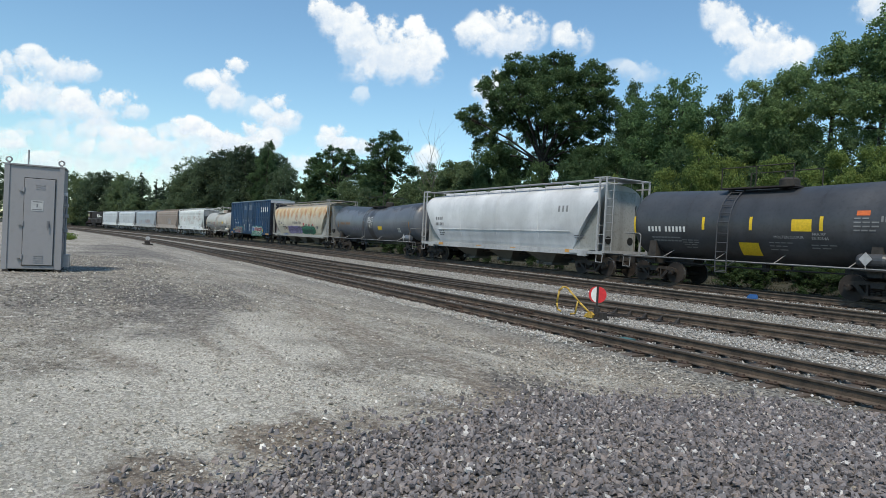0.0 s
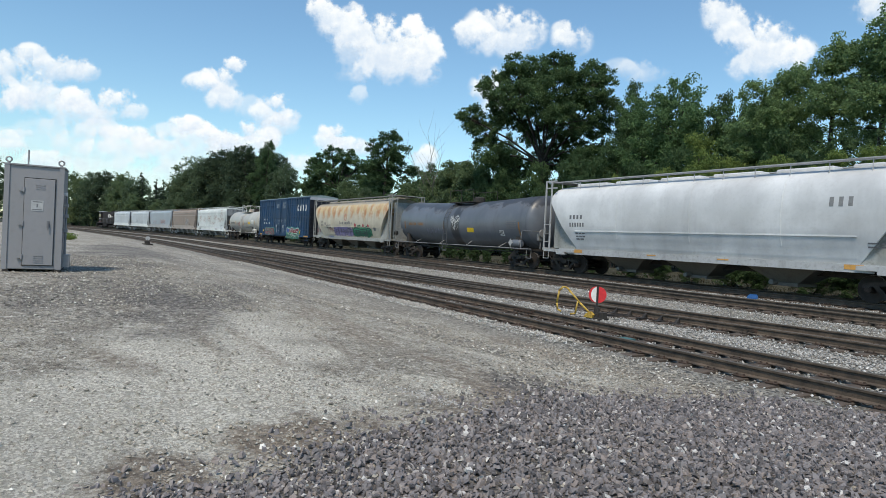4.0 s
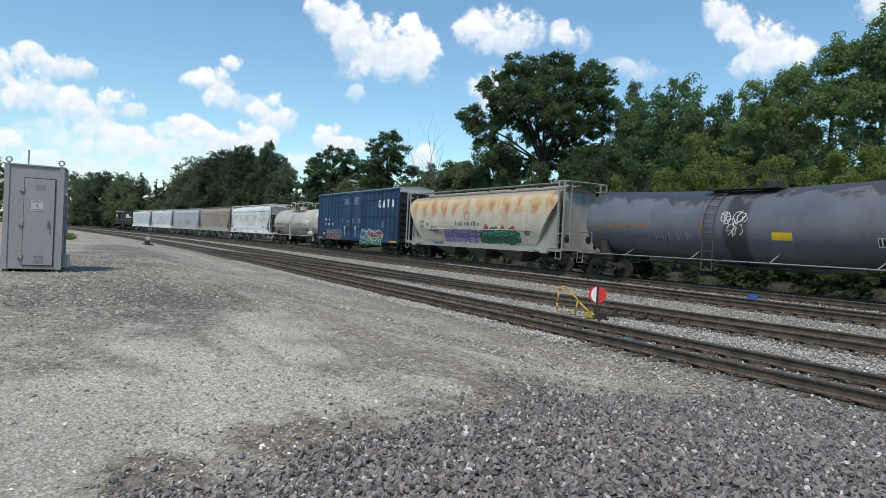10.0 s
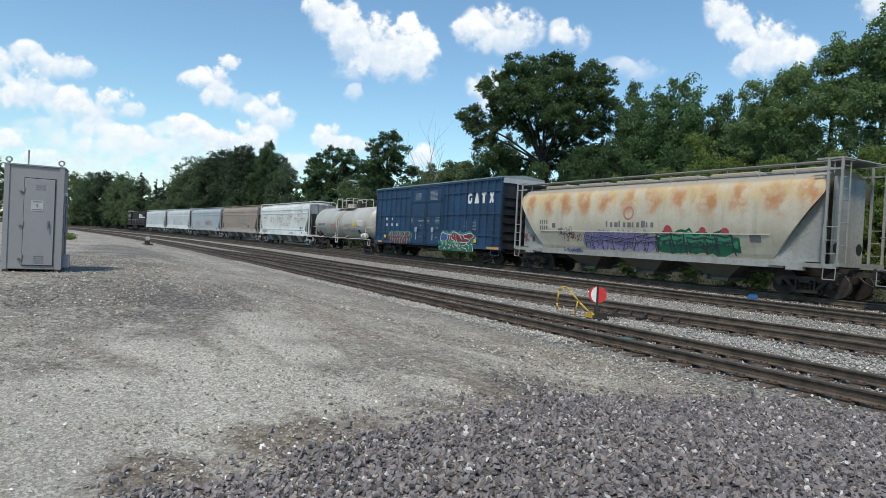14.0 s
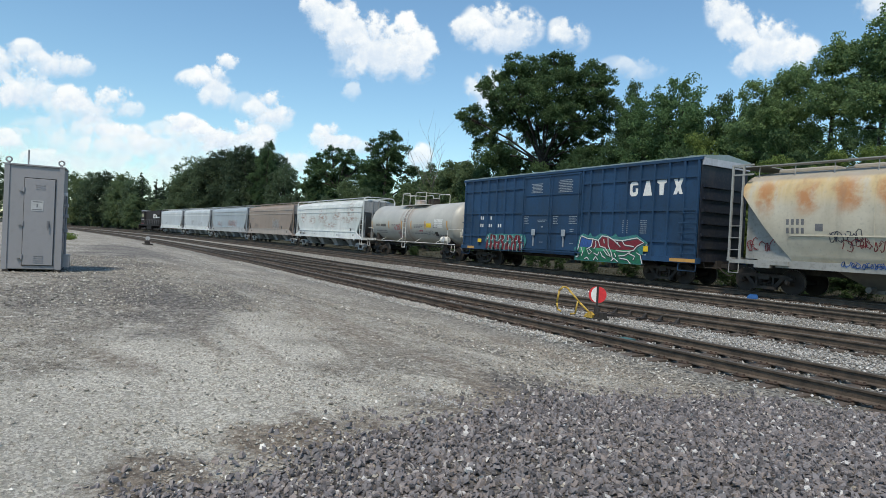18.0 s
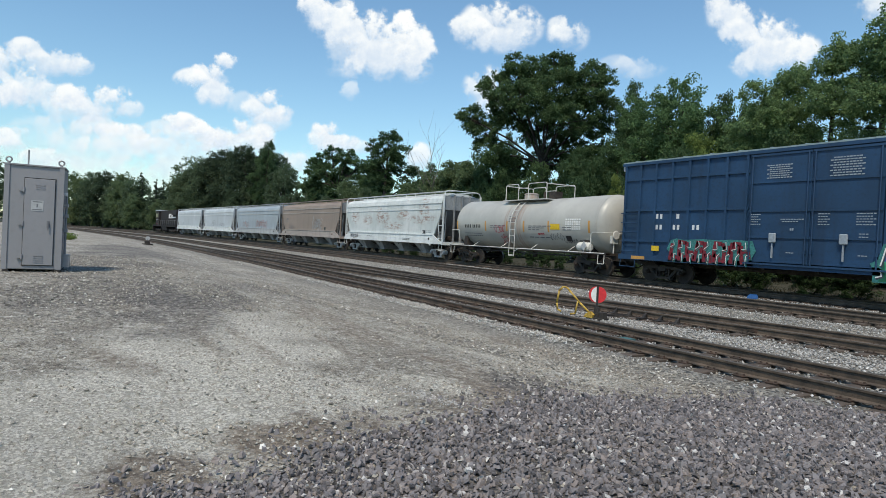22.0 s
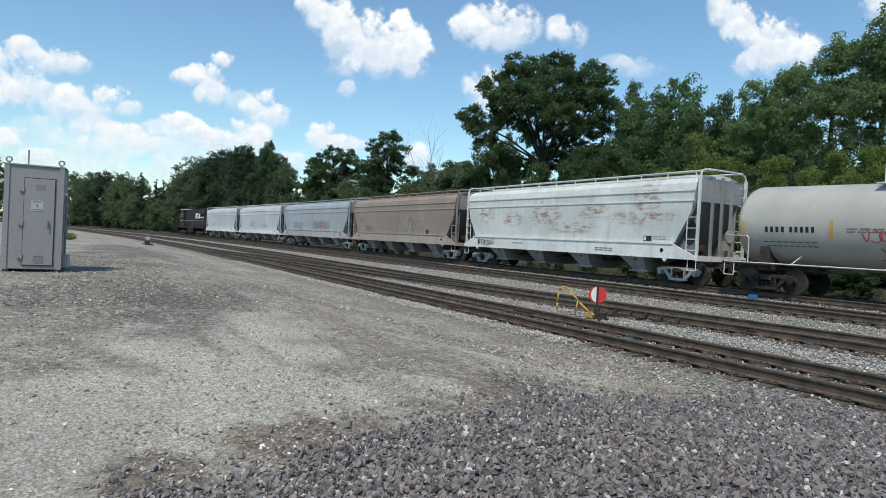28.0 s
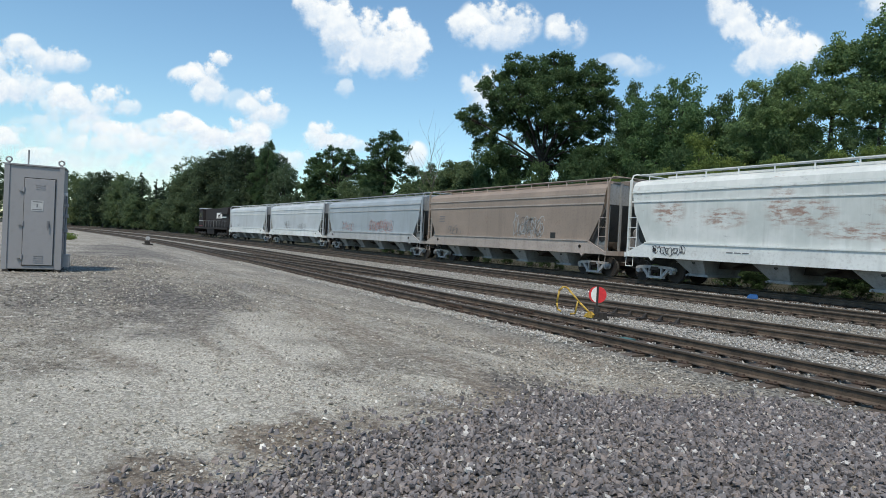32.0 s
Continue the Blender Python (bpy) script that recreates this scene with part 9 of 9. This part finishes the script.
def build_bird(rows, beat):
    """A small dark bird; rows: (seconds, right of and below the view's middle) at about sixty metres."""
    th = thing("bird", Matrix(), "small dark bird flying across the sky", "bird", "birds in the sky")
    bm = bmesh.new()
    lathe(bm, [(-0.14, 0.004), (-0.1, 0.026), (-0.02, 0.042), (0.06, 0.036), (0.1, 0.024), (0.13, 0.026), (0.155, 0.012), (0.18, 0.003)], "x", 10)
    part("body", fix(bm), M["bird_dark"], th, smooth=True)
    bm = bmesh.new()
    hexa(bm, [(-0.25, -0.05, -0.004), (-0.12, -0.014, -0.004), (-0.12, 0.014, -0.004), (-0.25, 0.05, -0.004)], [(-0.25, -0.05, 0.002), (-0.12, -0.014, 0.006), (-0.12, 0.014, 0.006), (-0.25, 0.05, 0.002)])
    part("tail", fix(bm), M["bird_dark"], th)
    wings = []
    for sd in (-1, 1):
        bm = bmesh.new()
        a = [(0.07, 0.02), (0.06, 0.14), (-0.01, 0.27), (-0.06, 0.27), (-0.05, 0.12), (-0.06, 0.02)]
        lo, hi = [bm.verts.new((x, sd * y, -0.004)) for x, y in a], [bm.verts.new((x, sd * y, 0.004)) for x, y in a]
        bm.faces.new(lo)
        bm.faces.new(hi[::-1])
        for i in range(6):
            j = (i + 1) % 6
            bm.faces.new((lo[i], lo[j], hi[j], hi[i]))
        wings.append((sd, part("wing", fix(bm), M["bird_dark"], th)))
    BIRDS.append((th, wings, rows, beat))


def fly(th, wings, rows, beat):
    turn = look(EYE, AIM, 2.89)
    far = 62.0
    pts = [(t, turn @ Vector((cx * far / FOCAL, -cy * far / FOCAL, -far))) for t, cx, cy in rows]
    out = []
    for i, (t, p) in enumerate(pts):
        a, b = pts[max(0, i - 1)][1], pts[min(len(pts) - 1, i + 1)][1]
        f = (b - a).normalized()
        s = Vector((0, 0, 1)).cross(f).normalized()
        u = f.cross(s)
        out.append((t, Matrix(((f.x, s.x, u.x, p.x), (f.y, s.y, u.y, p.y), (f.z, s.z, u.z, p.z), (0, 0, 0, 1)))))
    walk(th, out)
    times = [0.0] + [22.0 + 0.1 * i for i in range(61)] + [SECONDS]
    for sd, w in wings:
        walk(w, [(t, pose(0, 0, 0, sd * 34.0 * math.sin(beat * t), 0, 0)) for t in times])


def build_birds():
    M["bird_dark"] = plain("dark_feathers", (0.03, 0.03, 0.033), 0.7)
    build_bird([(0.0, -11000, -1500), (22.0, -1370, -430), (24.0, -459, -376), (24.4, -269, -361), (25.0, -2, -340), (27.5, 1080, -420), (SECONDS, 3100, -900)], 21.0)
    build_bird([(0.0, -10400, -1500), (22.0, -1140, -335), (23.4, -555, -320), (24.0, -303, -306), (24.4, -169, -292), (25.0, 27, -258), (27.5, 850, -380), (SECONDS, 2600, -900)], 18.0)


def motions():
    times = [i * 2.0 for i in range(17)]
    for car, s0 in TRAIN:
        rows = []
        for t in times:
            s = s0 + SPEED * t
            x, y = along(s, 0.0)
            rows.append((t, pose(x, y, 0.0, 0, 0, heading(s))))
        walk(car, rows)
    turn = math.degrees(SPEED / 0.457)
    spins = [(i * 0.2, turn * i * 0.2) for i in range(161)]
    for i, w in enumerate(WHEELS):
        x = w.location.x
        a0 = 37.0 * i
        walk(w, [(t, pose(x, 0, 0.457, 0, a + a0, 0)) for t, a in spins])
    for ob, rows in CLOUDS:
        walk(ob, rows)
    for row in BIRDS:
        fly(*row)


build_ground()
build_tracks()
build_switch_stand()
build_litter()
build_cabinet()
build_trees()
build_clouds()
build_train()
build_birds()
build_stones()
motions()
